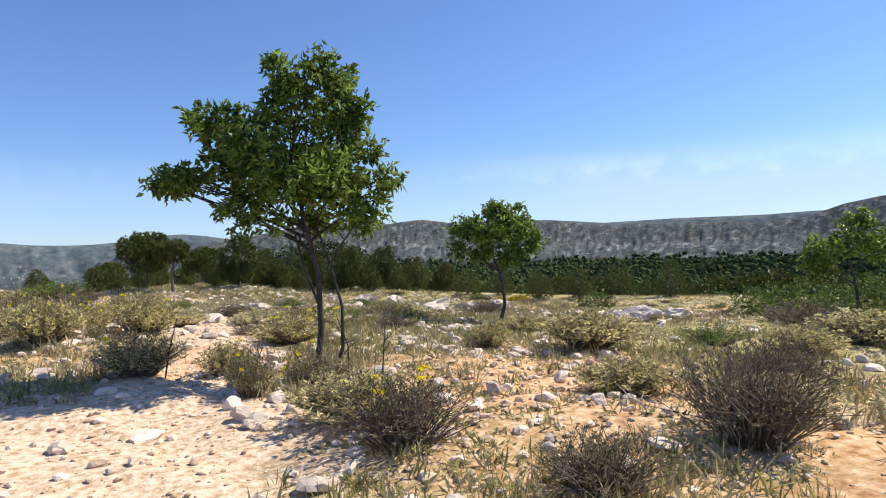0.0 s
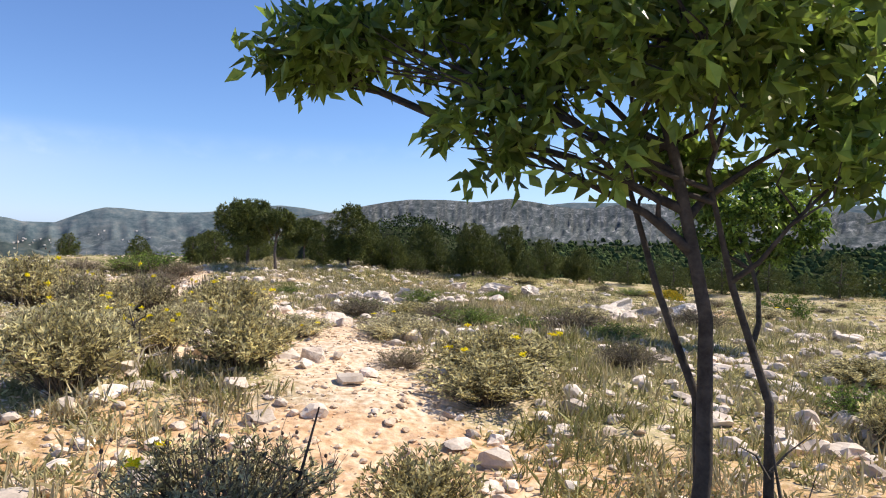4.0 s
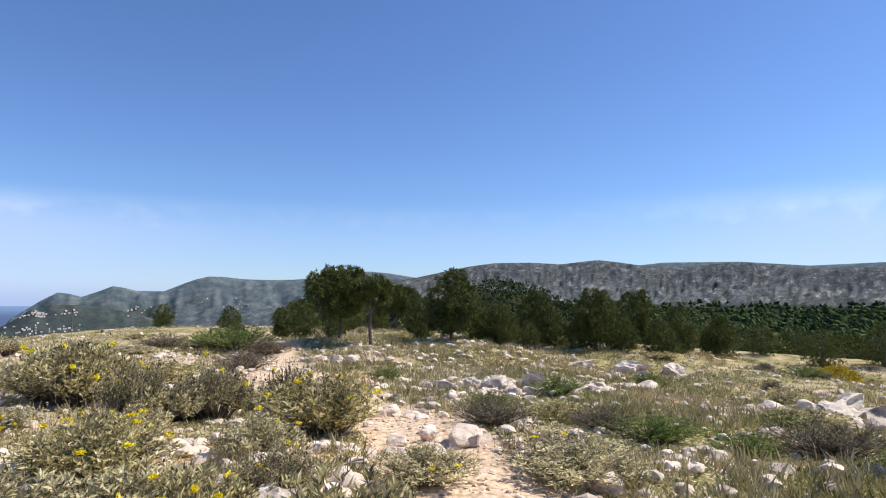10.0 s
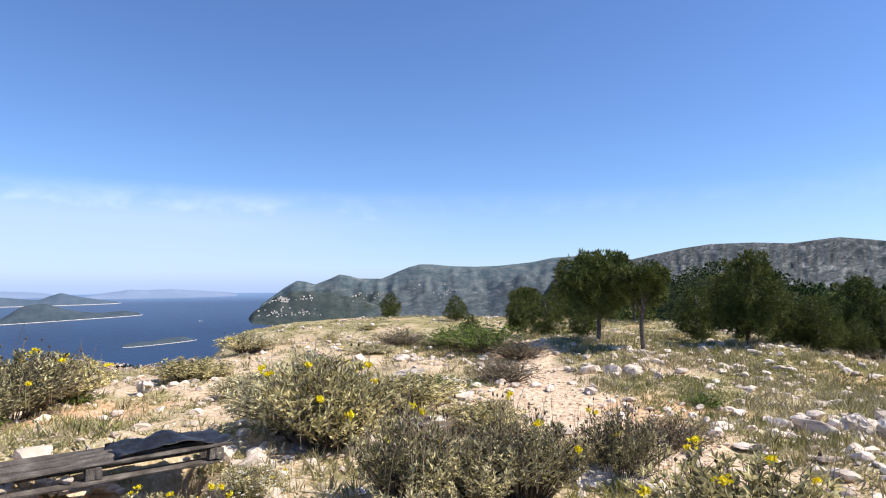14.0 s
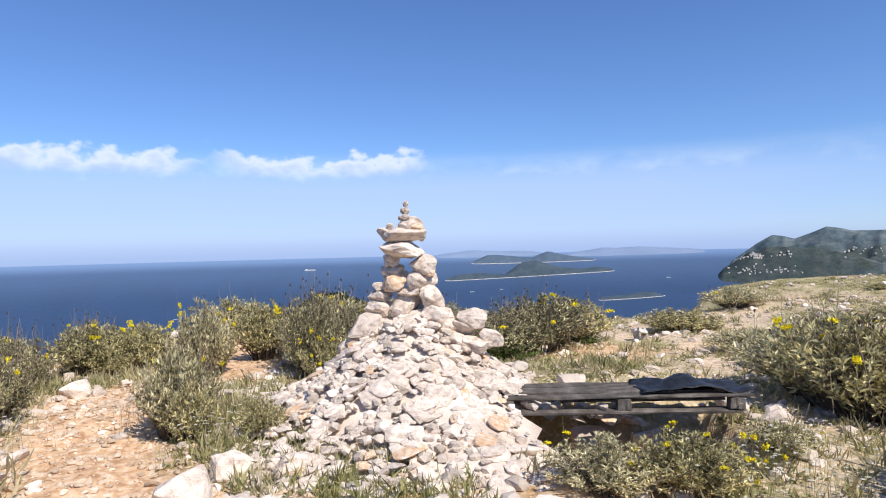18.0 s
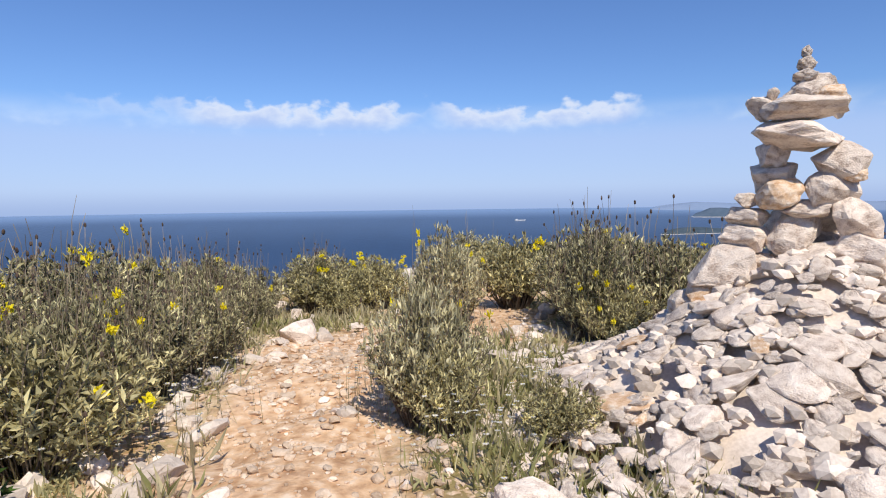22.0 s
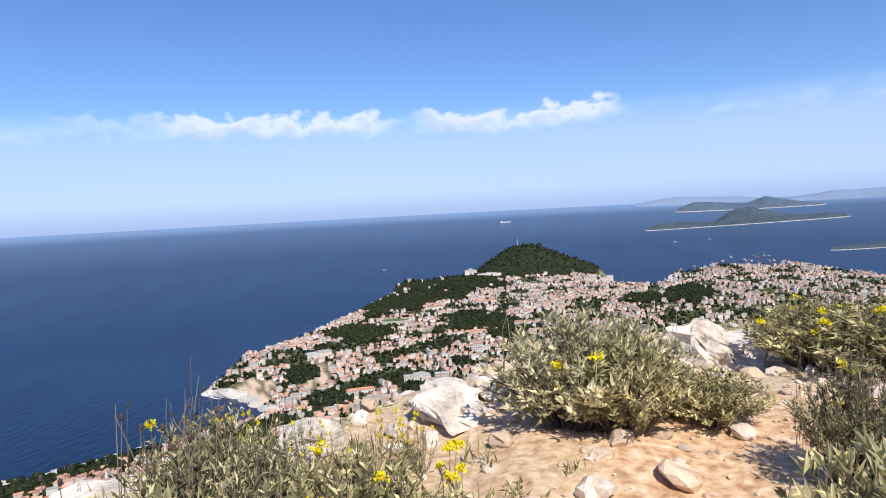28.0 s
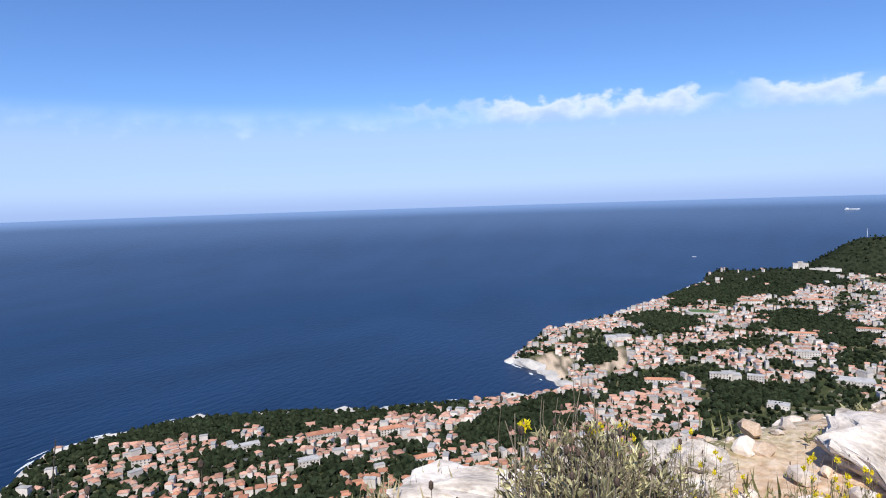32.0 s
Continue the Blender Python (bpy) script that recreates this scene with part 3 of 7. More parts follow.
def terrain():
    turns = np.radians(np.concatenate([np.linspace(-42, 56, 640, endpoint=False), np.linspace(56, 318, 700, endpoint=False)]))
    spokes = len(turns)
    radii = np.concatenate([.25 * (1600 / .25) ** (np.arange(300) / 300), np.linspace(1600, 2400, 46)[:-1], np.linspace(2400, 3600, 22)[:-1], np.linspace(3600, 4950, 40)])
    rings = len(radii)
    R, A = np.meshgrid(radii, turns, indexing="ij")
    X, Y = CENTRE[0] - np.sin(A) * R, CENTRE[1] + np.cos(A) * R
    Z = height(X, Y)
    k = np.arange((rings - 1) * spokes)
    i, j = k // spokes, k % spokes
    nxt = (j + 1) % spokes
    faces = np.stack([i * spokes + j, (i + 1) * spokes + j, (i + 1) * spokes + nxt, i * spokes + nxt], -1)
    verts = np.stack([X.ravel(), Y.ravel(), Z.ravel()], -1)
    hub = len(verts)
    verts = np.vstack([verts, [[CENTRE[0], CENTRE[1], ground_at(*CENTRE)]]])
    cap = [(hub, a, (a + 1) % spokes) for a in range(spokes)]
    me = mesh_from("ground", verts.tolist(), faces.tolist() + cap, [ground_material()], True)
    x, y, z = verts.T
    r, turn_ = np.hypot(x - CENTRE[0], y - CENTRE[1]), np.degrees(np.arctan2(-(x - CENTRE[0]), y - CENTRE[1]))
    d1, d2, d3 = (line_distance(x, y, q)[0] for q in (PATH_LINE, PATH_BRANCH, ROAD_LINE))
    wob = .35 * waves(x, y, 2.2, 21) + .15 * waves(x, y, .7, 22)
    brow_d, right = brow(x, y)
    path = np.maximum(smooth(1.25, .5, d1 + wob) * smooth(32, 20, r), smooth(1.0, .4, d2 + wob))
    path = np.maximum(path, smooth(2.3, 1.5, d3 + wob) * smooth(200, 120, r))
    path = np.maximum(path, smooth(3.2, 1.6, np.hypot(x + 2.9, y - 4.2) + wob * 2))
    path = np.maximum(path, .85 * smooth(7, 4, np.hypot(x + 24, y - 26) + wob * 4))
    path = np.maximum(path, .7 * smooth(.3, .9, waves(x, y, 7.5, 23) + .3 * wob) * smooth(70, 30, r))
    path = np.maximum(path, .85 * smooth(4.2, 2.4, np.hypot((x + 22.0) * .8, y - 9.2) + wob * 2))
    path = np.maximum(path, .85 * bare_top(x, y) * smooth(-.9, .2, waves(x, y, 3.2, 24) + wob))
    path = np.maximum(path, smooth(0, 3, brow_d) * (~right) * .7 * smooth(90, 20, brow_d))
    red = smooth(.45, .85, waves(x, y, 6.5, 25) + .2 * wob) * smooth(60, 25, r) * .7
    red = np.maximum(red, .85 * smooth(2.2, .9, np.hypot((x - .9) * .9, (y - 7.2) * .55) + wob))
    red = np.maximum(red, .8 * smooth(.75, .25, np.hypot(x + 15.4, y - 7.4) + wob * .6))
    red = np.maximum(red, .9 * smooth(1.9, .8, np.hypot(x - 2.9, y - 3.4) + wob))
    red = np.maximum(red, .55 * smooth(2.2, 1.0, np.hypot(x - .9, y - 4.6) + wob * 1.5))
    red = np.maximum(red, .5 * smooth(3.2, 1.6, np.hypot((x + 18.6) * .8, y - 9.0) + wob))
    red = np.maximum(red, .8 * smooth(1.1, .3, d2 + wob * .5) * smooth(4, 8, np.hypot(x + 4.2, y - 11.2)))
    red = np.maximum(red, .8 * smooth(1.0, .7, np.hypot(x + 11.45, y - 12.35)))
    _, inl = brow(x, y)
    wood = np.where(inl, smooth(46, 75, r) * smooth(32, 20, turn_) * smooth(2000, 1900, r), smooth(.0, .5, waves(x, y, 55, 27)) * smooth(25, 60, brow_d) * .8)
    on_land = inside(x, y, COAST) & (r > 450)
    cd, _ = line_distance(x, y, COAST, True)
    town = on_land * smooth(.0, 35, cd) * .95
    hills_on = np.exp(-((turn_ - 85.2) / 7.5) ** 2) * (np.abs(r - 3430) < 330) * smooth(79.5, 80.5, turn_) + ((turn_ > 88.5) & (turn_ < 101) & (r > 2740))
    wood = np.maximum(wood, smooth(.15, .5, hills_on) * on_land)
    town = town * (1 - smooth(.1, .4, hills_on))
    streak = smooth(.25, .8, waves(turn_ * 12, turn_ * 5 + r * .004, 9, 61) * .7 + .5 * waves(turn_ * 31, r * .011, 11, 62)) * smooth(1780, 1950, r) * smooth(2330, 2200, r + 60 * waves(turn_, turn_, 5, 63))
    scar = smooth(-.15, .6, waves(turn_ * 20, r * .006, 14, 64)) * smooth(2120, 2230, r) * smooth(2340, 2310, r) * .8
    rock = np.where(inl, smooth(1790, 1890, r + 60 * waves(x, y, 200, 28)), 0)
    wood = np.where(in_patch(x, y, GREENS) & on_land, 1, wood)
    bare = in_patch(x, y, BARES) & on_land
    path = np.where(bare, .9, path)
    town = np.where(bare | (on_land & in_patch(x, y, GREENS)), 0, town)
    # share of painted haze on the hills, rising with distance, less on nearer folds
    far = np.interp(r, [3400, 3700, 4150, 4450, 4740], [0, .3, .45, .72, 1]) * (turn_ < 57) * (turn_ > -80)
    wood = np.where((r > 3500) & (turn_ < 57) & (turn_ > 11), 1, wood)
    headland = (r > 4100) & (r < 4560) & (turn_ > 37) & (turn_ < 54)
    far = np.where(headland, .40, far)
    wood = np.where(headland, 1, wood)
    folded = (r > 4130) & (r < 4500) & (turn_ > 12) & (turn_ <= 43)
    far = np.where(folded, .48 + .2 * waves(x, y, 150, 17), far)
    wood = np.where(folded, 1, wood)
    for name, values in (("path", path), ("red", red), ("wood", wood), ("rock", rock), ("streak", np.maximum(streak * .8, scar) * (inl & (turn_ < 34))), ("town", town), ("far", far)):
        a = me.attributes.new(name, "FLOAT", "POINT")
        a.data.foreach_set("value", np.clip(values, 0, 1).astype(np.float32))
    for name, values in (("bearing", turn_ * 2.4 + .5 * waves(z * 3, turn_ * 30, 60, 66)), ("distance", z * .085 + r * .0015 + turn_ * .5 + .8 * waves(turn_ * 30, z * 3, 70, 65))):
        a = me.attributes.new(name, "FLOAT", "POINT")
        a.data.foreach_set("value", values.astype(np.float32))
    ob = new("ground", me)
    tagged(ob, "pale stony karst ground with dry turf, falling to the sea and rising to a far ridge", "ground", kind="structure")


def sea():
    spokes = 540
    radii = np.concatenate([np.linspace(300, 3300, 46), np.linspace(3340, 4930, 60)])
    turns = np.radians(np.linspace(30, 330, spokes))
    R, A = np.meshgrid(radii, turns, indexing="ij")
    Z = sea_level(R)
    verts = np.stack([CENTRE[0] - np.sin(A) * R, CENTRE[1] + np.cos(A) * R, Z], -1).reshape(-1, 3)
    faces = [(i * spokes + j, (i + 1) * spokes + j, (i + 1) * spokes + j + 1, i * spokes + j + 1) for i in range(len(radii) - 1) for j in range(spokes - 1)]
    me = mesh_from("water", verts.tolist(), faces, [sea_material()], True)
    # share of painted haze in the water, growing towards the horizon
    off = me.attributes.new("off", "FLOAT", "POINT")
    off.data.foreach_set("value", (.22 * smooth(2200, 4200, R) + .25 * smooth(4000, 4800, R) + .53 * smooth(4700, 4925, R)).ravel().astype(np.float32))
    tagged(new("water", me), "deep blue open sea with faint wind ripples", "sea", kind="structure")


def island(turns, dips, tops, seed, label, material, shore=True):
    """A low wooded island on the far sea's sheet between two turns; tops: rises in degrees along it."""
    n, m = 48, 9
    ts = np.linspace(*turns, n)
    ds = np.interp(ts, sorted(turns), dips if turns[0] < turns[1] else dips[::-1])
    el = np.interp(np.linspace(0, 1, n), np.linspace(0, 1, len(tops)), tops)
    verts, faces = [], []
    r0 = 3300 + (6.93 - ds) / 6.30 * 1600
    r0 = np.where(ds > 6.93, 401.8 / np.tan(np.radians(ds)), r0)
    taper = np.sin(np.linspace(0, 1, n) * np.pi) ** .35
    for i in range(n):
        for j in range(m):
            v = j / (m - 1)
            r = r0[i] + (v - .12) * 190 * taper[i]
            px, py = polar(ts[i], r)
            base = float(sea_level(np.array(r)))
            full = r * math.tan(radians(el[i])) + 1.8 - base
            z = base - 2 + (full + 2) * taper[i] * math.sin(min(1, v * 1.25) * math.pi / 2) ** .75 * (1 - .5 * max(0, v - .8) / .2)
            z += (3 * noise.noise((px * .012, py * .012, seed)) + 1.5 * noise.noise((px * .04, py * .04, seed))) * (v > 0) * taper[i]
            verts.append((px, py, z))
    for i in range(n - 1):
        for j in range(m - 1):
            a = i * m + j
            faces.append((a, a + 1, a + m + 1, a + m))
    ob = thing("island", Matrix(), label, "island")
    part("slope", mesh_from("slope", verts, faces, [material], True), material, ob)
    if shore:
        sv, sf = [], []
        for i in range(n):
            for dr, dz in ((-26, .2), (-18, 1.1), (-8, 2.0)):
                px, py = polar(ts[i], r0[i] - .12 * 190 * taper[i] + dr * .45)
                sv.append((px, py, float(sea_level(np.array(r0[i] - .12 * 190 * taper[i] + dr * .45))) + .6 * dz * (1 + .5 * math.sin(i * 2.1 + seed))))
        for i in range(n - 1):
            for j in range(2):
                sf.append((i * 3 + j, i * 3 + j + 1, i * 3 + 4 + j, i * 3 + 3 + j))
        part("shore", mesh_from("shore", sv, sf, [FARROCK], True), FARROCK, ob, "pale rock shoreline")
    return ob


# haze is painted into the island colours, bluer and paler farther out
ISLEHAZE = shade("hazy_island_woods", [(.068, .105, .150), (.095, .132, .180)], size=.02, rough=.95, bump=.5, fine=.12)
ISLEWOOD = shade("thinly_hazed_woods", [(.042, .066, .088), (.072, .098, .120)], size=.02, rough=.95, bump=.5, fine=.12)
ISLEFAR = shade("hazed_far_island", [(.19, .255, .37), (.215, .28, .40)], size=.005, rough=.95, bump=0, fine=.05)
terrain()
sea()
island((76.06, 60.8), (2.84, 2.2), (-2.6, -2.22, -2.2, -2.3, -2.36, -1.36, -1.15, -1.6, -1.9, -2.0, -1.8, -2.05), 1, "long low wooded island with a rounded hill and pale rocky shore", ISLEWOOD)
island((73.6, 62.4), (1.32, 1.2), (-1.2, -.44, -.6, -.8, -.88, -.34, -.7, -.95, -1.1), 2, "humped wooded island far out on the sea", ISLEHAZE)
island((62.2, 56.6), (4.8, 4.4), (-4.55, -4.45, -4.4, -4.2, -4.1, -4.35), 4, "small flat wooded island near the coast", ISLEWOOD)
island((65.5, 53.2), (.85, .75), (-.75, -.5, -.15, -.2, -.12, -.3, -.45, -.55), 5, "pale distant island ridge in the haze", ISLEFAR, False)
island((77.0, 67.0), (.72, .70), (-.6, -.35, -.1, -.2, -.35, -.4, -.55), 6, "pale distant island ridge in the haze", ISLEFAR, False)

# ---- builders of plants and stones ----
def rng(seed):
    return np.random.RandomState(seed)


def ico(level):
    b = bmesh.new()
    bmesh.ops.create_icosphere(b, subdivisions=level, radius=1.0)
    v = np.array([p.co[:] for p in b.verts])
    f = [[p.index for p in q.verts] for q in b.faces]
    b.free()
    return v, f


ICO1, ICO2, ICO3, ICO4 = ico(1), ico(2), ico(3), ico(4)


def stone_shape(seed, base=ICO2, cuts=9, rough=.10, near=.28):
    """A broken, many-faced stone about one metre across."""
    r = rng(seed)
    v, f = base
    v = v * .62
    for _ in range(cuts):
        n = r.randn(3)
        n /= np.linalg.norm(n)
        h = near + .16 * r.rand()
        over = np.maximum(v @ n - h, 0)
        v = v - over[:, None] * n
    v = v + np.array([noise.noise_vector(Vector(p * 3.1) + Vector((seed * 7.3, 0, 0)))[:] for p in v]) * rough
    return v, f


def hull_shape(seed, points=15, square=3.2, worn=.05, chips=0):
    """An angular broken stone about one metre across: the hull of scattered points, its edges worn; chips: rounds of fine roughness."""
    r = rng(seed)
    p = r.randn(points, 3)
    p = p / (np.abs(p) ** square).sum(1, keepdims=True) ** (1 / square) * (.42 + .10 * r.rand(points, 1))
    b = bmesh.new()
    for q in p:
        b.verts.new(q)
    out = bmesh.ops.convex_hull(b, input=b.verts)
    bmesh.ops.delete(b, geom=list({g for g in out["geom_interior"] + out["geom_unused"] if isinstance(g, bmesh.types.BMVert)}), context="VERTS")
    bmesh.ops.dissolve_limit(b, angle_limit=.16, verts=b.verts[:], edges=b.edges[:])
    bmesh.ops.bevel(b, geom=b.edges[:], offset=worn, segments=1, affect="EDGES", clamp_overlap=True)
    bmesh.ops.triangulate(b, faces=b.faces[:])
    for k in range(chips):
        long = [e for e in b.edges if e.calc_length() > .16 / (k + 1)]
        bmesh.ops.subdivide_edges(b, edges=long, cuts=1)
        bmesh.ops.triangulate(b, faces=b.faces[:])
        for v in b.verts:
            n = noise.noise_vector(v.co * (4.0 + 5 * k) + Vector((seed * 3.7, 0, 0)))
            v.co += n * (.045 / (k + 1))
    v = [tuple(q.co) for q in b.verts]
    b.verts.index_update()
    f = [[q.index for q in g.verts] for g in b.faces]
    b.free()
    return v, f


def leaves_mesh(name, root, way, length, width, seed, material, fold=.3, level=0.0):
    """Many lance-shaped leaves: root points, directions, lengths; each leaf a bent kite."""
    r = rng(seed)
    n = len(root)
    way = way / (np.linalg.norm(way, axis=1, keepdims=True) + 1e-9)
    side = np.cross(way, r.randn(n, 3) + (0, 0, level))
    side /= np.linalg.norm(side, axis=1, keepdims=True) + 1e-9
    up = np.cross(side, way)
    length, width = np.broadcast_to(length, n)[:, None], np.broadcast_to(width, n)[:, None]
    mid = root + way * length * .45
    tip = root + way * length - up * length * fold * r.rand(n, 1)
    lift = up * width * .45
    verts = np.stack([root, mid + side * width + lift, tip, mid - side * width + lift], 1).reshape(-1, 3)
    k = np.arange(n)[:, None] * 4
    faces = np.concatenate([k + np.array([0, 1, 2]), k + np.array([0, 2, 3])]).tolist()
    return mesh_from(name, verts.tolist(), faces, [material])


def stems_mesh(name, lines, radii, material, sides=3):
    """Tapered stems along polylines."""
    verts, faces = [], []
    for line, (r0, r1) in zip(lines, radii):
        line = np.asarray(line, float)
        k = len(line)
        start = len(verts)
        for i, p in enumerate(line):
            d = line[min(i + 1, k - 1)] - line[max(i - 1, 0)]
            d = d / (np.linalg.norm(d) + 1e-9)
            a = np.cross(d, (.31, .52, .79))
            a /= np.linalg.norm(a) + 1e-9
            c = np.cross(d, a)
            q = r0 + (r1 - r0) * i / max(1, k - 1)
            for s in range(sides):
                w = 6.2832 * s / sides
                verts.append(p + (a * math.cos(w) + c * math.sin(w)) * q)
        for i in range(k - 1):
            for s in range(sides):
                t = (s + 1) % sides
                faces.append((start + i * sides + s, start + i * sides + t, start + (i + 1) * sides + t, start + (i + 1) * sides + s))
        tipv = len(verts)
        verts.append(line[-1])
        for s in range(sides):
            faces.append((start + (k - 1) * sides + s, start + (k - 1) * sides + (s + 1) % sides, tipv))
    return mesh_from(name, [tuple(map(float, v)) for v in verts], faces, [material], sides > 4)


def shrub_parts(seed, stems=70, per_stem=15, wide=.5, tall=.55, leaf=(.085, .013), leaf_mat=SAGE, flowers=0, stalks=0, lean=.9, bare=.25, stem_mat=STEM, wander=.03):
    """Meshes of one shrub with its foot at the origin: stems, leaves, dry stalks and flower heads."""
    r = rng(seed)
    lines, radii, roots, ways = [], [], [], []
    tops = []
    for _ in range(stems):
        a, q = r.rand() * 6.283, r.rand() ** .6
        foot = np.array([math.cos(a), math.sin(a), 0]) * wide * .30 * q
        h = tall * (.55 + .5 * r.rand()) * (1 - .38 * q * q)
        end = foot + np.array([math.cos(a) * wide * lean * q, math.sin(a) * wide * lean * q, h])
        mid = (foot + end) / 2 + np.r_[r.randn(2) * wander, .04]
        end = end + r.randn(3) * (wander - .03) * .8
        lines.append([foot - (0, 0, .03), mid, end])
        radii.append((.006, .0022))
        tops.append(end)
        axis = (end - foot) / (np.linalg.norm(end - foot) + 1e-6)
        # leaves stand in whorls of five, closer towards the tip
        knots = max(2, per_stem // 5)
        for k in range(knots):
            u = 1 - (1 - bare) * ((k + .5 * r.rand()) / knots) ** 1.25
            p = foot * (1 - u) ** 2 + 2 * mid * u * (1 - u) + end * u * u
            first = r.rand() * 6.283
            for w in range(5):
                b = first + w * 1.2566 + r.randn() * .25
                roots.append(p + r.randn(3) * .006)
                ways.append(axis * (.95 if k == 0 else .55) + np.r_[math.cos(b), math.sin(b), .15 + .3 * r.randn()] * (.75 + .3 * r.rand()))
    roots, ways = np.array(roots), np.array(ways)
    n = len(roots)
    meshes = {"framework": stems_mesh("framework", lines, radii, stem_mat)}
    meshes["foliage"] = leaves_mesh("foliage", roots, ways, leaf[0] * (.6 + .7 * r.rand(n)), leaf[1] * (.7 + .6 * r.rand(n)), seed + 1, leaf_mat, level=1.8)
    if stalks:
        ls, rs, heads = [], [], []
        for k in range(stalks):
            e = tops[r.randint(len(tops))]
            t = e + np.r_[r.randn(2) * .05, .08 + .18 * r.rand() ** 1.5]
            ls.append([e - (0, 0, .1), (e + t) / 2 + np.r_[r.randn(2) * .01, 0], t])
            rs.append((.0028, .0016))
            if k % 3 == 0:
                heads.append(t)
        meshes["dry_growth"] = stems_mesh("dry_growth", ls, rs, DRY)
        if heads:
            hv, hf = [], []
            for h in heads:
                for v in ICO1[0]:
                    hv.append(tuple(h + v * (.010, .010, .013)))
                hf += [[q + len(hv) - len(ICO1[0]) for q in f] for f in ICO1[1]]
            meshes["seed_growth"] = mesh_from("seed_growth", hv, hf, [SEED])
    if flowers:
        fr, fw, fl = [], [], []
        for _ in range(flowers):
            root = tops[r.randint(len(tops))]
            e = root + np.r_[r.randn(2) * .03, .06 + .12 * r.rand()]
            fl.append([root - (0, 0, .06), (root + e) / 2 + np.r_[r.randn(2) * .008, 0], e])
            for _ in range(26):
                d = r.randn(3)
                d[2] = abs(d[2]) * .6
                fr.append(e + r.randn(3) * (.014, .014, .008))
                fw.append(d)
        fr, fw = np.array(fr), np.array(fw)
        meshes["blossom"] = leaves_mesh("blossom", fr, fw, .028, .010, seed + 2, YELLOW)
        meshes["flower_growth"] = stems_mesh("flower_growth", fl, [(.0035, .0025)] * len(fl), GRASS)
    return meshes


PART_LABEL = {"blossom": "yellow flower heads", "dry_growth": "dry upright stalks", "seed_growth": "dark dry seed heads", "flower_growth": "green flower stems"}
KINDS = {
    "sage": [shrub_parts(100 + k, 230, 20, .5, .55, (.062, .0105), SAGE) for k in range(3)],
    "sage_flower": [shrub_parts(120 + k, 215, 20, .5, .55, (.062, .0105), SAGE, flowers=9, stalks=18) for k in range(2)],
    "pale": [shrub_parts(140 + k, 220, 20, .5, .55, (.060, .0100), SAGE_PALE, stalks=12, flowers=2) for k in range(2)],
    "stalky": [shrub_parts(160 + k, 250, 20, .5, .55, (.046, .0070), HEDGELEAF, flowers=3, stalks=110, bare=.42, lean=.8) for k in range(2)],
    "dense": [shrub_parts(170 + k, 260, 25, .5, .55, (.046, .0074), HEDGELEAF, flowers=2, stalks=75, bare=.12, lean=.85) for k in range(3)],
    "twiggy": [shrub_parts(180 + k, 260, 14, .5, .55, (.034, .0058), TWIGLEAF, bare=.3, lean=.8, wander=.09) for k in range(2)],
    "green": [shrub_parts(200 + k, 150, 20, .5, .5, (.04, .009), TREELEAF, bare=.1) for k in range(2)],
    "flower_tuft": [shrub_parts(230 + k, 34, 10, .5, .55, (.05, .006), GRASS, flowers=9, stalks=16, lean=.7) for k in range(2)],
    "fern": [shrub_parts(220, 110, 20, .55, .4, (.085, .017), BRIGHTLEAF, bare=.1)],
}
WORDS = {"sage": ("grey-green sage bush with narrow felted leaves on stony ground", "bush"),
         "sage_flower": ("grey-green sage bush with yellow flower whorls on stony ground", "bush"),
         "pale": ("pale silvery sage bush with dry stalks on stony ground", "bush"),
         "stalky": ("straggly sage bush with dry upright stalks and yellow flowers", "bush"),
         "dense": ("dense dark-shadowed sage bush with pale leaf tips above the sea", "bush"),
         "twiggy": ("half-dead twiggy brown shrub with few leaves on stony ground", "bush"),
         "green": ("dense low dark-green shrub on stony ground", "bush"),
         "flower_tuft": ("tuft of thin green stems with bright yellow flower heads among rocks", "flowers"),
         "fern": ("lush bright-green leafy bush growing beside the path", "bush")}
MADE = {}
turner = rng(5)


def plant(kind, x, y, wide, tall, lift=0.0):
    """One shrub: half-width and height in metres."""
    k = turner.randint(len(KINDS[kind]))
    m = pose(x, y, ground_at(x, y) - .02 + lift, 0, 0, turner.rand() * 360) @ Matrix.Diagonal((wide / .5, wide / .5, tall / .55, 1))
    if (kind, k) in MADE:
        ob = copy_thing(MADE[kind, k], Matrix())
        ob.matrix_basis = m
        return ob
    ob = thing("bush", m, *WORDS[kind], group=kind + " bushes")
    for name, me in KINDS[kind][k].items():
        p = part(name, me, None, ob, PART_LABEL.get(name, ""))
        if name in PART_LABEL:
            p["kind"] = "stuff"
    MADE[kind, k] = ob
    return ob


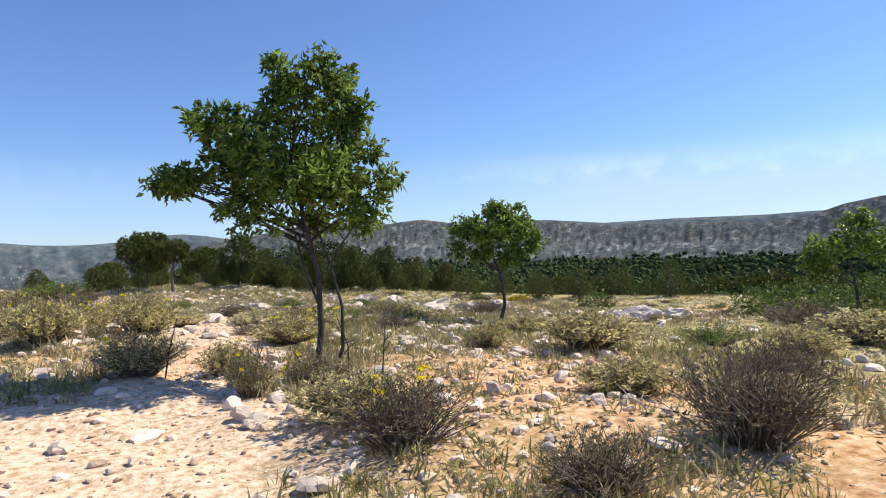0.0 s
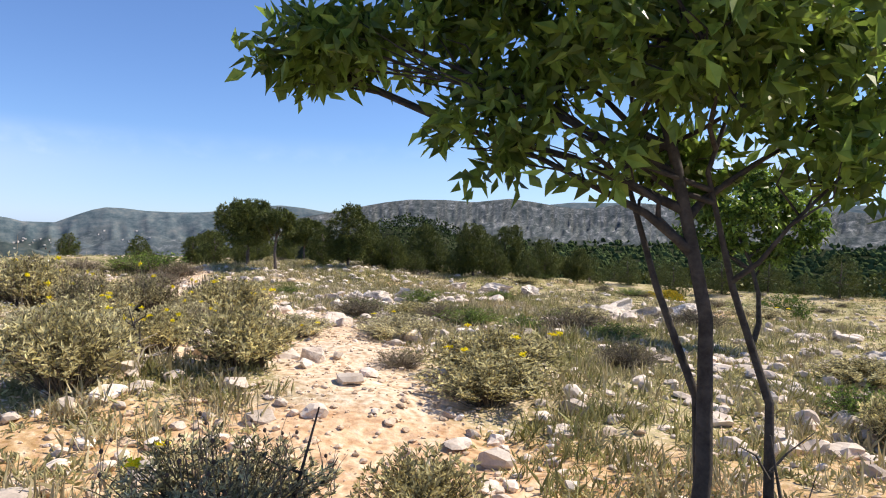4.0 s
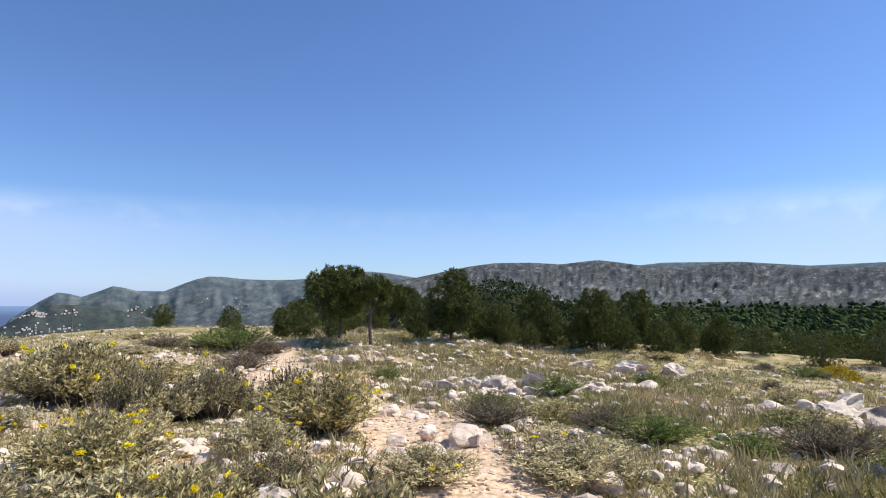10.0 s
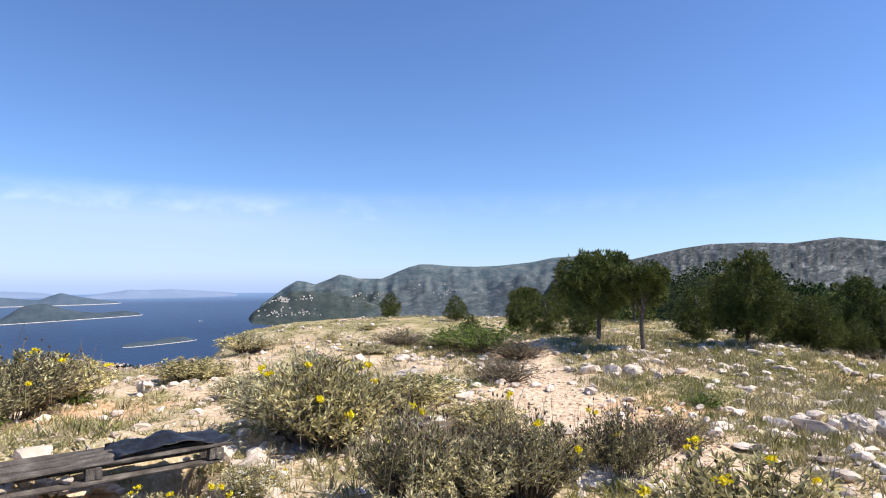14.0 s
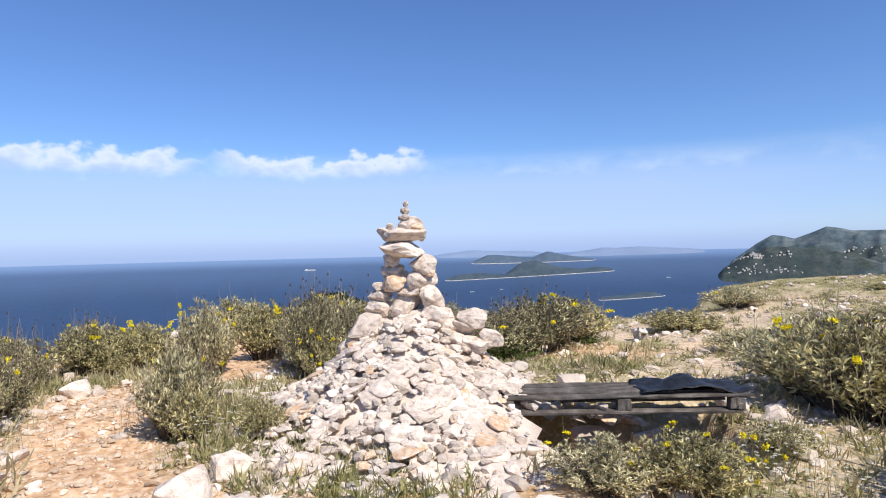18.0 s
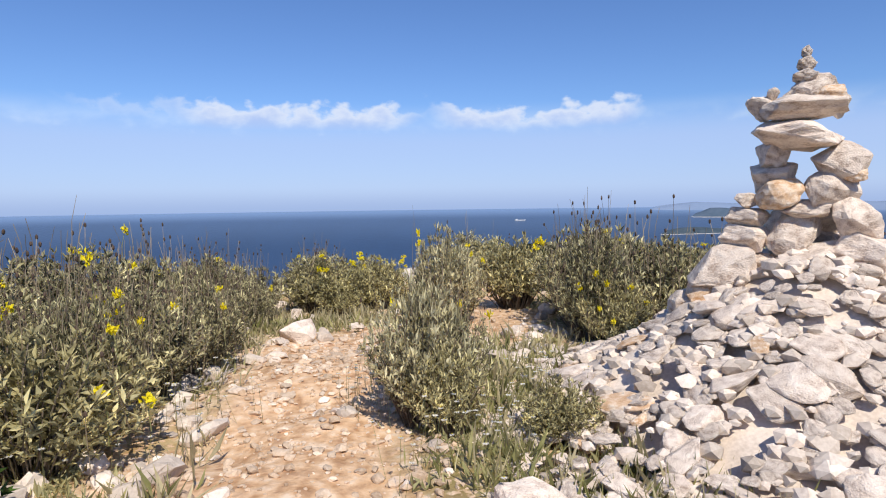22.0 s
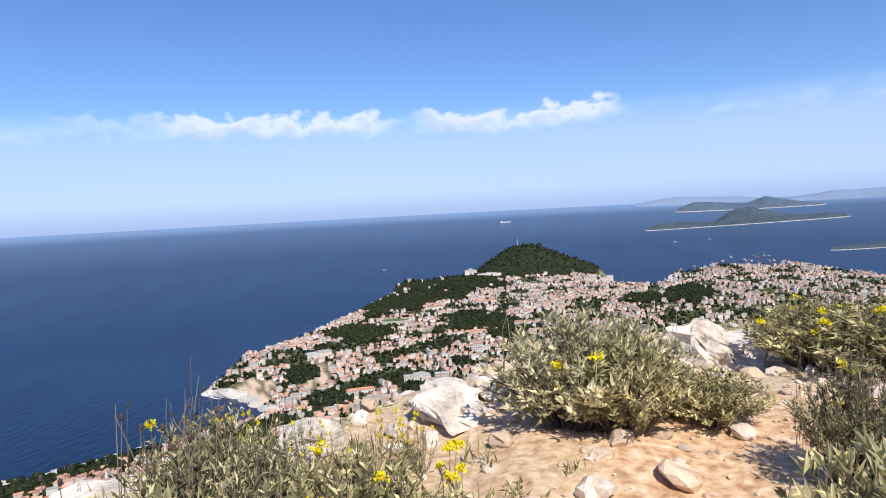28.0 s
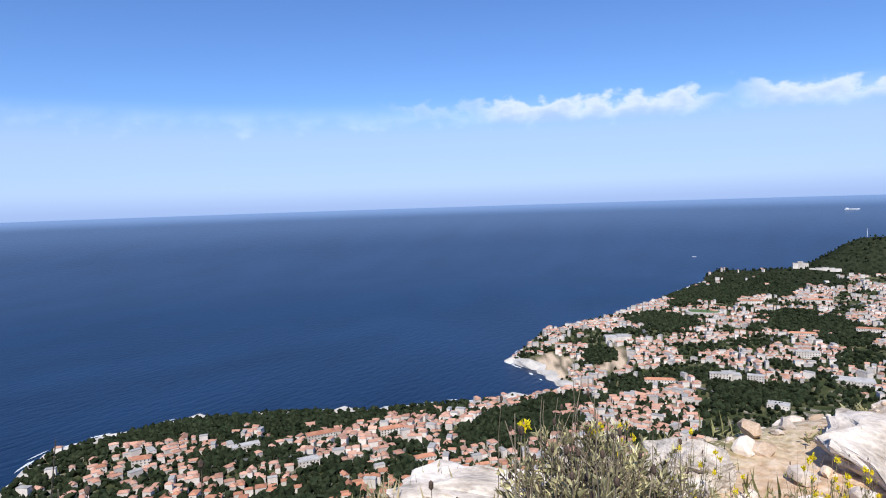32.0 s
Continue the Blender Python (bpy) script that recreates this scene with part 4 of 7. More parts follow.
# ---- bushes along the walk ----
for row in [
        ("dense", -3.55, 6.98, .46, .5), ("sage", -2.72, 7.5, .30, .42), ("sage", -5.68, 8.65, .42, .62), ("pale", -6.95, 9.75, .5, .5), ("sage", 1.9, 8.7, .62, .55), ("twiggy", 2.1, 4.4, .55, .68),
        ("pale", 2.6, 5.0, .4, .35), ("twiggy", -.35, 4.35, .5, .5), ("sage_flower", -.75, 5.0, .5, .42), ("twiggy", .85, 3.7, .38, .36), ("sage", 1.7, 6.0, .45, .35), ("green", .6, 10.2, .35, .35),
        ("stalky", -1.4, 6.5, .35, .4), ("stalky", -2.0, 6.15, .26, .46), ("sage", .58, 9.5, .28, .48), ("sage", -2.6, 9.8, .5, .42), ("sage", 6.6, 9.8, .8, .6), ("twiggy", 7.2, 12.8, .9, .6), ("green", 8.6, 14.5, 1.2, .9), ("sage", 5.0, 9.0, .5, .4),
        ("twiggy", 3.2, 6.2, .5, .5), ("pale", 3.7, 4.5, .5, .45), ("green", 3.9, 9.4, .5, .35),
        ("sage", -4.85, 9.75, .46, .62), ("pale", -6.4, 10.2, .50, .42), ("sage_flower", -5.85, 10.05, .34, .46), ("sage_flower", -7.57, 11.2, .5, .48), ("pale", -8.2, 11.7, .45, .42), ("stalky", -6.1, 11.3, .34, .4), ("sage_flower", -2.55, 10.6, .58, .5), ("twiggy", -3.6, 10.9, .3, .2),
        ("sage_flower", -7.2, 14.1, .64, .72), ("pale", -5.3, 12.3, .4, .3), ("twiggy", -4.3, 13.7, .6, .32), ("pale", -4.1, 13.0, .5, .34), ("green", -3.4, 15.5, .55, .36), ("twiggy", -4.0, 15.9, .45, .34), ("twiggy", -1.6, 15.2, .65, .42), ("green", -2.4, 14.9, .4, .3),
        ("green", -1.0, 14.4, .5, .32), ("twiggy", -1.1, 12.0, .45, .35), ("sage", 1.4, 12.0, .45, .3), ("twiggy", -5.4, 15.4, .5, .34), ("sage", -1.3, 17.3, .5, .3), ("green", -5.9, 17.5, .4, .3), ("twiggy", 1.0, 17.6, .7, .4),
        ("twiggy", -10.2, 15.6, .45, .36), ("sage", -10.8, 16.8, .5, .36), ("twiggy", -8.6, 17.6, .5, .4), ("pale", -9.3, 16.0, .4, .3),
        ("dense", -16.5, 13.5, .85, .92), ("sage_flower", -17.4, 14.3, .85, .85), ("dense", -15.9, 12.7, .7, .7), ("pale", -12.4, 15.2, .8, 1.0), ("sage_flower", -11.6, 14.8, .7, 1.0), ("stalky", -9.65, 13.75, .46, .80), ("stalky", -9.0, 14.5, .5, .72), ("pale", -9.25, 14.1, .36, .5), ("stalky", -8.62, 15.8, .44, .7), ("pale", -9.1, 13.2, .36, .42), ("sage_flower", -9.0, 12.6, .36, .4),
        ("pale", -13.6, 16.2, .7, .5), ("sage", -12.6, 17.5, .8, .5), ("green", -14.8, 23.4, 1.1, .8), ("twiggy", -13.6, 23.0, .8, .5), ("green", -16.2, 24.2, .8, .7), ("twiggy", -12.4, 20.2, .7, .45),
        ("sage_flower", -11.0, 11.95, .42, .42), ("sage_flower", -10.7, 12.6, .5, .5), ("pale", -10.55, 11.5, .35, .36), ("sage_flower", -10.75, 12.4, .38, .42), ("pale", -10.9, 13.2, .26, .26), ("sage_flower", -10.35, 12.0, .35, .4),
        ("sage", -18.5, 17.5, .8, .45), ("pale", -20.5, 20.5, .7, .5), ("twiggy", -18, 24, .8, .5), ("pale", -15.4, 16.7, .6, .4), ("sage", -23.3, 17.5, .8, .6),
        ("stalky", -11.7, 5.6, .75, 1.0), ("fern", -10.9, 6.5, .55, .42), ("fern", -10.1, 6.1, .5, .4),
        ("dense", -11.0, 4.7, .95, 1.0), ("stalky", -10.0, 5.1, .85, .8), 
        ("sage_flower", -21.4, 12.0, .95, .8), ("sage", -20.4, 12.6, .8, .7), ("sage", -17.6, 12.2, .6, .6),
        ("sage_flower", -12.0, 6.6, .5, .7), ("stalky", -11.3, 6.0, .6, .75),
        ("dense", -12.74, 5.35, .55, .9), ("stalky", -12.3, 5.8, .45, .75), ("dense", -13.7, 5.65, .6, .95), ("stalky", -13.3, 5.1, .7, 1.0), ("dense", -14.25, 5.9, .42, .85), ("stalky", -14.6, 5.4, .55, .85), ("dense", -15.0, 6.05, .4, .8),
        ("dense", -15.5, 5.6, .5, .75), ("dense", -16.05, 6.0, .38, .7), ("stalky", -15.6, 6.2, .28, .52), ("stalky", -12.6, 6.35, .4, .7), ("stalky", -13.4, 6.3, .4, .62), ("stalky", -12.4, 4.8, .8, 1.0), ("dense", -16.4, 5.3, .55, .75), ("dense", -14.4, 4.7, .7, .85),
        ("sage_flower", -17.0, 6.55, .5, .74), ("dense", -17.55, 6.45, .48, .78), ("sage", -17.1, 7.3, .36, .68), ("sage_flower", -17.7, 7.1, .42, .62), ("dense", -18.3, 6.2, .42, .72), ("sage", -16.7, 6.9, .25, .4),
        ("pale", -15.5, 8.3, .3, 1.0), ("pale", -15.85, 8.42, .26, .8), ("sage", -15.35, 8.1, .2, .42), ("sage", -17.0, 9.05, .45, .92), ("dense", -15.65, 9.75, .5, 1.05), ("dense", -15.0, 9.75, .42, .95), ("pale", -16.3, 9.95, .6, .95), ("sage_flower", -16.9, 10.2, .55, .95),
        ("dense", -15.2, 10.4, .6, 1.0), ("sage_flower", -14.6, 9.85, .3, .6), ("pale", -12.75, 8.42, .28, .82), ("sage", -12.6, 8.6, .2, .5), ("sage", -12.45, 9.2, .2, .34), ("dense", -12.95, 8.55, .26, .7),
        ("pale", -19.7, 8.3, .58, .82), ("pale", -20.0, 8.7, .45, .75), ("sage", -19.75, 9.3, .36, .4), ("sage", -19.5, 8.6, .4, .7), ("sage", -17.45, 7.65, .16, .24), ("sage_flower", -22.3, 11.3, .6, .78), ("dense", -22.8, 11.9, .8, .8),
        ("dense", -13.0, 6.55, .42, .70), ("dense", -13.6, 6.62, .34, .66), ("stalky", -12.45, 6.55, .34, .78), ("dense", -14.1, 6.45, .36, .62), ("dense", -16.6, 11.7, .64, .78), ("sage", -16.0, 11.0, .5, .8),
        ("flower_tuft", -10.9, 12.15, .30, .62), ("flower_tuft", -10.65, 12.7, .32, .66), ("flower_tuft", -10.8, 12.45, .28, .7), ("flower_tuft", -11.0, 11.85, .28, .56),
        ("flower_tuft", -18.80, 6.20, .16, .50), ("flower_tuft", -18.9, 6.50, .16, .40), ("flower_tuft", -18.82, 6.97, .16, .44), ("flower_tuft", -18.95, 7.22, .14, .38), ("flower_tuft", -18.6, 6.75, .14, .36), ("stalky", -18.67, 9.7, .32, .66)]:
    plant(*row)
spread = rng(77)
for _ in range(95):
    x, y = spread.uniform(-30, 24), spread.uniform(6, 46)
    d1, d2, d3 = (float(line_distance(np.array([x]), np.array([y]), q)[0][0]) for q in (PATH_LINE, PATH_BRANCH, BROW))
    if min(d1, d2) < 1.3 or d3 < 2.5 or not brow(np.array([x]), np.array([y]))[1][0] or (abs(x + 4) < 3 and y < 10) or math.hypot(x + 12.5, y - 11.5) < 3 or math.hypot(x + 2, y - 6) < 3.5:
        continue
    plant(("sage", "twiggy", "pale", "green")[spread.randint(4)], x, y, spread.uniform(.3, .7), spread.uniform(.2, .42))

# ---- stones ----
STONES = [mesh_from("stone", *hull_shape(300 + k, 17, 2.8, .06, 1), (LIMESTONE,)) for k in range(9)]
def craggy(seed):
    """A weathered boulder: broken faces, then hollows and cracks at two sizes."""
    v, f = stone_shape(seed, ICO4, 12, .17)
    fine = np.array([noise.noise(Vector(p * 9) + Vector((seed, 0, 0))) for p in v])
    crack = np.array([abs(noise.noise(Vector(p * 4.5) + Vector((0, seed, 0)))) for p in v])
    out = v / (np.linalg.norm(v, axis=1, keepdims=True) + 1e-9)
    return mesh_from("boulder", (v + out * (fine * .05 - .07 * np.exp(-(crack / .06) ** 2))[:, None]).tolist(), f, (GREYSTONE,))


BOULDERS = [craggy(340 + k) for k in range(4)]
stoner = rng(9)


def put_stone(name, me, x, y, z, size, turn, tilt, label, category, group, parent=None):
    ob = new(name, me)
    ob.matrix_basis = pose(x, y, z, tilt, stoner.uniform(-8, 8), turn) @ Matrix.Diagonal((*size, 1))
    if parent is not None:
        ob.parent = parent
    else:
        tagged(ob, label, category, group)
    return ob


for x, y, w, l, h in [(-.5, 18.8, .9, 1.3, .6), (.4, 19.3, 1.2, .8, .45), (-1.1, 18.2, .5, .5, .4), (1.4, 20.2, .9, .8, .4), (3.2, 12.6, .7, .5, .35), (3.9, 12.9, .8, .6, .4), (2.3, 13.6, .5, .5, .3), (4.8, 13.5, .8, .5, .3),
                      (-6.2, 19.9, .7, .5, .4), (-5.5, 20.3, .9, .6, .4), (-6.9, 20.1, .5, .4, .3), (-3.7, 26.5, 1.3, .8, .5), (-2.4, 26.8, .9, .7, .4), (-5.0, 26.3, .8, .6, .4), (-4.5, 10.65, .30, .26, .22), (-3.85, 12.75, .3, .26, .2),
                      (-5.95, 14.4, .26, .22, .18), (-2.8, 14.4, .26, .22, .18), (1.25, 5.35, .22, .18, .13), (1.15, 6.7, .28, .22, .14), (.4, 6.1, .3, .22, .18), (-8.7, 15.6, .8, .6, .3), (-9.6, 14.9, .7, .6, .3), (-7.2, 15.6, .42, .34, .2), (-6.8, 16.2, .34, .3, .2),
                      (-11.2, 16.2, .8, .6, .3), (-12.4, 18.4, .7, .6, .3), (-14.2, 19.5, .8, .6, .3), (-6.6, 12.0, .42, .4, .24), (-6.2, 11.7, .4, .3, .22), (-5.9, 10.9, .5, .42, .28), (-5.5, 10.4, .4, .4, .26), (-6.0, 9.6, .5, .3, .2),
                      (-11.2, 8.75, .44, .4, .34), (-11.65, 9.0, .42, .32, .26), (-10.95, 9.15, .3, .26, .2), (-11.5, 9.45, .36, .3, .22), (-16.6, 5.0, .5, .4, .25), 
                      (-14.85, 7.0, .40, .34, .24), (-14.2, 7.75, .18, .16, .12), (-16.5, 6.4, .26, .2, .2), (-16.2, 6.75, .2, .16, .12), (-19.6, 13.2, .5, .5, .4), (-17.5, 16.0, .5, .4, .3), (-21, 16.5, .9, .7, .4), (-23.5, 20, .8, .8, .4), (-19.6, 18.2, .5, .4, .35), (-23.2, 10.5, 1.1, 1.0, .85), (-20.0, 7.35, 1.0, .8, .24), (-20.5, 7.95, .7, .6, .22), (-18.7, 5.35, 1.1, .8, .2), (-19.35, 6.35, .55, .45, .25), (-20.5, 8.9, .5, .4, .2)]:
    small = max(w, l) < .45
    put_stone("stone" if small else "boulder", (STONES if small else BOULDERS)[stoner.randint(4)], x, y, ground_at(x, y) + h * .22, (w, l, h * 1.15), stoner.rand() * 360, stoner.uniform(-8, 8),
              "pale limestone stone lying on the path" if small else "weathered pale grey limestone boulder half sunk in the turf", "stone" if small else "boulder", "loose stones" if small else "limestone boulders")


def scatter_mesh(name, spots, sizes, seed, material, flat=.55, base=ICO1):
    """Loose stones joined into one sheet: spots (x, y), sizes in metres."""
    r = rng(seed)
    shapes = [stone_shape(500 + k, base, 6, .16)[0] for k in range(10)]
    zs = height(spots[:, 0], spots[:, 1])
    verts, faces = [], []
    for k, ((x, y), s) in enumerate(zip(spots, sizes)):
        v = shapes[k % 10]
        a = r.rand() * 6.283
        c, q = math.cos(a), math.sin(a)
        sx, sy = s * (.8 + .5 * r.rand()), s * (.7 + .4 * r.rand())
        px, py = v[:, 0] * sx, v[:, 1] * sy
        faces.append(np.array(base[1]) + len(base[0]) * k)
        verts.append(np.stack([x + px * c - py * q, y + px * q + py * c, zs[k] + s * flat * .25 + v[:, 2] * s * flat], -1))
    return mesh_from(name, np.concatenate(verts).tolist(), np.concatenate(faces).tolist(), [material])


def spots_near(count, seed, accept, box=(-32, -2, 26, 48), near=((-3, 6), (-9, 10), (-14, 8), (-4, 18), (-10, 22))):
    """Spots on the plateau, thicker near the walked line."""
    r = rng(seed)
    out = []
    while len(out) < count:
        n = 4000
        pick = r.rand(n)
        c = np.array(near)[r.randint(len(near), size=n)]
        x = np.where(pick < .6, c[:, 0] + r.randn(n) * 4.5, r.uniform(box[0], box[2], n))
        y = np.where(pick < .6, c[:, 1] + r.randn(n) * 5, r.uniform(box[1], box[3], n))
        ok = accept(x, y, r.rand(n))
        out += np.stack([x, y], -1)[ok].tolist()
    return np.array(out[:count])


def path_share(x, y):
    d1, d2 = line_distance(x, y, PATH_LINE)[0], line_distance(x, y, PATH_BRANCH)[0]
    return np.maximum(np.maximum(smooth(1.5, .4, d1), smooth(1.2, .3, d2)), smooth(3.2, 1.2, np.hypot(x + 2.9, y - 4.2)))


def on_top(x, y):
    d, right = brow(x, y)
    return right | (d < 2.5)


GRIT = spots_near(16000, 11, lambda x, y, u: on_top(x, y) & (u < .15 + .85 * path_share(x, y)))
tagged(new("gravel", scatter_mesh("gravel", GRIT, .015 + .05 * rng(12).rand(16000) ** 3, 13, CHIPS)), "loose pale limestone gravel strewn over path and turf", "gravel", kind="stuff")
RUBBLE = spots_near(14000, 14, lambda x, y, u: on_top(x, y) & (u < 1 - .93 * path_share(x, y)) & (u < .25 + .75 * smooth(-.1, .7, waves(x, y, 6, 31))))
tagged(new("rubble", scatter_mesh("rubble", RUBBLE, .04 + .18 * rng(15).rand(14000) ** 2.6, 16, GRAVEL, .6, ICO2)), "scattered broken pale limestone rubble", "stones", kind="stuff")

BROKEN = rng(17).randn(1500, 2) * (1.5, 1.9) + (.6, 6.6)
BROKEN = np.concatenate([BROKEN, rng(18).randn(700, 2) * (1.1, 1.2) + (-4.9, 7.6), rng(20).randn(900, 2) * (1.2, .5) + (-11.3, 8.4), rng(21).randn(1400, 2) * (1.4, .55) + (-14.4, 7.4), rng(23).randn(900, 2) * (1.5, 1.1) + (-21.8, 8.9)])
tagged(new("rubble", scatter_mesh("rubble", BROKEN, .015 + np.r_[np.full(2200, .085), np.full(2300, .07), np.full(900, .26)] * rng(19).rand(5400) ** 3.2, 22, CHIPS, .6, ICO2)), "small broken limestone lying on bare reddish soil", "stones", kind="stuff")


# ---- low plants as ground cover ----
def cover(name, count, seed, blades, length, width, material, label, category, accept, lean=.8, rise=.6):
    r = rng(seed)
    at = spots_near(count, seed, accept)
    z = height(at[:, 0], at[:, 1])
    root = np.repeat(np.c_[at, z], blades, 0)
    n = len(root)
    size = np.repeat(.6 + .9 * r.rand(count), blades)
    root = root + np.c_[r.randn(n, 2) * .05 * size[:, None], np.zeros(n)]
    way = np.c_[r.randn(n, 2) * lean, np.abs(r.randn(n)) * rise + .35]
    me = leaves_mesh(name, root, way, length * size * (.6 + .8 * r.rand(n)), width * (.7 + .6 * r.rand(n)), seed + 1, material)
    tagged(new(name, me), label, category, kind="stuff")


def off_path(x, y, u):
    return on_top(x, y) & (u > .72 * bare_top(x, y)) & (u > .9 * smooth(4.4, 2.8, np.hypot((x + 22.0) * .8, y - 9.2))) & (u > path_share(x, y) * 1.15) & (u > .55 * smooth(1.15, .75, np.hypot((x - .35) / 1.9, (y - 6.6) / 2.6))) & (u > .45 * smooth(1.2, .8, np.hypot((x + 4.6) / 1.6, (y - 7.4) / 1.8)))


cover("low_sage", 21000, 41, 15, .06, .010, HERB, "low grey-green herbs covering the stony turf", "herbs", lambda x, y, u: off_path(x, y, u) & (waves(x, y, 5, 33) > -.35))
cover("grass", 8500, 43, 13, .13, .0035, STRAW, "thin dry yellow grass between the stones", "grass", lambda x, y, u: off_path(x, y, u) & (waves(x, y, 7, 34) > -.3), lean=.45, rise=1.2)
cover("green_grass", 9000, 45, 14, .11, .004, GRASS, "sparse green grass tufts between the stones", "grass", lambda x, y, u: off_path(x, y, u) & (waves(x, y, 4, 35) > .0), lean=.5, rise=1.0)


def daisies(spots, seed):
    r = rng(seed)
    stalk, heads, ways, mids, mw = [], [], [], [], []
    for cx, cy, w, n in spots:
        for _ in range(n):
            x, y = cx + r.randn() * w, cy + r.randn() * w
            z = ground_at(x, y)
            top = np.array([x + r.randn() * .03, y + r.randn() * .03, z + .14 + .16 * r.rand()])
            stalk.append([(x, y, z), top])
            for k in range(8):
                a = k * .785
                heads.append(top)
                ways.append((math.cos(a), math.sin(a), .12))
            mids.append(top + (0, 0, .004))
            mw.append((0, 0, 1))
    ob = thing("daisies", Matrix(), "patch of small white daisies with yellow eyes beside the bushes", "flowers", kind="stuff")
    part("greenery", stems_mesh("greenery", stalk, [(.0014, .001)] * len(stalk), GRASS), None, ob)
    part("blossom", leaves_mesh("blossom", np.array(heads), np.array(ways), .016, .0045, seed, WHITE, .1), None, ob, "white petals")
    part("pollen", leaves_mesh("pollen", np.array(mids), np.array(mw), .006, .004, seed, YELLOW, .1), None, ob, "yellow eyes")


daisies([(-10.75, 13.0, .3, 90), (-10.2, 12.4, .25, 45), (-12.2, 8.75, .2, 40), (-12.1, 6.5, .35, 60), (-12.9, 9.1, .15, 20), (-12.95, 8.2, .16, 40), (-12.5, 6.95, .22, 50), (-9.9, 12.9, .3, 40)], 51)

PINE_ROWS = [(-15.9, 32.4, 3.25, "umbrella"), (-14.0, 31.4, 2.95, "umbrella_thin"), (-18, 45, 2.9, "umbrella"), (-11.3, 34, 3.25, "round"), (-10.5, 35.6, 2.1, "bushy"), (-9.4, 35.6, 2.0, "bushy"), (-8.3, 36.2, 1.4, "bushy"), (-5.3, 37.2, 2.95, "round"),
             (-4.2, 38, 2.0, "bushy"), (-25.5, 38, 1.5, "bushy"), (-33, 41.4, 1.8, "bushy"), (-27.6, 50, 2.6, "umbrella"), (-24, 48, 2.6, "round"), (-21.5, 50, 2.4, "bushy"), (-31, 55, 2.4, "round"), (-37, 60, 2.0, "bushy"), (-19.5, 41.0, 2.3, "bushy"), (-12.5, 41, 2.6, "round")]
PINE_ROWS = [(-3.2 + (x + 3.2) * .75, 6.4 + (y - 6.4) * .75, h * .75, k) if y < 39 and x > -25 else (x, y, h, k) for x, y, h, k in PINE_ROWS]
PINE_ROWS += [(-8.0, 28.9, 1.5, "bushy"), (-7.1, 31.2, 2.2, "round"), (-6.5, 30.4, 1.7, "bushy"), (-5.3, 29.3, 1.3, "bushy"), (-3.6, 31.9, 2.3, "round"), (-2.6, 30.4, 1.3, "bushy"), (-1.9, 32.6, 2.0, "bushy"), (-16.3, 30, 1.7, "bushy"), (-14.4, 29.0, 1.3, "bushy"), (-10.9, 28.8, 1.7, "bushy"), (-.4, 33.5, 1.7, "round"), (-18.2, 31.5, 1.5, "round"), (-19.3, 29.7, 1.0, "bushy")]
wilds = rng(88)
for _ in range(46):
    t_, r_ = wilds.uniform(-32, 24), wilds.uniform(42, 78)
    px_, py_ = polar(t_, r_)
    if float(line_distance(np.array([px_]), np.array([py_]), ROAD_LINE)[0][0]) > 3.0:
        PINE_ROWS.append((float(px_), float(py_), wilds.uniform(1.5, 3.0), "backwoods"))

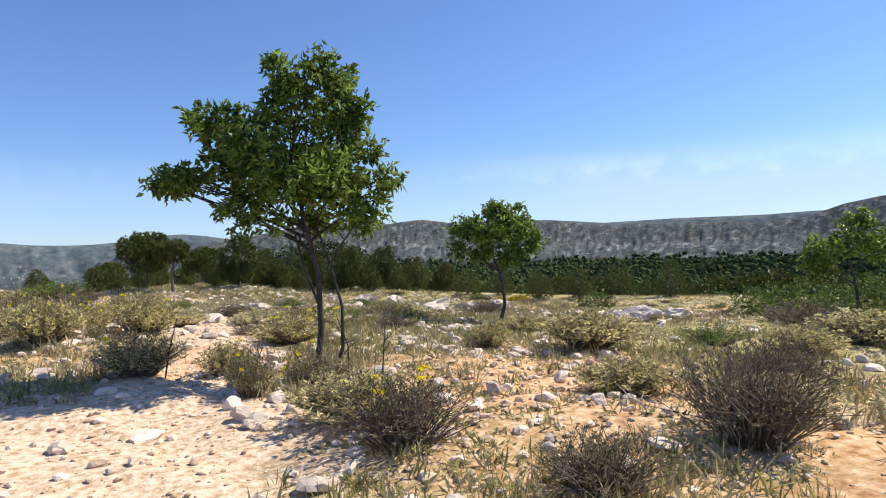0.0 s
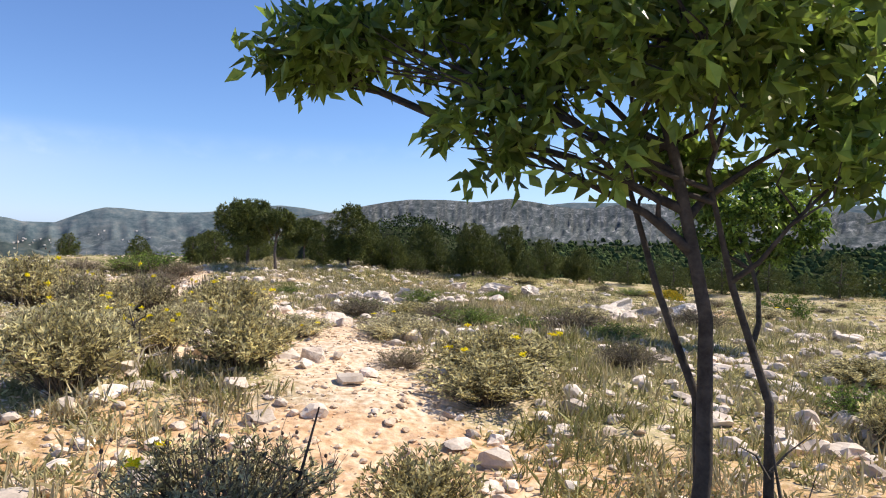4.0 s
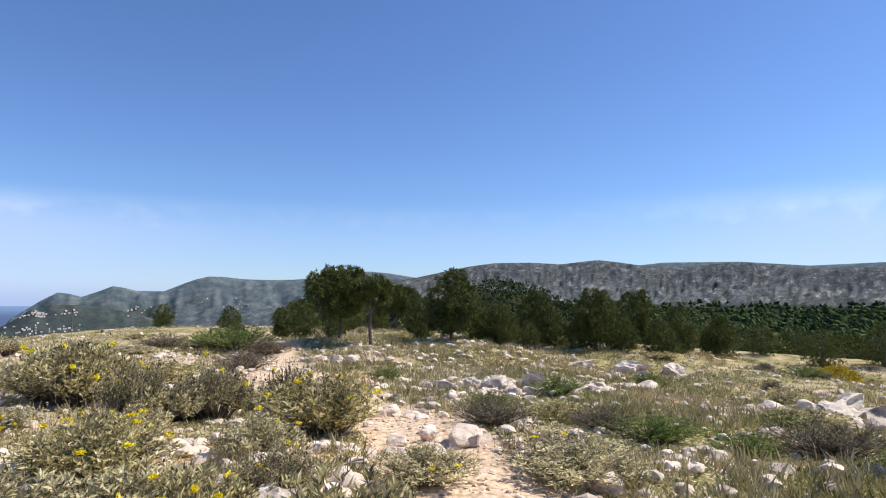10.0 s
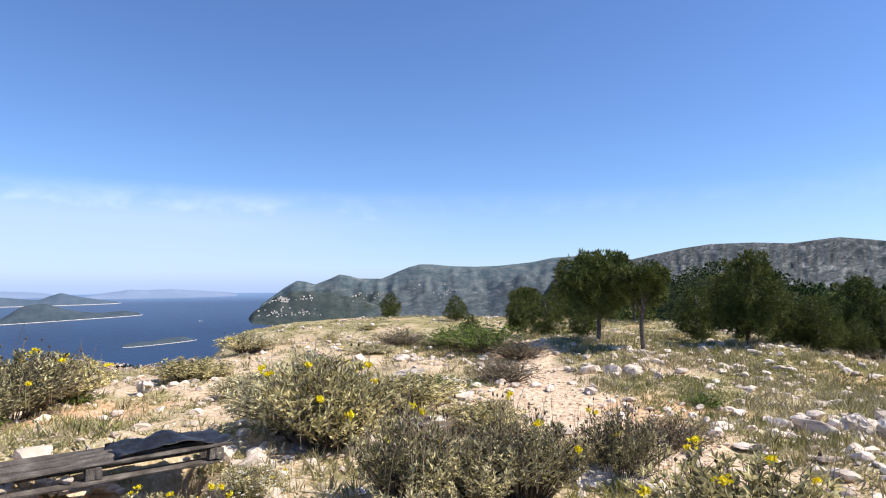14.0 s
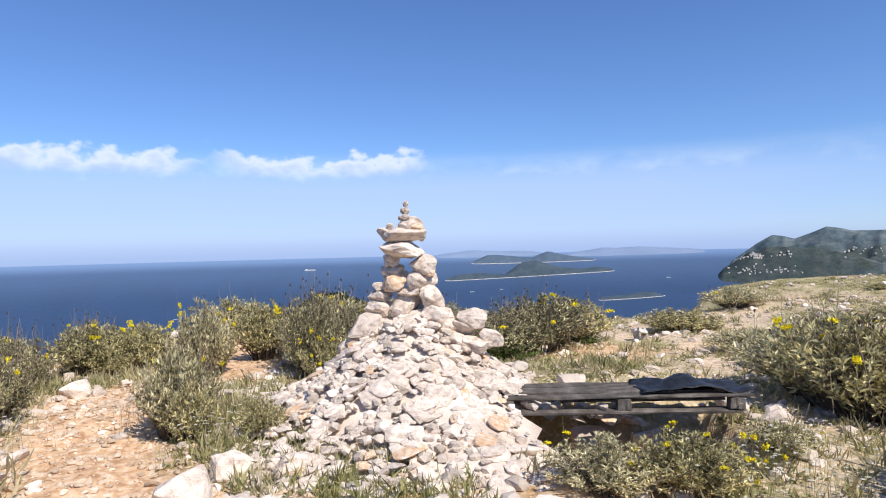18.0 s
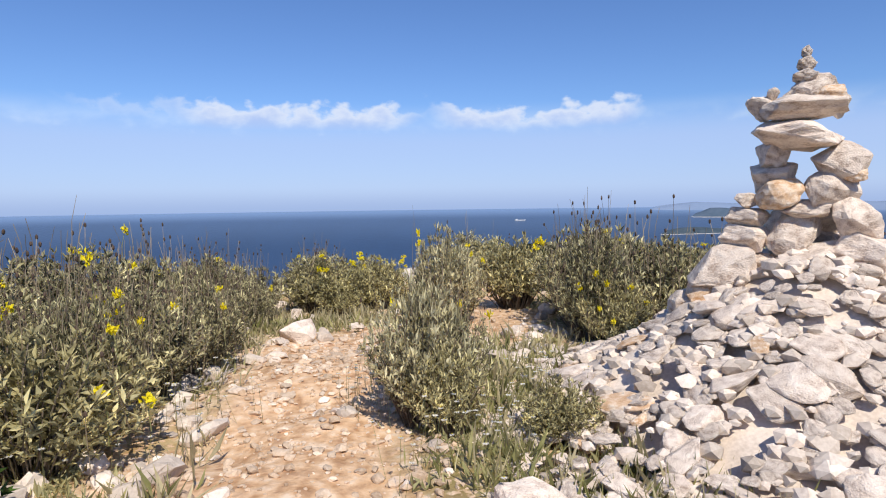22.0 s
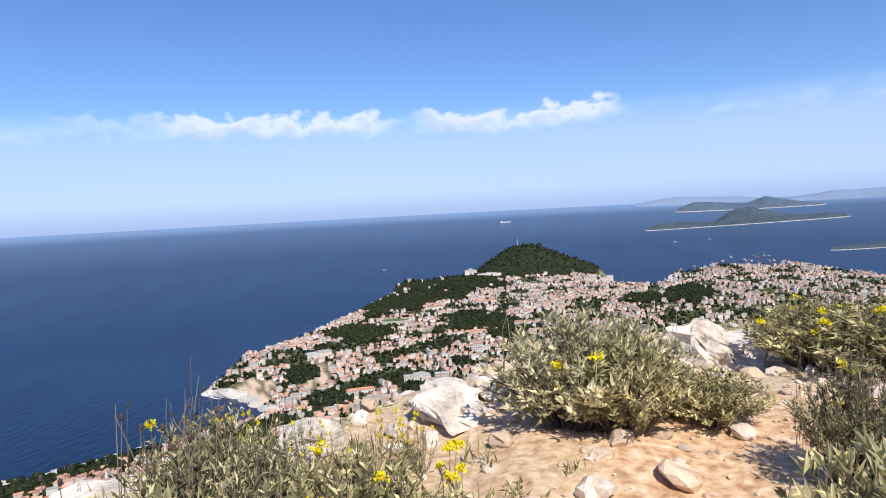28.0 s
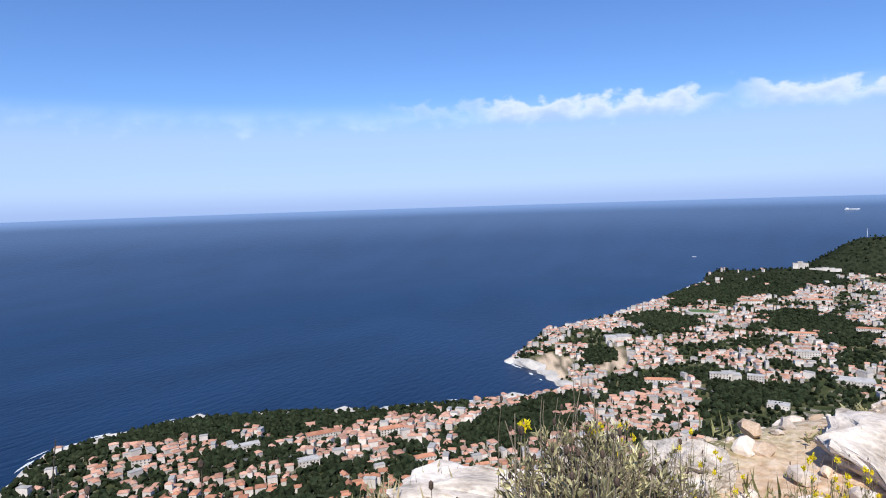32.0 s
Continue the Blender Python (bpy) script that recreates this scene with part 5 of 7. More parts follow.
# ---- broadleaf trees ----
def tree(name, x, y, lobes, label, seed, leaf=(.085, .020), density=900, trunks=((0, 0),), thick=.045, twist=.3, leaf_mat=TREELEAF):
    """A small tree: tapered trunks from near its foot to forks, limbs to each lobe of the crown, leaves in sprays.
    lobes: centre (across, deep, up) and half-sizes."""
    r = rng(seed)
    z0 = ground_at(x, y)
    ob = thing(name, pose(x, y, z0), label, "tree")
    mean = np.mean([l[0] for l in lobes], 0)
    limbs, radii, heads = [], [], []
    forks = []
    trunk_i = 0
    top = max(l[0][2] for l in lobes)
    for tx, ty in trunks:
        first = trunk_i == 0
        foot = np.array([tx, ty, -.08])
        end = np.array([mean[0] * .5 + tx * 2 + r.randn() * .05, ty * 2 + r.randn() * .05, top * (.86 if first else .62)])
        line = [foot] + [foot + (end - foot) * u + np.r_[r.randn(2) * .10 * twist + (.16 * math.sin(u * 5), 0), 0] for u in (.2, .4, .6, .8)] + [end]
        q = thick * (1 if first else .62)
        part("trunk", stems_mesh("trunk", [line], [(q, q * .25)], BARK, 8), None, ob)
        forks.append((np.array(line), q))
        trunk_i += 1
    for k, (c, h) in enumerate(lobes):
        c, h = np.array(c, float), np.array(h, float)
        line, q = forks[k % len(forks)]
        side = np.hypot(*c[:2])
        zs = min(max(c[2] - .30 - .22 * side, top * .3), line[-1][2] * .95)
        head = np.array([np.interp(zs, line[:, 2], line[:, a]) for a in range(3)])
        m = head + (c - head) * .5 + np.r_[r.randn(2) * .06, .02]
        limb_line = [head, head + (m - head) * .5 + r.randn(3) * .03, m, c]
        thin = q * (1 - .75 * zs / top) * .75
        part("limb", stems_mesh("limb", [limb_line], [(thin, .006)], BARK, 6), None, ob)
        n = max(3, int(14 * h.prod() ** .33 * 2))
        for _ in range(n):
            d = r.randn(3)
            d /= np.linalg.norm(d)
            end = c + d * h * (.6 + .35 * r.rand())
            s = m + (c - m) * r.rand()
            limbs.append([s, (s + end) / 2 + r.randn(3) * .03, end])
            radii.append((.006, .0025))
        n = int(density * (h.prod()) ** .67 * 8)
        # leaves grow in sprays
        sprays = max(5, n // 9)
        d = r.randn(sprays, 3)
        d /= np.linalg.norm(d, axis=1, keepdims=True)
        p = c + d * h * (r.rand(sprays, 1) ** .42)
        lump = np.array([noise.noise(Vector(q_ * 4.5) + Vector((seed, 0, 0))) for q_ in p])
        p = p[lump > -.12]
        heads.append((np.repeat(p, 9, 0), np.repeat(d[lump > -.12], 9, 0)))
    part("twig_growth", stems_mesh("twig_growth", limbs, radii, BARK), None, ob)["kind"] = "stuff"
    root = np.concatenate([a for a, _ in heads])
    out = np.concatenate([b for _, b in heads])
    n = len(root)
    root = root + r.randn(n, 3) * .035
    way = out * .5 + r.randn(n, 3) * .75 + np.array([0, 0, -.25])
    crown = part("crown", leaves_mesh("crown", root, way, leaf[0] * (.6 + .7 * r.rand(n)), leaf[1] * (.7 + .6 * r.rand(n)), seed + 1, leaf_mat, .35), None, ob)
    return ob


tree("tree", -1.56, 7.05, [((-1.70, 0.05, 2.29), (0.22, 0.18, 0.12)), ((-1.50, -0.05, 2.33), (0.28, 0.20, 0.15)),
                            ((-0.34, 0.10, 3.52), (0.19, 0.21, 0.28)), ((0.11, -0.05, 3.60), (0.15, 0.17, 0.22)), ((0.29, -0.10, 3.37), (0.32, 0.31, 0.35)), ((-0.25, 0.15, 3.19), (0.41, 0.34, 0.35)),
                            ((-1.08, 0.00, 3.01), (0.32, 0.27, 0.26)), ((-0.90, 0.20, 2.66), (0.41, 0.32, 0.30)), ((-1.64, 0.10, 2.29), (0.27, 0.19, 0.14)), ((-1.26, 0.00, 2.34), (0.31, 0.22, 0.17)),
                            ((-0.49, -0.20, 2.69), (0.47, 0.40, 0.41)), ((0.17, 0.25, 2.78), (0.41, 0.35, 0.36)), ((0.65, 0.10, 2.63), (0.15, 0.12, 0.12)), ((-0.07, -0.30, 2.23), (0.48, 0.36, 0.31)),
                            ((0.87, 0.00, 2.30), (0.20, 0.15, 0.12)), ((0.57, 0.15, 2.01), (0.30, 0.27, 0.30)), ((0.49, -0.10, 1.74), (0.25, 0.18, 0.15)), ((0.29, -0.25, 2.30), (0.36, 0.30, 0.30)),
                            ((-0.82, 0.00, 1.93), (0.24, 0.20, 0.21)), ((-0.58, 0.10, 2.08), (0.20, 0.15, 0.14)), ((-0.07, 0.25, 1.83), (0.33, 0.23, 0.16)), ((-0.61, 0.10, 2.30), (0.37, 0.27, 0.21)),
                            ((0.43, 0.10, 3.07), (0.25, 0.23, 0.25)), ((0.02, 0.40, 2.48), (0.43, 0.34, 0.31)), ((-0.43, -0.15, 1.83), (0.21, 0.16, 0.14))],
     "young tree with glossy green leaves and forked trunk beside the path", 601, trunks=((0, 0), (.17, .06), (-.03, .05)), density=1300, leaf=(.10, .022), thick=.042)
tree("tree", 1.12, 14.75, [((-.1, 0, 2.15), (.85, .75, .42)), ((.3, .1, 2.45), (.6, .6, .32)), ((-.75, 0, 2.25), (.45, .4, .28)), ((.75, 0, 1.9), (.42, .4, .3)), ((-.35, .1, 1.6), (.4, .35, .22)), ((-.95, 0, 1.75), (.25, .3, .2)), ((.3, .1, 1.5), (.35, .35, .22)), ((0, 0, 2.7), (.3, .3, .18))],
     "small rounded broadleaf tree with a thin trunk among the rocks", 611, density=1000, thick=.05, leaf=(.11, .028))
tree("tree", 9.05, 14.2, [((-.5, 0, 2.0), (.5, .5, .32)), ((.2, 0, 2.3), (.6, .5, .4)), ((-.8, 0, 1.65), (.35, .35, .22)), ((.8, .1, 2.0), (.5, .45, .38)), ((.3, 0, 2.7), (.3, .3, .22))],
     "leaning leafy tree with a thin trunk beside the scrub", 621, density=800, thick=.05, leaf=(.11, .028))
for k, (x, y, s) in enumerate([(9.9, 17.5, 1.3), (12.5, 19, 1.5), (11, 22, 1.2), (6.3, 27.5, .9)]):
    tree("tree", x, y, [((0, 0, .7 * s), (.9 * s, .8 * s, .55 * s)), ((-.6 * s, .1, .55 * s), (.5 * s, .5 * s, .4 * s)), ((.6 * s, 0, .6 * s), (.5 * s, .5 * s, .45 * s))],
         "low spreading leafy tree at the edge of the scrub", 630 + k, density=520, thick=.05, leaf_mat=BRIGHTLEAF)


# dead twigs standing by the young tree
def dead_twig(x, y, tall, seed):
    r = rng(seed)
    z = ground_at(x, y)
    ob = thing("dead_branch", pose(x, y, z, 0, 0, r.rand() * 360), "bare dead forked branch standing in the turf", "branch", "dead branches")
    lean = np.array([r.randn() * .2, r.randn() * .2, 1]) * tall
    part("main_branch", stems_mesh("main_branch", [[(0, 0, -.05), lean * .5 + r.randn(3) * .03, lean]], [(.012, .004)], BARK, 5), None, ob)
    for _ in range(4):
        u = .3 + .5 * r.rand()
        e = lean * u + np.array([r.randn() * .2, r.randn() * .2, .15 + .15 * r.rand()]) * tall
        part("side_branch", stems_mesh("side_branch", [[lean * u, (lean * u + e) / 2 + r.randn(3) * .02, e]], [(.007, .002)], BARK, 4), None, ob)


for k, (x, y, h) in enumerate([(-1.2, 7.2, .75), (-.8, 7.0, .6), (-3.3, 7.1, .7), (-2.3, 6.7, .45), (-5.6, 9.5, .5), (-8.1, 16.4, .5)]):
    dead_twig(x, y, h, 650 + k)


# ---- pines ----
def pine_shape(seed, tall, lobes, bare, lean, tufts):
    """Trunk, limbs and needle tufts; lobes: centre and half-sizes of the crown's masses, for a pine three metres tall."""
    r = rng(seed)
    top = np.array([lean, r.randn() * .05, tall * .8])
    trunk_line = [np.array([0, 0, -.1]), np.array([lean * .2 + r.randn() * .05, 0, tall * .3]), np.array([lean * .6, r.randn() * .06, tall * .55]), top]
    lines, radii, root, way = [], [], [], []
    share = np.array([np.prod(h) ** .67 for _, h in lobes])
    for (c, h), part_ in zip(lobes, share / share.sum()):
        c, h = np.array(c, float), np.array(h, float)
        for _ in range(max(1, int(16 * part_))):
            at = trunk_line[1] + (top - trunk_line[1]) * np.clip((c[2] / tall - .35) * 1.3 * r.uniform(.4, 1), bare * .5, .95)
            d = r.randn(3) * .5
            end = c + h * d * .8
            lines.append([at, (at + end) / 2 + (0, 0, -.05), end])
            radii.append((.026, .006))
        n = int(tufts * part_)
        d = r.randn(n, 3)
        d /= np.linalg.norm(d, axis=1, keepdims=True)
        p = c + d * h * (.55 + .5 * r.rand(n, 1) ** .6)
        lump = np.array([noise.noise(Vector(q * 2.2) + Vector((seed * 3.1, 0, 0))) for q in p])
        p, d = p[lump > -.2], d[lump > -.2]
        p = p + d * np.clip(1.6 * lump[lump > -.2], -.2, .5)[:, None] * .25
        root.append(np.repeat(p, 9, 0))
        way.append(np.repeat(d * .5 + (0, 0, .35), 9, 0))
    root, way = np.concatenate(root), np.concatenate(way)
    m = len(root)
    return trunk_line, lines, radii, leaves_mesh("crown", root + r.randn(m, 3) * .02, way + r.randn(m, 3) * .6, .15 * (.7 + .6 * r.rand(m)), .016, seed + 1, PINE, .2)


PINE_FORMS = {
    "umbrella": ([((.1, 0, 2.3), (1.35, 1.25, .55)), ((-.7, .2, 2.0), (.9, .8, .5)), ((.9, -.2, 2.05), (.9, .8, .5)), ((.2, .1, 2.7), (.8, .7, .28)), ((-1.0, 0, 1.5), (.7, .6, .35)), ((1.0, .1, 1.45), (.8, .7, .4)), ((.1, .2, 1.5), (.8, .8, .35))], .4, .1, 3200),
    "umbrella_thin": ([((0, 0, 2.45), (.85, .8, .4)), ((.4, .1, 2.2), (.6, .6, .35)), ((-.35, 0, 2.0), (.5, .5, .3))], .5, -.05, 1500),
    "round": ([((.1, 0, .85), (.85, .8, .55)), ((0, 0, 1.75), (.95, .95, .95)), ((.45, .1, 1.2), (.75, .7, .6)), ((-.3, 0, 2.5), (.5, .5, .45)), ((-.55, -.1, 1.3), (.6, .6, .5))], .2, .1, 2000),
    "bushy": ([((0, 0, 1.3), (1.1, 1.1, 1.1)), ((.6, .1, .9), (.8, .8, .7)), ((-.6, 0, .9), (.8, .8, .7)), ((.1, 0, 2.2), (.55, .55, .6))], .05, 0, 1500),
    "backwoods": ([((0, 0, 1.35), (1.3, 1.25, 1.15)), ((.5, .1, .8), (1.0, .9, .8)), ((-.5, 0, .8), (1.0, .9, .8)), ((-.2, 0, 2.3), (.7, .7, .55))], .02, 0, 1000),
}
PINES = {}


def pine(x, y, tall, kind, label="dark green umbrella pine with a bare lower trunk on the turf", turn=None, lift=0):
    """kind: umbrella or round."""
    if kind not in PINES:
        lobes, bare, lean, tufts = PINE_FORMS[kind]
        line, lines, radii, crown = pine_shape(700 + len(PINES) * 9, 3.0, lobes, bare, lean, tufts)
        ob = thing("pine_tree", Matrix(), label, "tree", "pines")
        part("trunk", stems_mesh("trunk", [line], [(.085, .03)], PINEBARK, 8), None, ob)
        for l, q in zip(lines, radii):
            part("limb", stems_mesh("limb", [l], [q], PINEBARK, 5), None, ob)
        part("crown", crown, None, ob)
        PINES[kind] = ob
    else:
        ob = copy_thing(PINES[kind], Matrix())
        tagged(ob, label)
    s = tall / 3
    ob.matrix_basis = pose(x, y, ground_at(x, y) - .03 + lift, 0, 0, turner.rand() * 360 if turn is None else turn) @ Matrix.Diagonal((s, s, s, 1))
    return ob


for x, y, tall, kind in PINE_ROWS:
    pine(x, y, tall, kind, "dark green umbrella pine with a bare lower trunk on the turf" if kind.startswith("umb") else "dense dark green pine with low branches on the turf")

# yellow broom bushes by the road
for x, y, w, h in [(3.6, 33.5, .7, .6), (4.9, 32.3, .6, .45), (2.4, 31.0, .4, .35)]:
    b = plant("green", x, y, w, h)
    b.name = "broom_bush"
    tagged(b, "rounded broom bush covered in yellow blossom beside the gravel road", "bush", "broom bushes")
    r_ = rng(int(x * 100))
    d = r_.randn(1500, 3)
    d /= np.linalg.norm(d, axis=1, keepdims=True)
    d[:, 2] = np.abs(d[:, 2])
    p_ = part("blossom", leaves_mesh("blossom", d * np.array([.52, .52, .55]) * (.75 + .3 * r_.rand(1500, 1)), d + r_.randn(1500, 3) * .6, .07, .022, 3, BROOM), None, b, "yellow broom blossom")
    p_["kind"] = "stuff"


# ---- the wooded valley ----
def woods(name, label, turns, radii, count, size, seed, material, leafy_=0, accept=None, drop=0.0):
    """Tree crowns joined into one: a crown each spot, thick near, thinning far."""
    r = rng(seed)
    t_ = r.uniform(*turns, count)
    q = np.exp(r.uniform(np.log(radii[0]), np.log(radii[1]), count))
    at = polar(t_, q)
    if accept is not None:
        keep = accept(at[:, 0], at[:, 1], q, t_)
        at, q = at[keep], q[keep]
    z = height(at[:, 0], at[:, 1])
    n = len(at)
    s = size * (.6 + .8 * r.rand(n)) * np.clip((q / radii[0]) ** .3, 1, 2.2)
    if leafy_:
        d = r.randn(n * leafy_, 3)
        d /= np.linalg.norm(d, axis=1, keepdims=True)
        d[:, 2] = np.abs(d[:, 2]) * 1.1 - .15
        big = np.repeat(s, leafy_)[:, None]
        root = np.repeat(np.c_[at, z + s * .75], leafy_, 0) + d * big * np.array([.8, .8, .75]) * (.72 + .34 * r.rand(n * leafy_, 1))
        me = leaves_mesh(name, root, d + r.randn(n * leafy_, 3) * .7, big[:, 0] * .34, big[:, 0] * .10, seed + 1, material)
    else:
        base = ICO2 if n < 2500 else ICO1
        v = np.stack([base[0] * (1 + .28 * rng(k).randn(len(base[0]), 1)) for k in range(8)])
        k = np.arange(n) % 8
        verts = np.c_[at, z + s * .55 - drop][:, None, :] + v[k] * s[:, None, None] * np.array([1, 1, .95])
        faces = np.arange(n)[:, None, None] * len(base[0]) + np.array(base[1])
        me = mesh_from(name, verts.reshape(-1, 3).tolist(), faces.reshape(-1, 3).tolist(), [material])
    tagged(new(name, me), label, "woods", kind="stuff")


def clear_of_road(x, y, q, t_):
    return (line_distance(x, y, ROAD_LINE)[0] > 3.5) & brow(x, y)[1]


woods("scrub_edge", "dense dark green pines and scrub beyond the gravel road", (-75, 26), (50, 130), 520, 1.0, 801, PINE, 190, clear_of_road)
woods("valley_woods", "unbroken dark green woods filling the valley", (-78, 24), (105, 420), 3400, 1.6, 803, VALLEY, 22, clear_of_road)
woods("far_woods", "unbroken dark green woods at the foot of the ridge", (-78, 24), (380, 1880), 14000, 3.2, 805, VALLEY, 0, clear_of_road)

# ---- the cairn ----
SLABS = [mesh_from("slab", *hull_shape(360 + k, 15), (LIMESTONE,)) for k in range(12)]
STAINED_SLABS = [mesh_from("slab", *hull_shape(375 + k, 15), (STAINED,)) for k in range(4)]
TOWER = [mesh_from("slab", *hull_shape(380 + k, 20, 3.0, .06, 2), (LIMESTONE,)) for k in range(9)]
TOWER_STAINED = [mesh_from("slab", *hull_shape(392 + k, 20, 3.0, .06, 2), (STAINED,)) for k in range(3)]


def cairn():
    r = rng(900)
    cx, cy = -13.0, 10.65
    g = .28
    ob = thing("cairn", pose(cx, cy, g), "tall cairn of stacked pale limestone on a heap of broken stones", "cairn")

    def profile(rho):
        return float(np.interp(rho, [0, .35, .6, .9, 1.3, 1.7, 2.1, 2.5], [1.02, .92, .72, .5, .26, .11, .02, -.08]))

    # core of the heap, hidden by its stones
    verts, faces, n, m = [], [], 36, 10
    for i in range(m):
        rho = 2.4 * i / (m - 1)
        for j in range(n):
            a = 6.2832 * j / n
            wob = 1 + .08 * math.sin(a * 3 + 1) + .05 * math.sin(a * 7)
            verts.append((math.cos(a) * rho * wob * 1.05, math.sin(a) * rho * wob * .92, profile(rho) - .085))
    for i in range(m - 1):
        for j in range(n):
            k = (j + 1) % n
            if verts[i * n + j][0] + cx > -12.05 and verts[i * n + j][1] + cy > 11.3:
                continue
            faces.append((i * n + j, (i + 1) * n + j, (i + 1) * n + k, i * n + k))
    part("core", mesh_from("core", verts, faces, [GRAVEL], True), None, ob, "packed rubble under the stones")
    # the tower, stone by stone: across, height of the middle, width, height, depth, turn, tilt, stained
    facing = 67.5
    for across, up, wide, high, deep, turn_, tilt, stain in [
            (-0.02, 2.39, 0.07, 0.07, 0.07, 0, 0, 0), (-0.02, 2.32, 0.12, 0.08, 0.10, 10, 6, 0), (-0.02, 2.25, 0.16, 0.07, 0.13, 0, -4, 0), (0.03, 2.18, 0.25, 0.14, 0.22, 0, 3, 0), (0.10, 2.14, 0.14, 0.09, 0.12, 0, -12, 1),
            (-0.19, 2.15, 0.08, 0.09, 0.07, 40, 0, 0), (-0.10, 2.14, 0.08, 0.07, 0.07, 10, 0, 0), (-0.25, 2.08, 0.18, 0.13, 0.15, 0, 10, 0), (-0.03, 2.07, 0.42, 0.14, 0.36, 0, -3, 0), (0.13, 2.07, 0.14, 0.14, 0.12, 20, 0, 0),
            (-0.06, 1.93, 0.49, 0.17, 0.42, 0, 4, 0), (-0.19, 1.82, 0.18, 0.16, 0.16, 45, -10, 0), (0.15, 1.76, 0.27, 0.22, 0.23, 10, 4, 0), (0.22, 1.69, 0.12, 0.09, 0.10, 0, 0, 1), (-0.18, 1.69, 0.24, 0.18, 0.20, 0, -5, 0),
            (0.12, 1.59, 0.27, 0.20, 0.23, 25, 8, 0), (-0.14, 1.57, 0.26, 0.17, 0.22, 10, -6, 1), (-0.31, 1.55, 0.13, 0.08, 0.11, 0, 0, 0), (-0.31, 1.45, 0.23, 0.12, 0.20, 0, 3, 0), (-0.01, 1.49, 0.25, 0.10, 0.21, 0, -4, 0),
            (0.24, 1.44, 0.28, 0.22, 0.24, 40, 6, 0), (-0.32, 1.33, 0.27, 0.16, 0.23, 0, 4, 0), (-0.04, 1.34, 0.34, 0.23, 0.29, 10, -8, 0), (0.07, 1.25, 0.23, 0.10, 0.19, 0, -10, 0), (0.28, 1.24, 0.32, 0.24, 0.28, 0, 14, 0),
            (-0.44, 1.13, 0.39, 0.29, 0.34, 10, -22, 0), (-0.46, 1.01, 0.32, 0.17, 0.27, 0, -12, 1), (-0.07, 1.11, 0.56, 0.25, 0.46, 0, -24, 0), (0.64, 1.22, 0.30, 0.21, 0.25, 0, 12, 0), (0.54, 1.11, 0.28, 0.16, 0.24, 0, 14, 0),
            (-0.39, 0.88, 0.32, 0.25, 0.28, 30, -10, 0), (0.00, 0.92, 0.34, 0.30, 0.29, 10, 6, 0), (0.26, 1.02, 0.18, 0.15, 0.16, 0, 0, 0), (0.27, 0.91, 0.19, 0.14, 0.16, 30, 0, 0), (0.46, 0.99, 0.25, 0.19, 0.21, 0, 8, 0),
            (0.67, 0.97, 0.27, 0.17, 0.23, 0, 10, 0), (-0.21, 0.82, 0.22, 0.12, 0.19, 0, 0, 0), (-0.61, 0.93, 0.25, 0.16, 0.21, 0, -16, 0), (0.18, 1.18, 0.18, 0.14, 0.15, 0, 0, 0), (0.41, 1.13, 0.18, 0.16, 0.16, 30, 8, 0),
            (-0.24, 1.18, 0.18, 0.13, 0.15, 0, 0, 0), (0.83, 1.02, 0.23, 0.16, 0.20, 0, 16, 0)]:
        me = TOWER_STAINED[r.randint(3)] if stain else TOWER[r.randint(9)]
        st = new("stone", me)
        st.parent = ob
        back = float(np.interp(up, [.8, 1.1, 1.4], [-.16, -.06, 0])) + r.uniform(-.03, .03) - (.05 if stain else 0)
        st.matrix_basis = pose(0, 0, 0, 0, 0, facing) @ pose(across, back, up - g, 0, tilt, 0) @ pose(0, 0, 0, r.uniform(-4, 4), 0, turn_) @ Matrix.Diagonal((wide * 1.16, deep * 1.1, high * 1.22, 1))
    # stones behind the face that carry it
    for u, up, w, h in ((.14, 1.62, .24, .2), (-.14, 1.6, .22, .2), (0, 1.42, .46, .24), (.02, 1.22, .62, .28), (.06, 1.02, .95, .34), (.05, .80, 1.3, .40)):
        st = new("stone", TOWER[r.randint(9)])
        st.parent = ob
        st.matrix_basis = pose(0, 0, 0, 0, 0, facing) @ pose(u, .24, up - g, 0, 0, r.rand() * 360) @ Matrix.Diagonal((w, w * .8, h * 1.2, 1))
    # the heap's skin of broken slabs, large ones first
    for k in range(1080):
        a, rho = r.rand() * 6.2832, 2.35 * r.rand() ** .6
        if rho < .3 or (math.cos(a) * rho * 1.05 + cx > -12.05 and math.sin(a) * rho * .92 + cy > 11.35):
            continue
        s = r.uniform(.20, .33) if k < 150 else r.uniform(.12, .22) if k < 560 else r.uniform(.07, .13)
        x, y = math.cos(a) * rho * 1.05, math.sin(a) * rho * .92
        st = new("stone", SLABS[r.randint(12)] if r.rand() < .88 else STAINED_SLABS[r.randint(4)])
        st.parent = ob
        slope = 30 if rho < 1.5 else 10
        st.matrix_basis = pose(x, y, profile(rho) - .045 + r.uniform(-.025, .03) + (.02 if k >= 560 else 0), 0, 0, math.degrees(a)) @ pose(0, 0, 0, r.uniform(-11, 11), slope + r.uniform(-14, 5), 0) @ pose(0, 0, 0, 0, 0, r.rand() * 360) @ Matrix.Diagonal((s * r.uniform(1.0, 1.6), s, s * r.uniform(.26, .46), 1))

    # smaller chips between them
    shapes = [stone_shape(540 + k, ICO1, 6, .14)[0] for k in range(8)]
    verts, faces = [], []
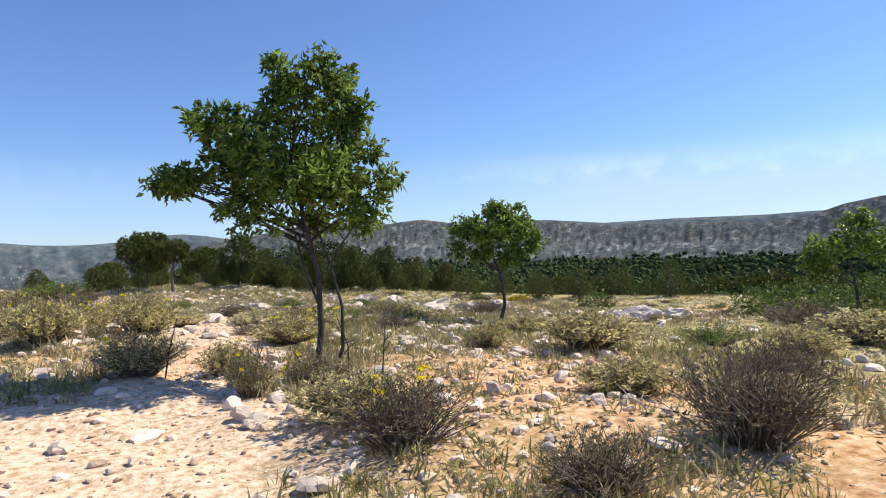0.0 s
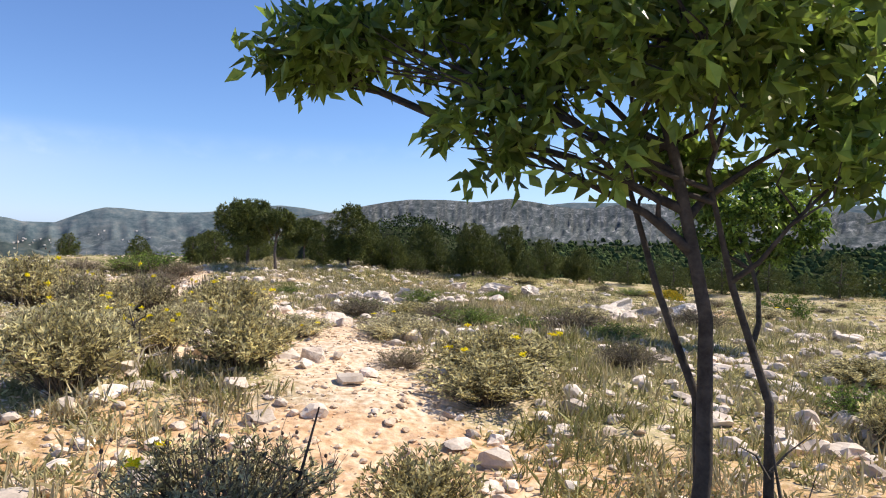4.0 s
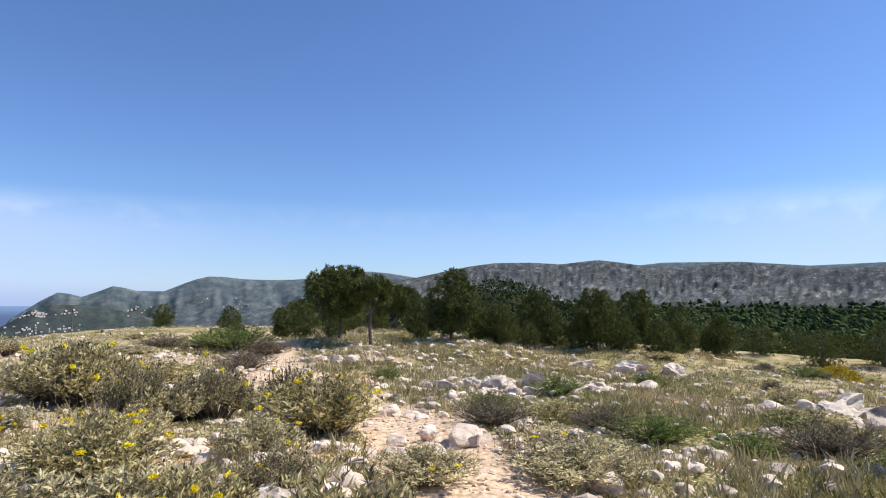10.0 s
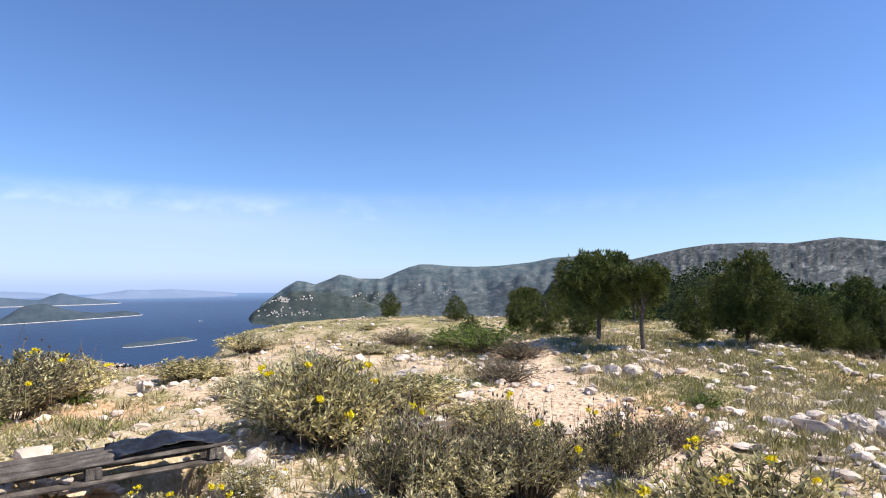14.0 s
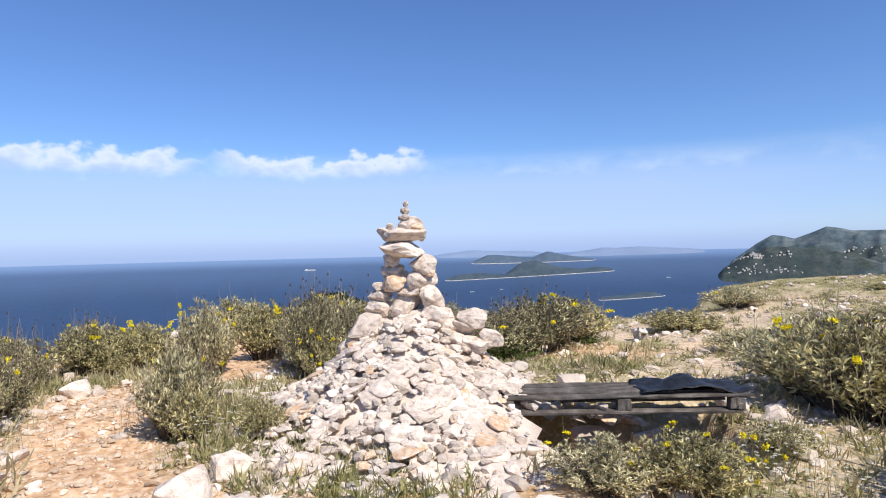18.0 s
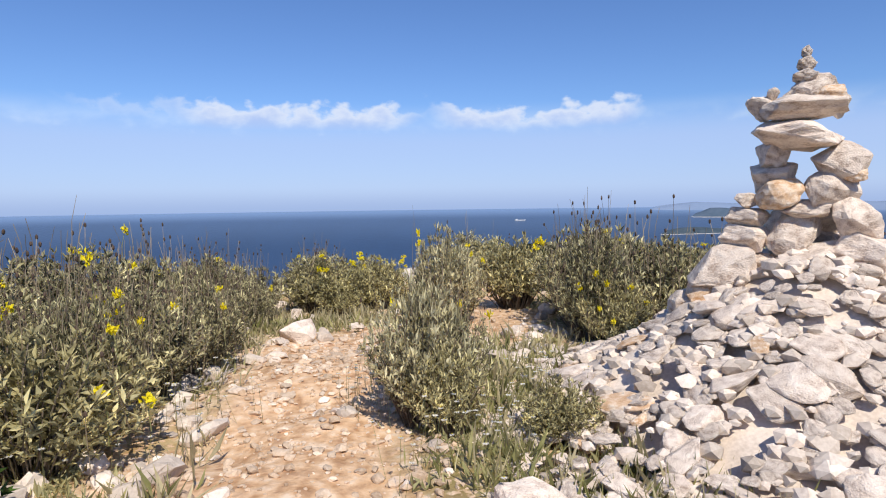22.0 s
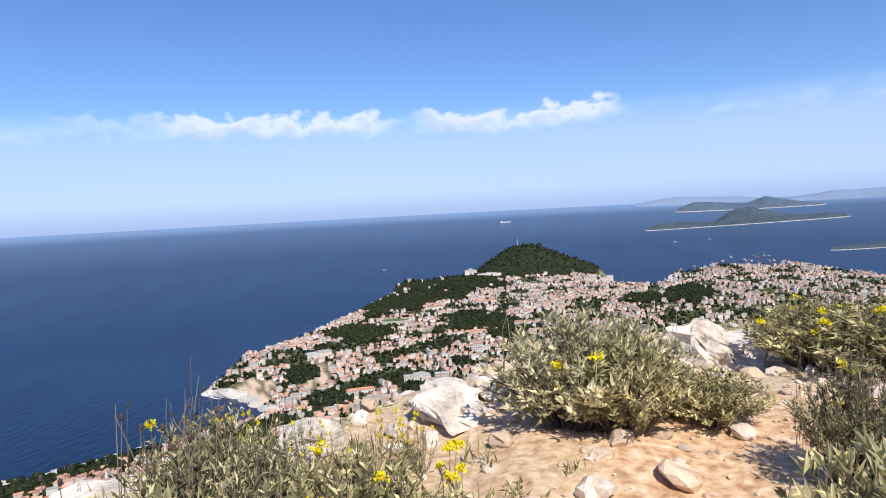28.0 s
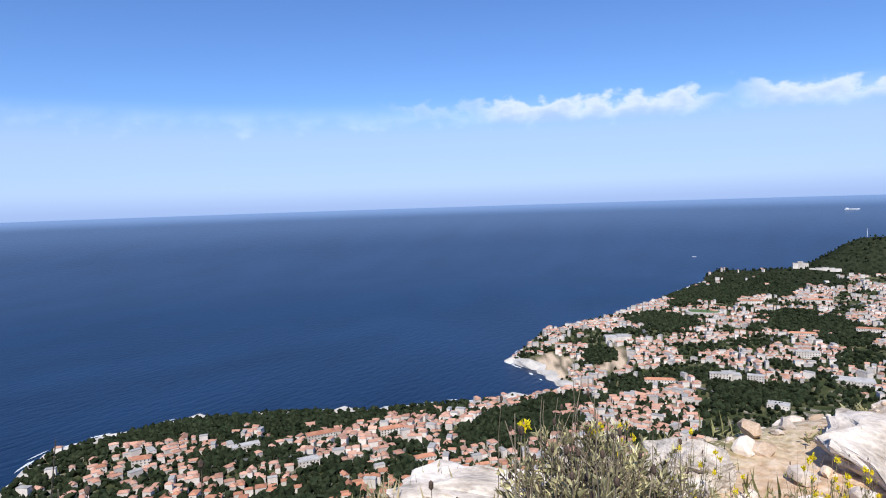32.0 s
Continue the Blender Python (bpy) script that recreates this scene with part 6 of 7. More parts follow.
    for k in range(2600):
        a, rho = r.rand() * 6.2832, 2.5 * r.rand() ** .6
        s = r.uniform(.035, .12)
        if math.cos(a) * rho * 1.05 + cx > -12.05 and math.sin(a) * rho * .92 + cy > 11.35:
            continue
        v = shapes[k % 8] * (s * r.uniform(.8, 1.3), s, s * .7)
        t = r.rand() * 6.28
        v = np.stack([v[:, 0] * math.cos(t) - v[:, 1] * math.sin(t), v[:, 0] * math.sin(t) + v[:, 1] * math.cos(t), v[:, 2]], -1)
        faces += [[i + len(verts) for i in f] for f in ICO1[1]]
        verts += (v + (math.cos(a) * rho * 1.05, math.sin(a) * rho * .92, profile(rho) - .03)).tolist()
    part("chip_fill", mesh_from("chip_fill", verts, faces, [GRAVEL]), None, ob, "small broken stone chips")["kind"] = "stuff"


cairn()
# blocks that line the pit beside the heap
for x, y, z, w, l, h, tz in [(-11.45, 10.75, .25, .42, .36, .34, 20), (-11.2, 11.15, .18, .4, .3, .36, 60), (-11.6, 11.2, .28, .34, .4, .3, 10), (-11.15, 10.5, .14, .4, .34, .24, 80), (-11.35, 11.35, -.05, .4, .3, .4, 5),
                             (-12.0, 13.65, .3, .4, .4, .3, 70), (-11.55, 13.75, .24, .4, .36, .3, 30), (-11.2, 13.65, .16, .36, .3, .26, 0), (-12.25, 12.2, .0, .4, .5, .4, 10), (-12.05, 12.8, .0, .4, .5, .4, 30)]:
    put_stone("block", STONES[stoner.randint(9)], x, y, z, (w, l, h), tz, 0, "rough pale limestone block at the edge of the pit", "stone", "pit blocks")


def box_mesh(name, lx, ly, lz, material, seed=0, wear=.004):
    """A sawn board with softened, slightly uneven edges, lying along x."""
    r = rng(seed)
    b = bmesh.new()
    bmesh.ops.create_cube(b, size=1.0)
    bmesh.ops.scale(b, vec=(lx, ly, lz), verts=b.verts)
    bmesh.ops.subdivide_edges(b, edges=[e for e in b.edges if abs((e.verts[0].co - e.verts[1].co).x) > lx * .5], cuts=7)
    for v in b.verts:
        v.co += Vector(r.randn(3) * wear)
    bmesh.ops.bevel(b, geom=b.edges[:] + b.verts[:], offset=.006, segments=1, affect="EDGES")
    me = bpy.data.meshes.new(name)
    b.to_mesh(me)
    b.free()
    me.materials.append(material)
    return me


# ---- the pallet over the pit ----
pallet = thing("pallet", pose(-11.74, 12.28, .44, 0, -.6, 72), "weathered grey wooden pallet laid over a stone-lined pit", "pallet")
for k, (off, up, long, wide_, tilt) in enumerate([(0, 0, 2.16, .105, 3), (.02, .128, 2.24, .12, -2), (.19, .132, 2.2, .10, 1), (.45, 0, 2.1, .1, 0), (.32, .130, 2.18, .11, -1), (.47, .131, 2.22, .12, 2)]):
    b = part("board", box_mesh("board", long, wide_, .028, OLDWOOD, 910 + k), None, pallet)
    b.matrix_basis = pose((0, .03, -.02, .01, .02, 0)[k], off, up, tilt, 0, (.4, -.5, .3, 0, .5, 0)[k])
for k, (x, y) in enumerate([(-1.0, 0), (.04, .01), (1.0, 0), (-1.0, .45), (.04, .45), (1.0, .45)]):
    b = part("block", box_mesh("block", .13, .10, .098, OLDWOOD, 920 + k), None, pallet)
    b.matrix_basis = pose(x, y, .064, 0, 0, (2, -3, 1, 0, 2, -2)[k])


def sheet():
    r = rng(930)
    n, m = 22, 14
    verts, faces = [], []
    for i in range(n):
        for j in range(m):
            x, y = (i / (n - 1) - .5) * .95, (j / (m - 1) - .5) * .55
            z = .05 + .09 * math.exp(-((x + .05) / .16) ** 2 - (y / .3) ** 2) + .05 * noise.noise((x * 5, y * 5, 3.1)) + .02 * noise.noise((x * 14, y * 14, 1.0))
            verts.append((x + .04 * noise.noise((y * 4, 0, 9)), y + .05 * noise.noise((x * 4, 2, 9)), z))
    for i in range(n - 1):
        for j in range(m - 1):
            a = i * m + j
            faces.append((a, a + 1, a + m + 1, a + m))
    me = mesh_from("plastic_sheet", verts, faces, [TARP], True)
    ob = new("plastic_sheet", me)
    ob.matrix_basis = pose(-11.78, 13.0, .555, 0, 0, 74)
    s = ob.modifiers.new("thickness", "SOLIDIFY")
    s.thickness = .006
    tagged(ob, "crumpled black plastic sheet lying across the pallet boards", "plastic sheet")


sheet()
put_stone("stone", STONES[2], -12.0, 11.55, .485, (.16, .11, .09), 30, 0, "small pale stone resting on the pallet's lower board", "stone", "loose stones")
put_stone("stone", STONES[4], -11.80, 12.15, .48, (.12, .09, .07), 10, 0, "small pale stone resting on the pallet's lower board", "stone", "loose stones")

# ---- the town below ----
def house_data(w, d, h, roof, kind):
    """Walls and roof of one house, foot at the origin."""
    x, y = w / 2, d / 2
    wv = [(-x, -y, -6), (x, -y, -6), (x, y, -6), (-x, y, -6), (-x, -y, h), (x, -y, h), (x, y, h), (-x, y, h)]
    wf = [(0, 1, 5, 4), (1, 2, 6, 5), (2, 3, 7, 6), (3, 0, 4, 7), (4, 5, 6, 7)]
    e = .5
    if kind == "flat":
        rv = [(-x - .2, -y - .2, h), (x + .2, -y - .2, h), (x + .2, y + .2, h), (-x - .2, y + .2, h), (-x - .2, -y - .2, h + .7), (x + .2, -y - .2, h + .7), (x + .2, y + .2, h + .7), (-x - .2, y + .2, h + .7)]
        rf = [(0, 1, 5, 4), (1, 2, 6, 5), (2, 3, 7, 6), (3, 0, 4, 7), (4, 5, 6, 7)]
    else:
        k = 0 if kind == "gable" else min(y, x * .9)
        rv = [(-x - e, -y - e, h), (x + e, -y - e, h), (x + e, y + e, h), (-x - e, y + e, h), (-x + k - e, 0, h + roof), (x - k + e, 0, h + roof)]
        rf = [(0, 1, 5, 4), (1, 2, 5), (2, 3, 4, 5), (3, 0, 4), (3, 2, 1, 0)]
    return wv, wf, rv, rf


LARGE = [(133.3, 1004, 30), (148.3, 1007, 22), (139.9, 973, 27), (126.8, 991, 27), (134.5, 894, 24), (102.4, 1299, 34), (97.6, 1311, 24), (94.8, 1334, 22), (88, 1406, 42), (91.1, 1600, 30), (93.1, 1193, 26), (123.7, 876, 24), (91.5, 1807, 36), (87, 1908, 34), (90.4, 2353, 42), (95.2, 2288, 38)]


def town_spots(seed):
    """Spots for houses, street by street along the shore, thick in the quarters and bare in the woods."""
    r = rng(seed)
    spots = []
    for turns, radii, step, share in (((99, 158), (700, 1330), 16, .66), ((76, 117), (1330, 3250), 18, .72), ((58, 75), (2300, 3900), 22, .75), ((52, 76), (1200, 2300), 24, .45)):
        q = radii[0]
        while q < radii[1]:
            t_ = turns[0] + r.rand()
            while t_ < turns[1]:
                spots.append((t_ + r.randn() * 4 / q * 57.3, q + r.randn() * 4, share, r.rand()))
                t_ += step / q * 57.3
            q += step * 1.05
    s = np.array(spots)
    at = polar(s[:, 0], s[:, 1])
    d, _ = line_distance(at[:, 0], at[:, 1], COAST, True)
    z = height(at[:, 0], at[:, 1])
    thick = .42 + .55 * waves(at[:, 0], at[:, 1], 330, 71) + .35 * waves(at[:, 0], at[:, 1], 120, 72)
    ok = inside(at[:, 0], at[:, 1], COAST) & (d > 14) & (z < SEA_Z + 58) & (s[:, 3] < s[:, 2] * 1.45 * smooth(.30, .48, thick + .22 * (s[:, 1] < 1290)))
    ok &= ~(in_patch(at[:, 0], at[:, 1], GREENS) & (s[:, 3] > .03)) & ~in_patch(at[:, 0], at[:, 1], BARES)
    for turn_, far_, half in LARGE:
        px, py = polar(turn_, far_)
        ok &= np.hypot(at[:, 0] - px, at[:, 1] - py) > half
    # woods on the hill, the cape and the near shore
    ok &= ~((np.abs(s[:, 0] - 87) < 6.5) & (np.abs(s[:, 1] - 3430) < 330) & (z > SEA_Z + 38))
    ok &= ~((s[:, 0] > 88.5) & (s[:, 0] < 101) & (s[:, 1] > 2740) & (s[:, 3] > .05))
    ok &= ~((s[:, 0] > 119) & (d < 70 + 50 * waves(at[:, 0], at[:, 1], 160, 73)) & (s[:, 1] < 1300))
    ok &= ~((s[:, 0] > 150) & (s[:, 3] > .4))
    return at[ok], z[ok], s[ok]


def town():
    r = rng(1000)
    at, z, s = town_spots(1001)
    order = np.argsort(s[:, 1])
    shapes = []
    for k in range(10):
        w, d, h = r.uniform(9, 14), r.uniform(7.5, 11), r.choice([6.0, 7.0, 9.0, 10.5])
        kind = ("hip", "hip", "gable", "hip", "gable", "flat", "hip", "gable", "hip", "flat")[k]
        if kind == "flat":
            w, h = r.uniform(16, 26), r.choice([8.0, 12.0, 15.0])
        shapes.append((house_data(w, d, h, r.uniform(2.2, 3.2), kind), kind))
    meshes = [(mesh_from("wall", a, b, [PLASTER]), mesh_from("roof", c, d_, [FLATROOF if kind == "flat" else ROOFTILE])) for (a, b, c, d_), kind in shapes]
    wallv, wallf, roofv, rooff, flatv, flatf = [], [], [], [], [], []

    def add(vs, fs, pts, fcs):
        n = len(vs)
        vs.extend(pts)
        fs.extend([[i + n for i in f] for f in fcs])

    for count, k in enumerate(order):
        x, y = at[k]
        turn_ = s[k, 0] + (waves(np.array(x), np.array(y), 300, 74) * 40) + r.choice([0, 90]) + r.randn() * 5
        pick = r.randint(10) if s[k, 1] > 1300 else r.choice([0, 1, 2, 3, 4, 6, 7, 8, 0, 1, 5])
        grow = r.uniform(.75, 1.2)
        m = pose(x, y, z[k], 0, 0, turn_) @ Matrix.Diagonal((grow, grow, r.uniform(.8, 1.25), 1))
        (wv, wf, rv, rf), kind = shapes[pick]
        if count < 290:
            ob = thing("house", m, "flat-roofed pale block of flats in the town below" if kind == "flat" else "pale plastered house with an orange tiled roof in the town below", "house", "houses of the near town")
            new("wall", meshes[pick][0]).parent = ob
            new("roof", meshes[pick][1]).parent = ob
            continue
        add(wallv, wallf, [tuple(m @ Vector(v)) for v in wv], wf)
        if kind == "flat":
            add(flatv, flatf, [tuple(m @ Vector(v)) for v in rv], rf)
        else:
            add(roofv, rooff, [tuple(m @ Vector(v)) for v in rv], rf)
    ob = thing("far_town", Matrix(), "crowded pale houses with orange roofs spread over the far peninsula", "town", kind="stuff")
    part("far_walls", mesh_from("far_walls", wallv, wallf, [TOWNWALL]), None, ob)["kind"] = "stuff"
    part("far_roofs", mesh_from("far_roofs", roofv, rooff, [TOWNROOF]), None, ob, "orange tiled roofs")["kind"] = "stuff"
    part("flat_roofs", mesh_from("flat_roofs", flatv, flatf, [FLATROOF]), None, ob, "pale flat roofs")["kind"] = "stuff"
    # trees between the houses
    green = rng(1010)
    n = 56000
    t_ = green.uniform(52, 158, n)
    q = np.exp(green.uniform(math.log(650), math.log(3900), n))
    p = polar(t_, q)
    d, _ = line_distance(p[:, 0], p[:, 1], COAST, True)
    zz = height(p[:, 0], p[:, 1])
    thick = .42 + .55 * waves(p[:, 0], p[:, 1], 330, 71) + .35 * waves(p[:, 0], p[:, 1], 120, 72)
    ok = inside(p[:, 0], p[:, 1], COAST) & (d > 8) & ((thick < .42) | (green.rand(n) < .42) | (zz > SEA_Z + 45) | ((t_ > 88.5) & (t_ < 101) & (q > 2740)) | ((t_ > 119) & (d < 110)))
    ok &= ~in_patch(p[:, 0], p[:, 1], BARES)
    p, zz = p[ok], zz[ok]
    for turn_, far_, across, along in GREENS:
        m = int(across * along * 3.1 / 42)
        extra = polar(turn_ + green.uniform(-1, 1, m) * across / far_ * 57.3, far_ + green.uniform(-1, 1, m) * along)
        fits = in_patch(extra[:, 0], extra[:, 1], [(turn_, far_, across, along)]) & inside(extra[:, 0], extra[:, 1], COAST)
        p, zz = np.concatenate([p, extra[fits]]), np.concatenate([zz, height(extra[fits][:, 0], extra[fits][:, 1])])
    n = len(p)
    size = green.uniform(2.6, 6.0, n)
    v = np.stack([ICO1[0] * (1 + .25 * rng(k).randn(len(ICO1[0]), 1)) for k in range(8)])
    verts = np.c_[p, zz + size * .7][:, None, :] + v[np.arange(n) % 8] * size[:, None, None] * np.array([1, 1, 1.05])
    faces = np.arange(n)[:, None, None] * len(ICO1[0]) + np.array(ICO1[1])
    tagged(new("town_trees", mesh_from("town_trees", verts.reshape(-1, 3).tolist(), faces.reshape(-1, 3).tolist(), [WOODS])), "dark green trees between the houses of the town", "trees", kind="stuff")


TOWNWALL = shade("far_plaster", [(.50, .44, .39), (.80, .73, .66)], size=.02, rough=.9, bump=0, fine=.3, vary=.22, islands=True)
TOWNROOF = shade("far_roof_tile", [(.38, .19, .125), (.56, .34, .25)], size=.02, rough=.9, bump=0, fine=.4, vary=.25, islands=True)
town()


def shore():
    """Pale rocks along the waterline and broken foam off them."""
    verts, faces, fv, ff = [], [], [], []
    k = 0
    line = COAST[1:31]
    fine = []
    for a, b in zip(line, line[1:]):
        n = max(2, int(np.hypot(*(b - a)) / 22))
        fine += [a + (b - a) * i / n for i in range(n)]
    fine = np.array(fine)
    fine += np.c_[waves(fine[:, 0], fine[:, 1], 60, 81), waves(fine[:, 0], fine[:, 1], 60, 82)] * 7
    tall = np.clip(7 + 8 * waves(fine[:, 0], fine[:, 1], 140, 83), 2, 18)
    # offset towards the land by its own normal
    d = np.gradient(fine, axis=0)
    nrm = np.stack([-d[:, 1], d[:, 0]], -1)
    nrm /= np.linalg.norm(nrm, axis=1, keepdims=True)
    test = fine + nrm * 25
    flip = np.where(inside(test[:, 0], test[:, 1], COAST), 1, -1)[:, None]
    nrm = nrm * flip
    verts = []
    for i in range(len(fine)):
        for u, zz in ((-9, -3), (-5, tall[i] * .3), (0, tall[i] * .7), (9, tall[i]), (26, tall[i] * .8)):
            w = u + 3 * math.sin(i * 1.7 + u)
            verts.append((*(fine[i] + nrm[i] * w), SEA_Z + zz + (1.2 * math.sin(i * 2.3 + u) if zz > 0 else 0)))
    for i in range(len(fine) - 1):
        for j in range(4):
            a = i * 5 + j
            faces.append((a, a + 1, a + 6, a + 5))
    tagged(new("shore_rock", mesh_from("shore_rock", verts, faces, [FARROCK])), "pale rocky shore and low cliffs along the waterline", "shore", kind="structure")
    r = rng(84)
    ob = thing("foam", Matrix(), "white surf breaking along the rocky shore", "surf", kind="stuff")
    for i in range(len(fine) - 1):
        if r.rand() < .42:
            c = fine[i] - nrm[i] * r.uniform(10, 24)
            t = d[i] / np.linalg.norm(d[i])
            l, w = r.uniform(6, 22), r.uniform(1.2, 4)
            n = len(fv)
            ring = 9
            for j in range(ring):
                a = 6.2832 * j / ring
                e = c + t * math.cos(a) * l * r.uniform(.7, 1.2) + nrm[i] * math.sin(a) * w * r.uniform(.6, 1.3)
                fv.append((*e, SEA_Z + .5))
            ff.append(list(range(n, n + ring)))
    part("surf", mesh_from("surf", fv, ff, [FOAM]), None, ob)


shore()


def mast():
    x, y = polar(87.3, 3450)
    ob = thing("radio_mast", pose(x, y, ground_at(x, y)), "thin radio mast on the wooded hilltop", "mast")
    part("pole", stems_mesh("pole", [[(0, 0, -2), (0, 0, 26)]], [(1.3, .6)], SHIP, 6), None, ob)
    part("aerial", stems_mesh("aerial", [[(0, 0, 24), (0, 0, 38)]], [(.5, .3)], SHIP, 5), None, ob)


mast()


def block_building(turn_, r, w, d, h, label, parts=3):
    x, y = polar(turn_, r)
    ob = thing("building", pose(x, y, ground_at(x, y), 0, 0, turn_ + 8), label, "building")
    for k in range(parts):
        off = (k - (parts - 1) / 2) * w / parts
        hh = h * (1 - .22 * abs(k - parts // 2))
        wv, wf, rv, rf = house_data(w / parts + 1, d, hh, 2, "flat")
        a = part("wall", mesh_from("wall", wv, wf, [PLASTER]), None, ob)
        b = part("roof", mesh_from("roof", rv, rf, [FLATROOF]), None, ob)
        a.location = b.location = (off, 0, 0)


block_building(91.7, 3180, 60, 20, 30, "large white hotel building at the foot of the wooded hill")
block_building(90.0, 3150, 120, 16, 12, "long white terraced building below the wooded hill", 5)
block_building(79.5, 3050, 60, 18, 34, "pale apartment tower on the far side of the town", 2)
block_building(81.0, 2950, 50, 18, 30, "pale apartment tower on the far side of the town", 2)
block_building(106.0, 1640, 60, 34, 12, "long pale hall near the point of the town", 2)
block_building(97.0, 1330, 50, 22, 14, "long pale flat-roofed hall in the town below", 3)


def long_building(turn_, r, w, d, h, kind, label, rows=2, skew=0):
    """A long building of the town with rows of dark windows in the walls that face the hill."""
    x, y = polar(turn_, r)
    ob = thing("building", pose(x, y, ground_at(x, y), 0, 0, turn_ + skew), label, "building", "large buildings of the town")
    wv, wf, rv, rf = house_data(w, d, h, 3.4, kind)
    wall = part("wall", mesh_from("wall", wv, wf, [PLASTER]), None, ob)
    part("roof", mesh_from("roof", rv, rf, [FLATROOF if kind == "flat" else ROOFTILE]), None, ob)
    n = int(w / 5)
    for i in range(n):
        for j in range(rows):
            p = part("window", WINDOW, None, wall)
            p.location = ((i + .5) * w / n - w / 2, -d / 2 - .02, h * (j + .55) / rows)


WINDOW = mesh_from("window", [(-.9, 0, -1), (.9, 0, -1), (.9, 0, 1), (-.9, 0, 1), (-.9, .3, -1), (.9, .3, -1), (.9, .3, 1), (-.9, .3, 1)], [(0, 1, 2, 3), (1, 5, 6, 2), (4, 0, 3, 7), (3, 2, 6, 7), (0, 4, 5, 1)], [GLASSDARK])
for row in [(133.3, 1004, 46, 18, 13, "hip", "long cream building with an orange hipped roof above the shore", 3, 12), (148.3, 1007, 26, 18, 12, "hip", "large cream house with an orange hipped roof near the cliff", 3, -8),
            (139.9, 973, 40, 14, 10, "flat", "white flat-roofed building with rows of windows among trees", 2, 10), (126.8, 991, 40, 16, 11, "hip", "long cream building with an orange hipped roof above the shore", 3, 16),
            (134.5, 894, 30, 16, 9, "flat", "pale flat-roofed hall on the slope of the town", 2, 10), (151.3, 1034, 14, 12, 10, "hip", "cream house with an orange hipped roof near the cliff", 2, 0),
            (102.4, 1299, 58, 14, 10, "hip", "long low building with an orange hipped roof in the town", 2, 6), (97.6, 1311, 34, 14, 16, "flat", "pale block of flats with rows of windows", 4, 4),
            (94.8, 1334, 30, 14, 17, "flat", "pale block of flats with rows of windows", 4, 0), (88.0, 1406, 70, 34, 11, "flat", "wide grey flat-roofed hall in the town", 2, 5), (91.1, 1600, 48, 14, 15, "flat", "pale block of flats with rows of windows", 3, 8),
            (93.1, 1193, 34, 20, 8, "flat", "low pale flat-roofed building among trees", 1, -6), (123.7, 876, 30, 14, 9, "hip", "cream house with a long orange hipped roof", 2, 20), (91.5, 1807, 66, 13, 12, "hip", "long cream terrace with an orange roof", 2, 12),
            (87.0, 1908, 60, 13, 14, "hip", "long cream terrace with an orange roof", 2, 6), (90.4, 2353, 80, 14, 14, "hip", "long cream terrace with an orange roof", 2, 14), (95.2, 2288, 70, 13, 13, "hip", "long cream terrace with an orange roof", 2, 10)]:
    long_building(*row)


def field(turn_, r, w, d):
    x, y = polar(turn_, r)
    ob = thing("playing_field", pose(x, y, ground_at(x, y) + 6, 0, 0, turn_), "green playing field ringed by a pale track in the town", "sports field")
    for name, k, z, m in (("track", 1.0, 0, FARROCK), ("turf", .8, .4, TURF)):
        n = 32
        vs = [(math.copysign(abs(math.cos(6.2832 * i / n)) ** .6, math.cos(6.2832 * i / n)) * w / 2 * k, math.copysign(abs(math.sin(6.2832 * i / n)) ** .6, math.sin(6.2832 * i / n)) * d / 2 * k, z) for i in range(n)]
        low = [(a, b, z - 8) for a, b, _ in vs]
        part(name, mesh_from(name, vs + low, [list(range(n))] + [(i, (i + 1) % n, n + (i + 1) % n, n + i) for i in range(n)], [m]), None, ob)


TURF = shade("playing_turf", [(.07, .12, .04), (.13, .18, .07)], size=.05, rough=.9, bump=0, fine=1)
field(98.8, 2080, 110, 70)


def streets():
    ob = thing("streets", Matrix(), "grey asphalt streets winding through the town", "street", kind="structure")
    for k, line in enumerate(([(112, 1120), (108, 1180), (104, 1260), (101, 1300), (98, 1260), (95, 1330)], [(107, 1240), (105, 1500), (103, 1800), (99, 2100)], [(96, 1400), (93, 1800), (89, 2300), (85, 2700)], [(150, 960), (138, 930), (125, 930), (116, 980), (112, 1120)])):
        pts = polar(*np.array(line, float).T)
        fine = np.concatenate([pts[i] + (pts[i + 1] - pts[i]) * np.linspace(0, 1, 30)[:, None] for i in range(len(pts) - 1)])
        fine += np.c_[waves(fine[:, 0], fine[:, 1], 240, 91 + k), waves(fine[:, 0], fine[:, 1], 240, 95 + k)] * 12
        d = np.gradient(fine, axis=0)
        n = np.stack([-d[:, 1], d[:, 0]], -1)
        n /= np.linalg.norm(n, axis=1, keepdims=True) + 1e-9
        z = height(fine[:, 0], fine[:, 1]) + 1.6
        vs = [(*(p + m * w), zz) for p, m, zz in zip(fine, n, z) for w in (-5, 5)]
        part("roadway", mesh_from("roadway", vs, [(2 * i, 2 * i + 1, 2 * i + 3, 2 * i + 2) for i in range(len(fine) - 1)], [ASPHALT]), None, ob)


streets()


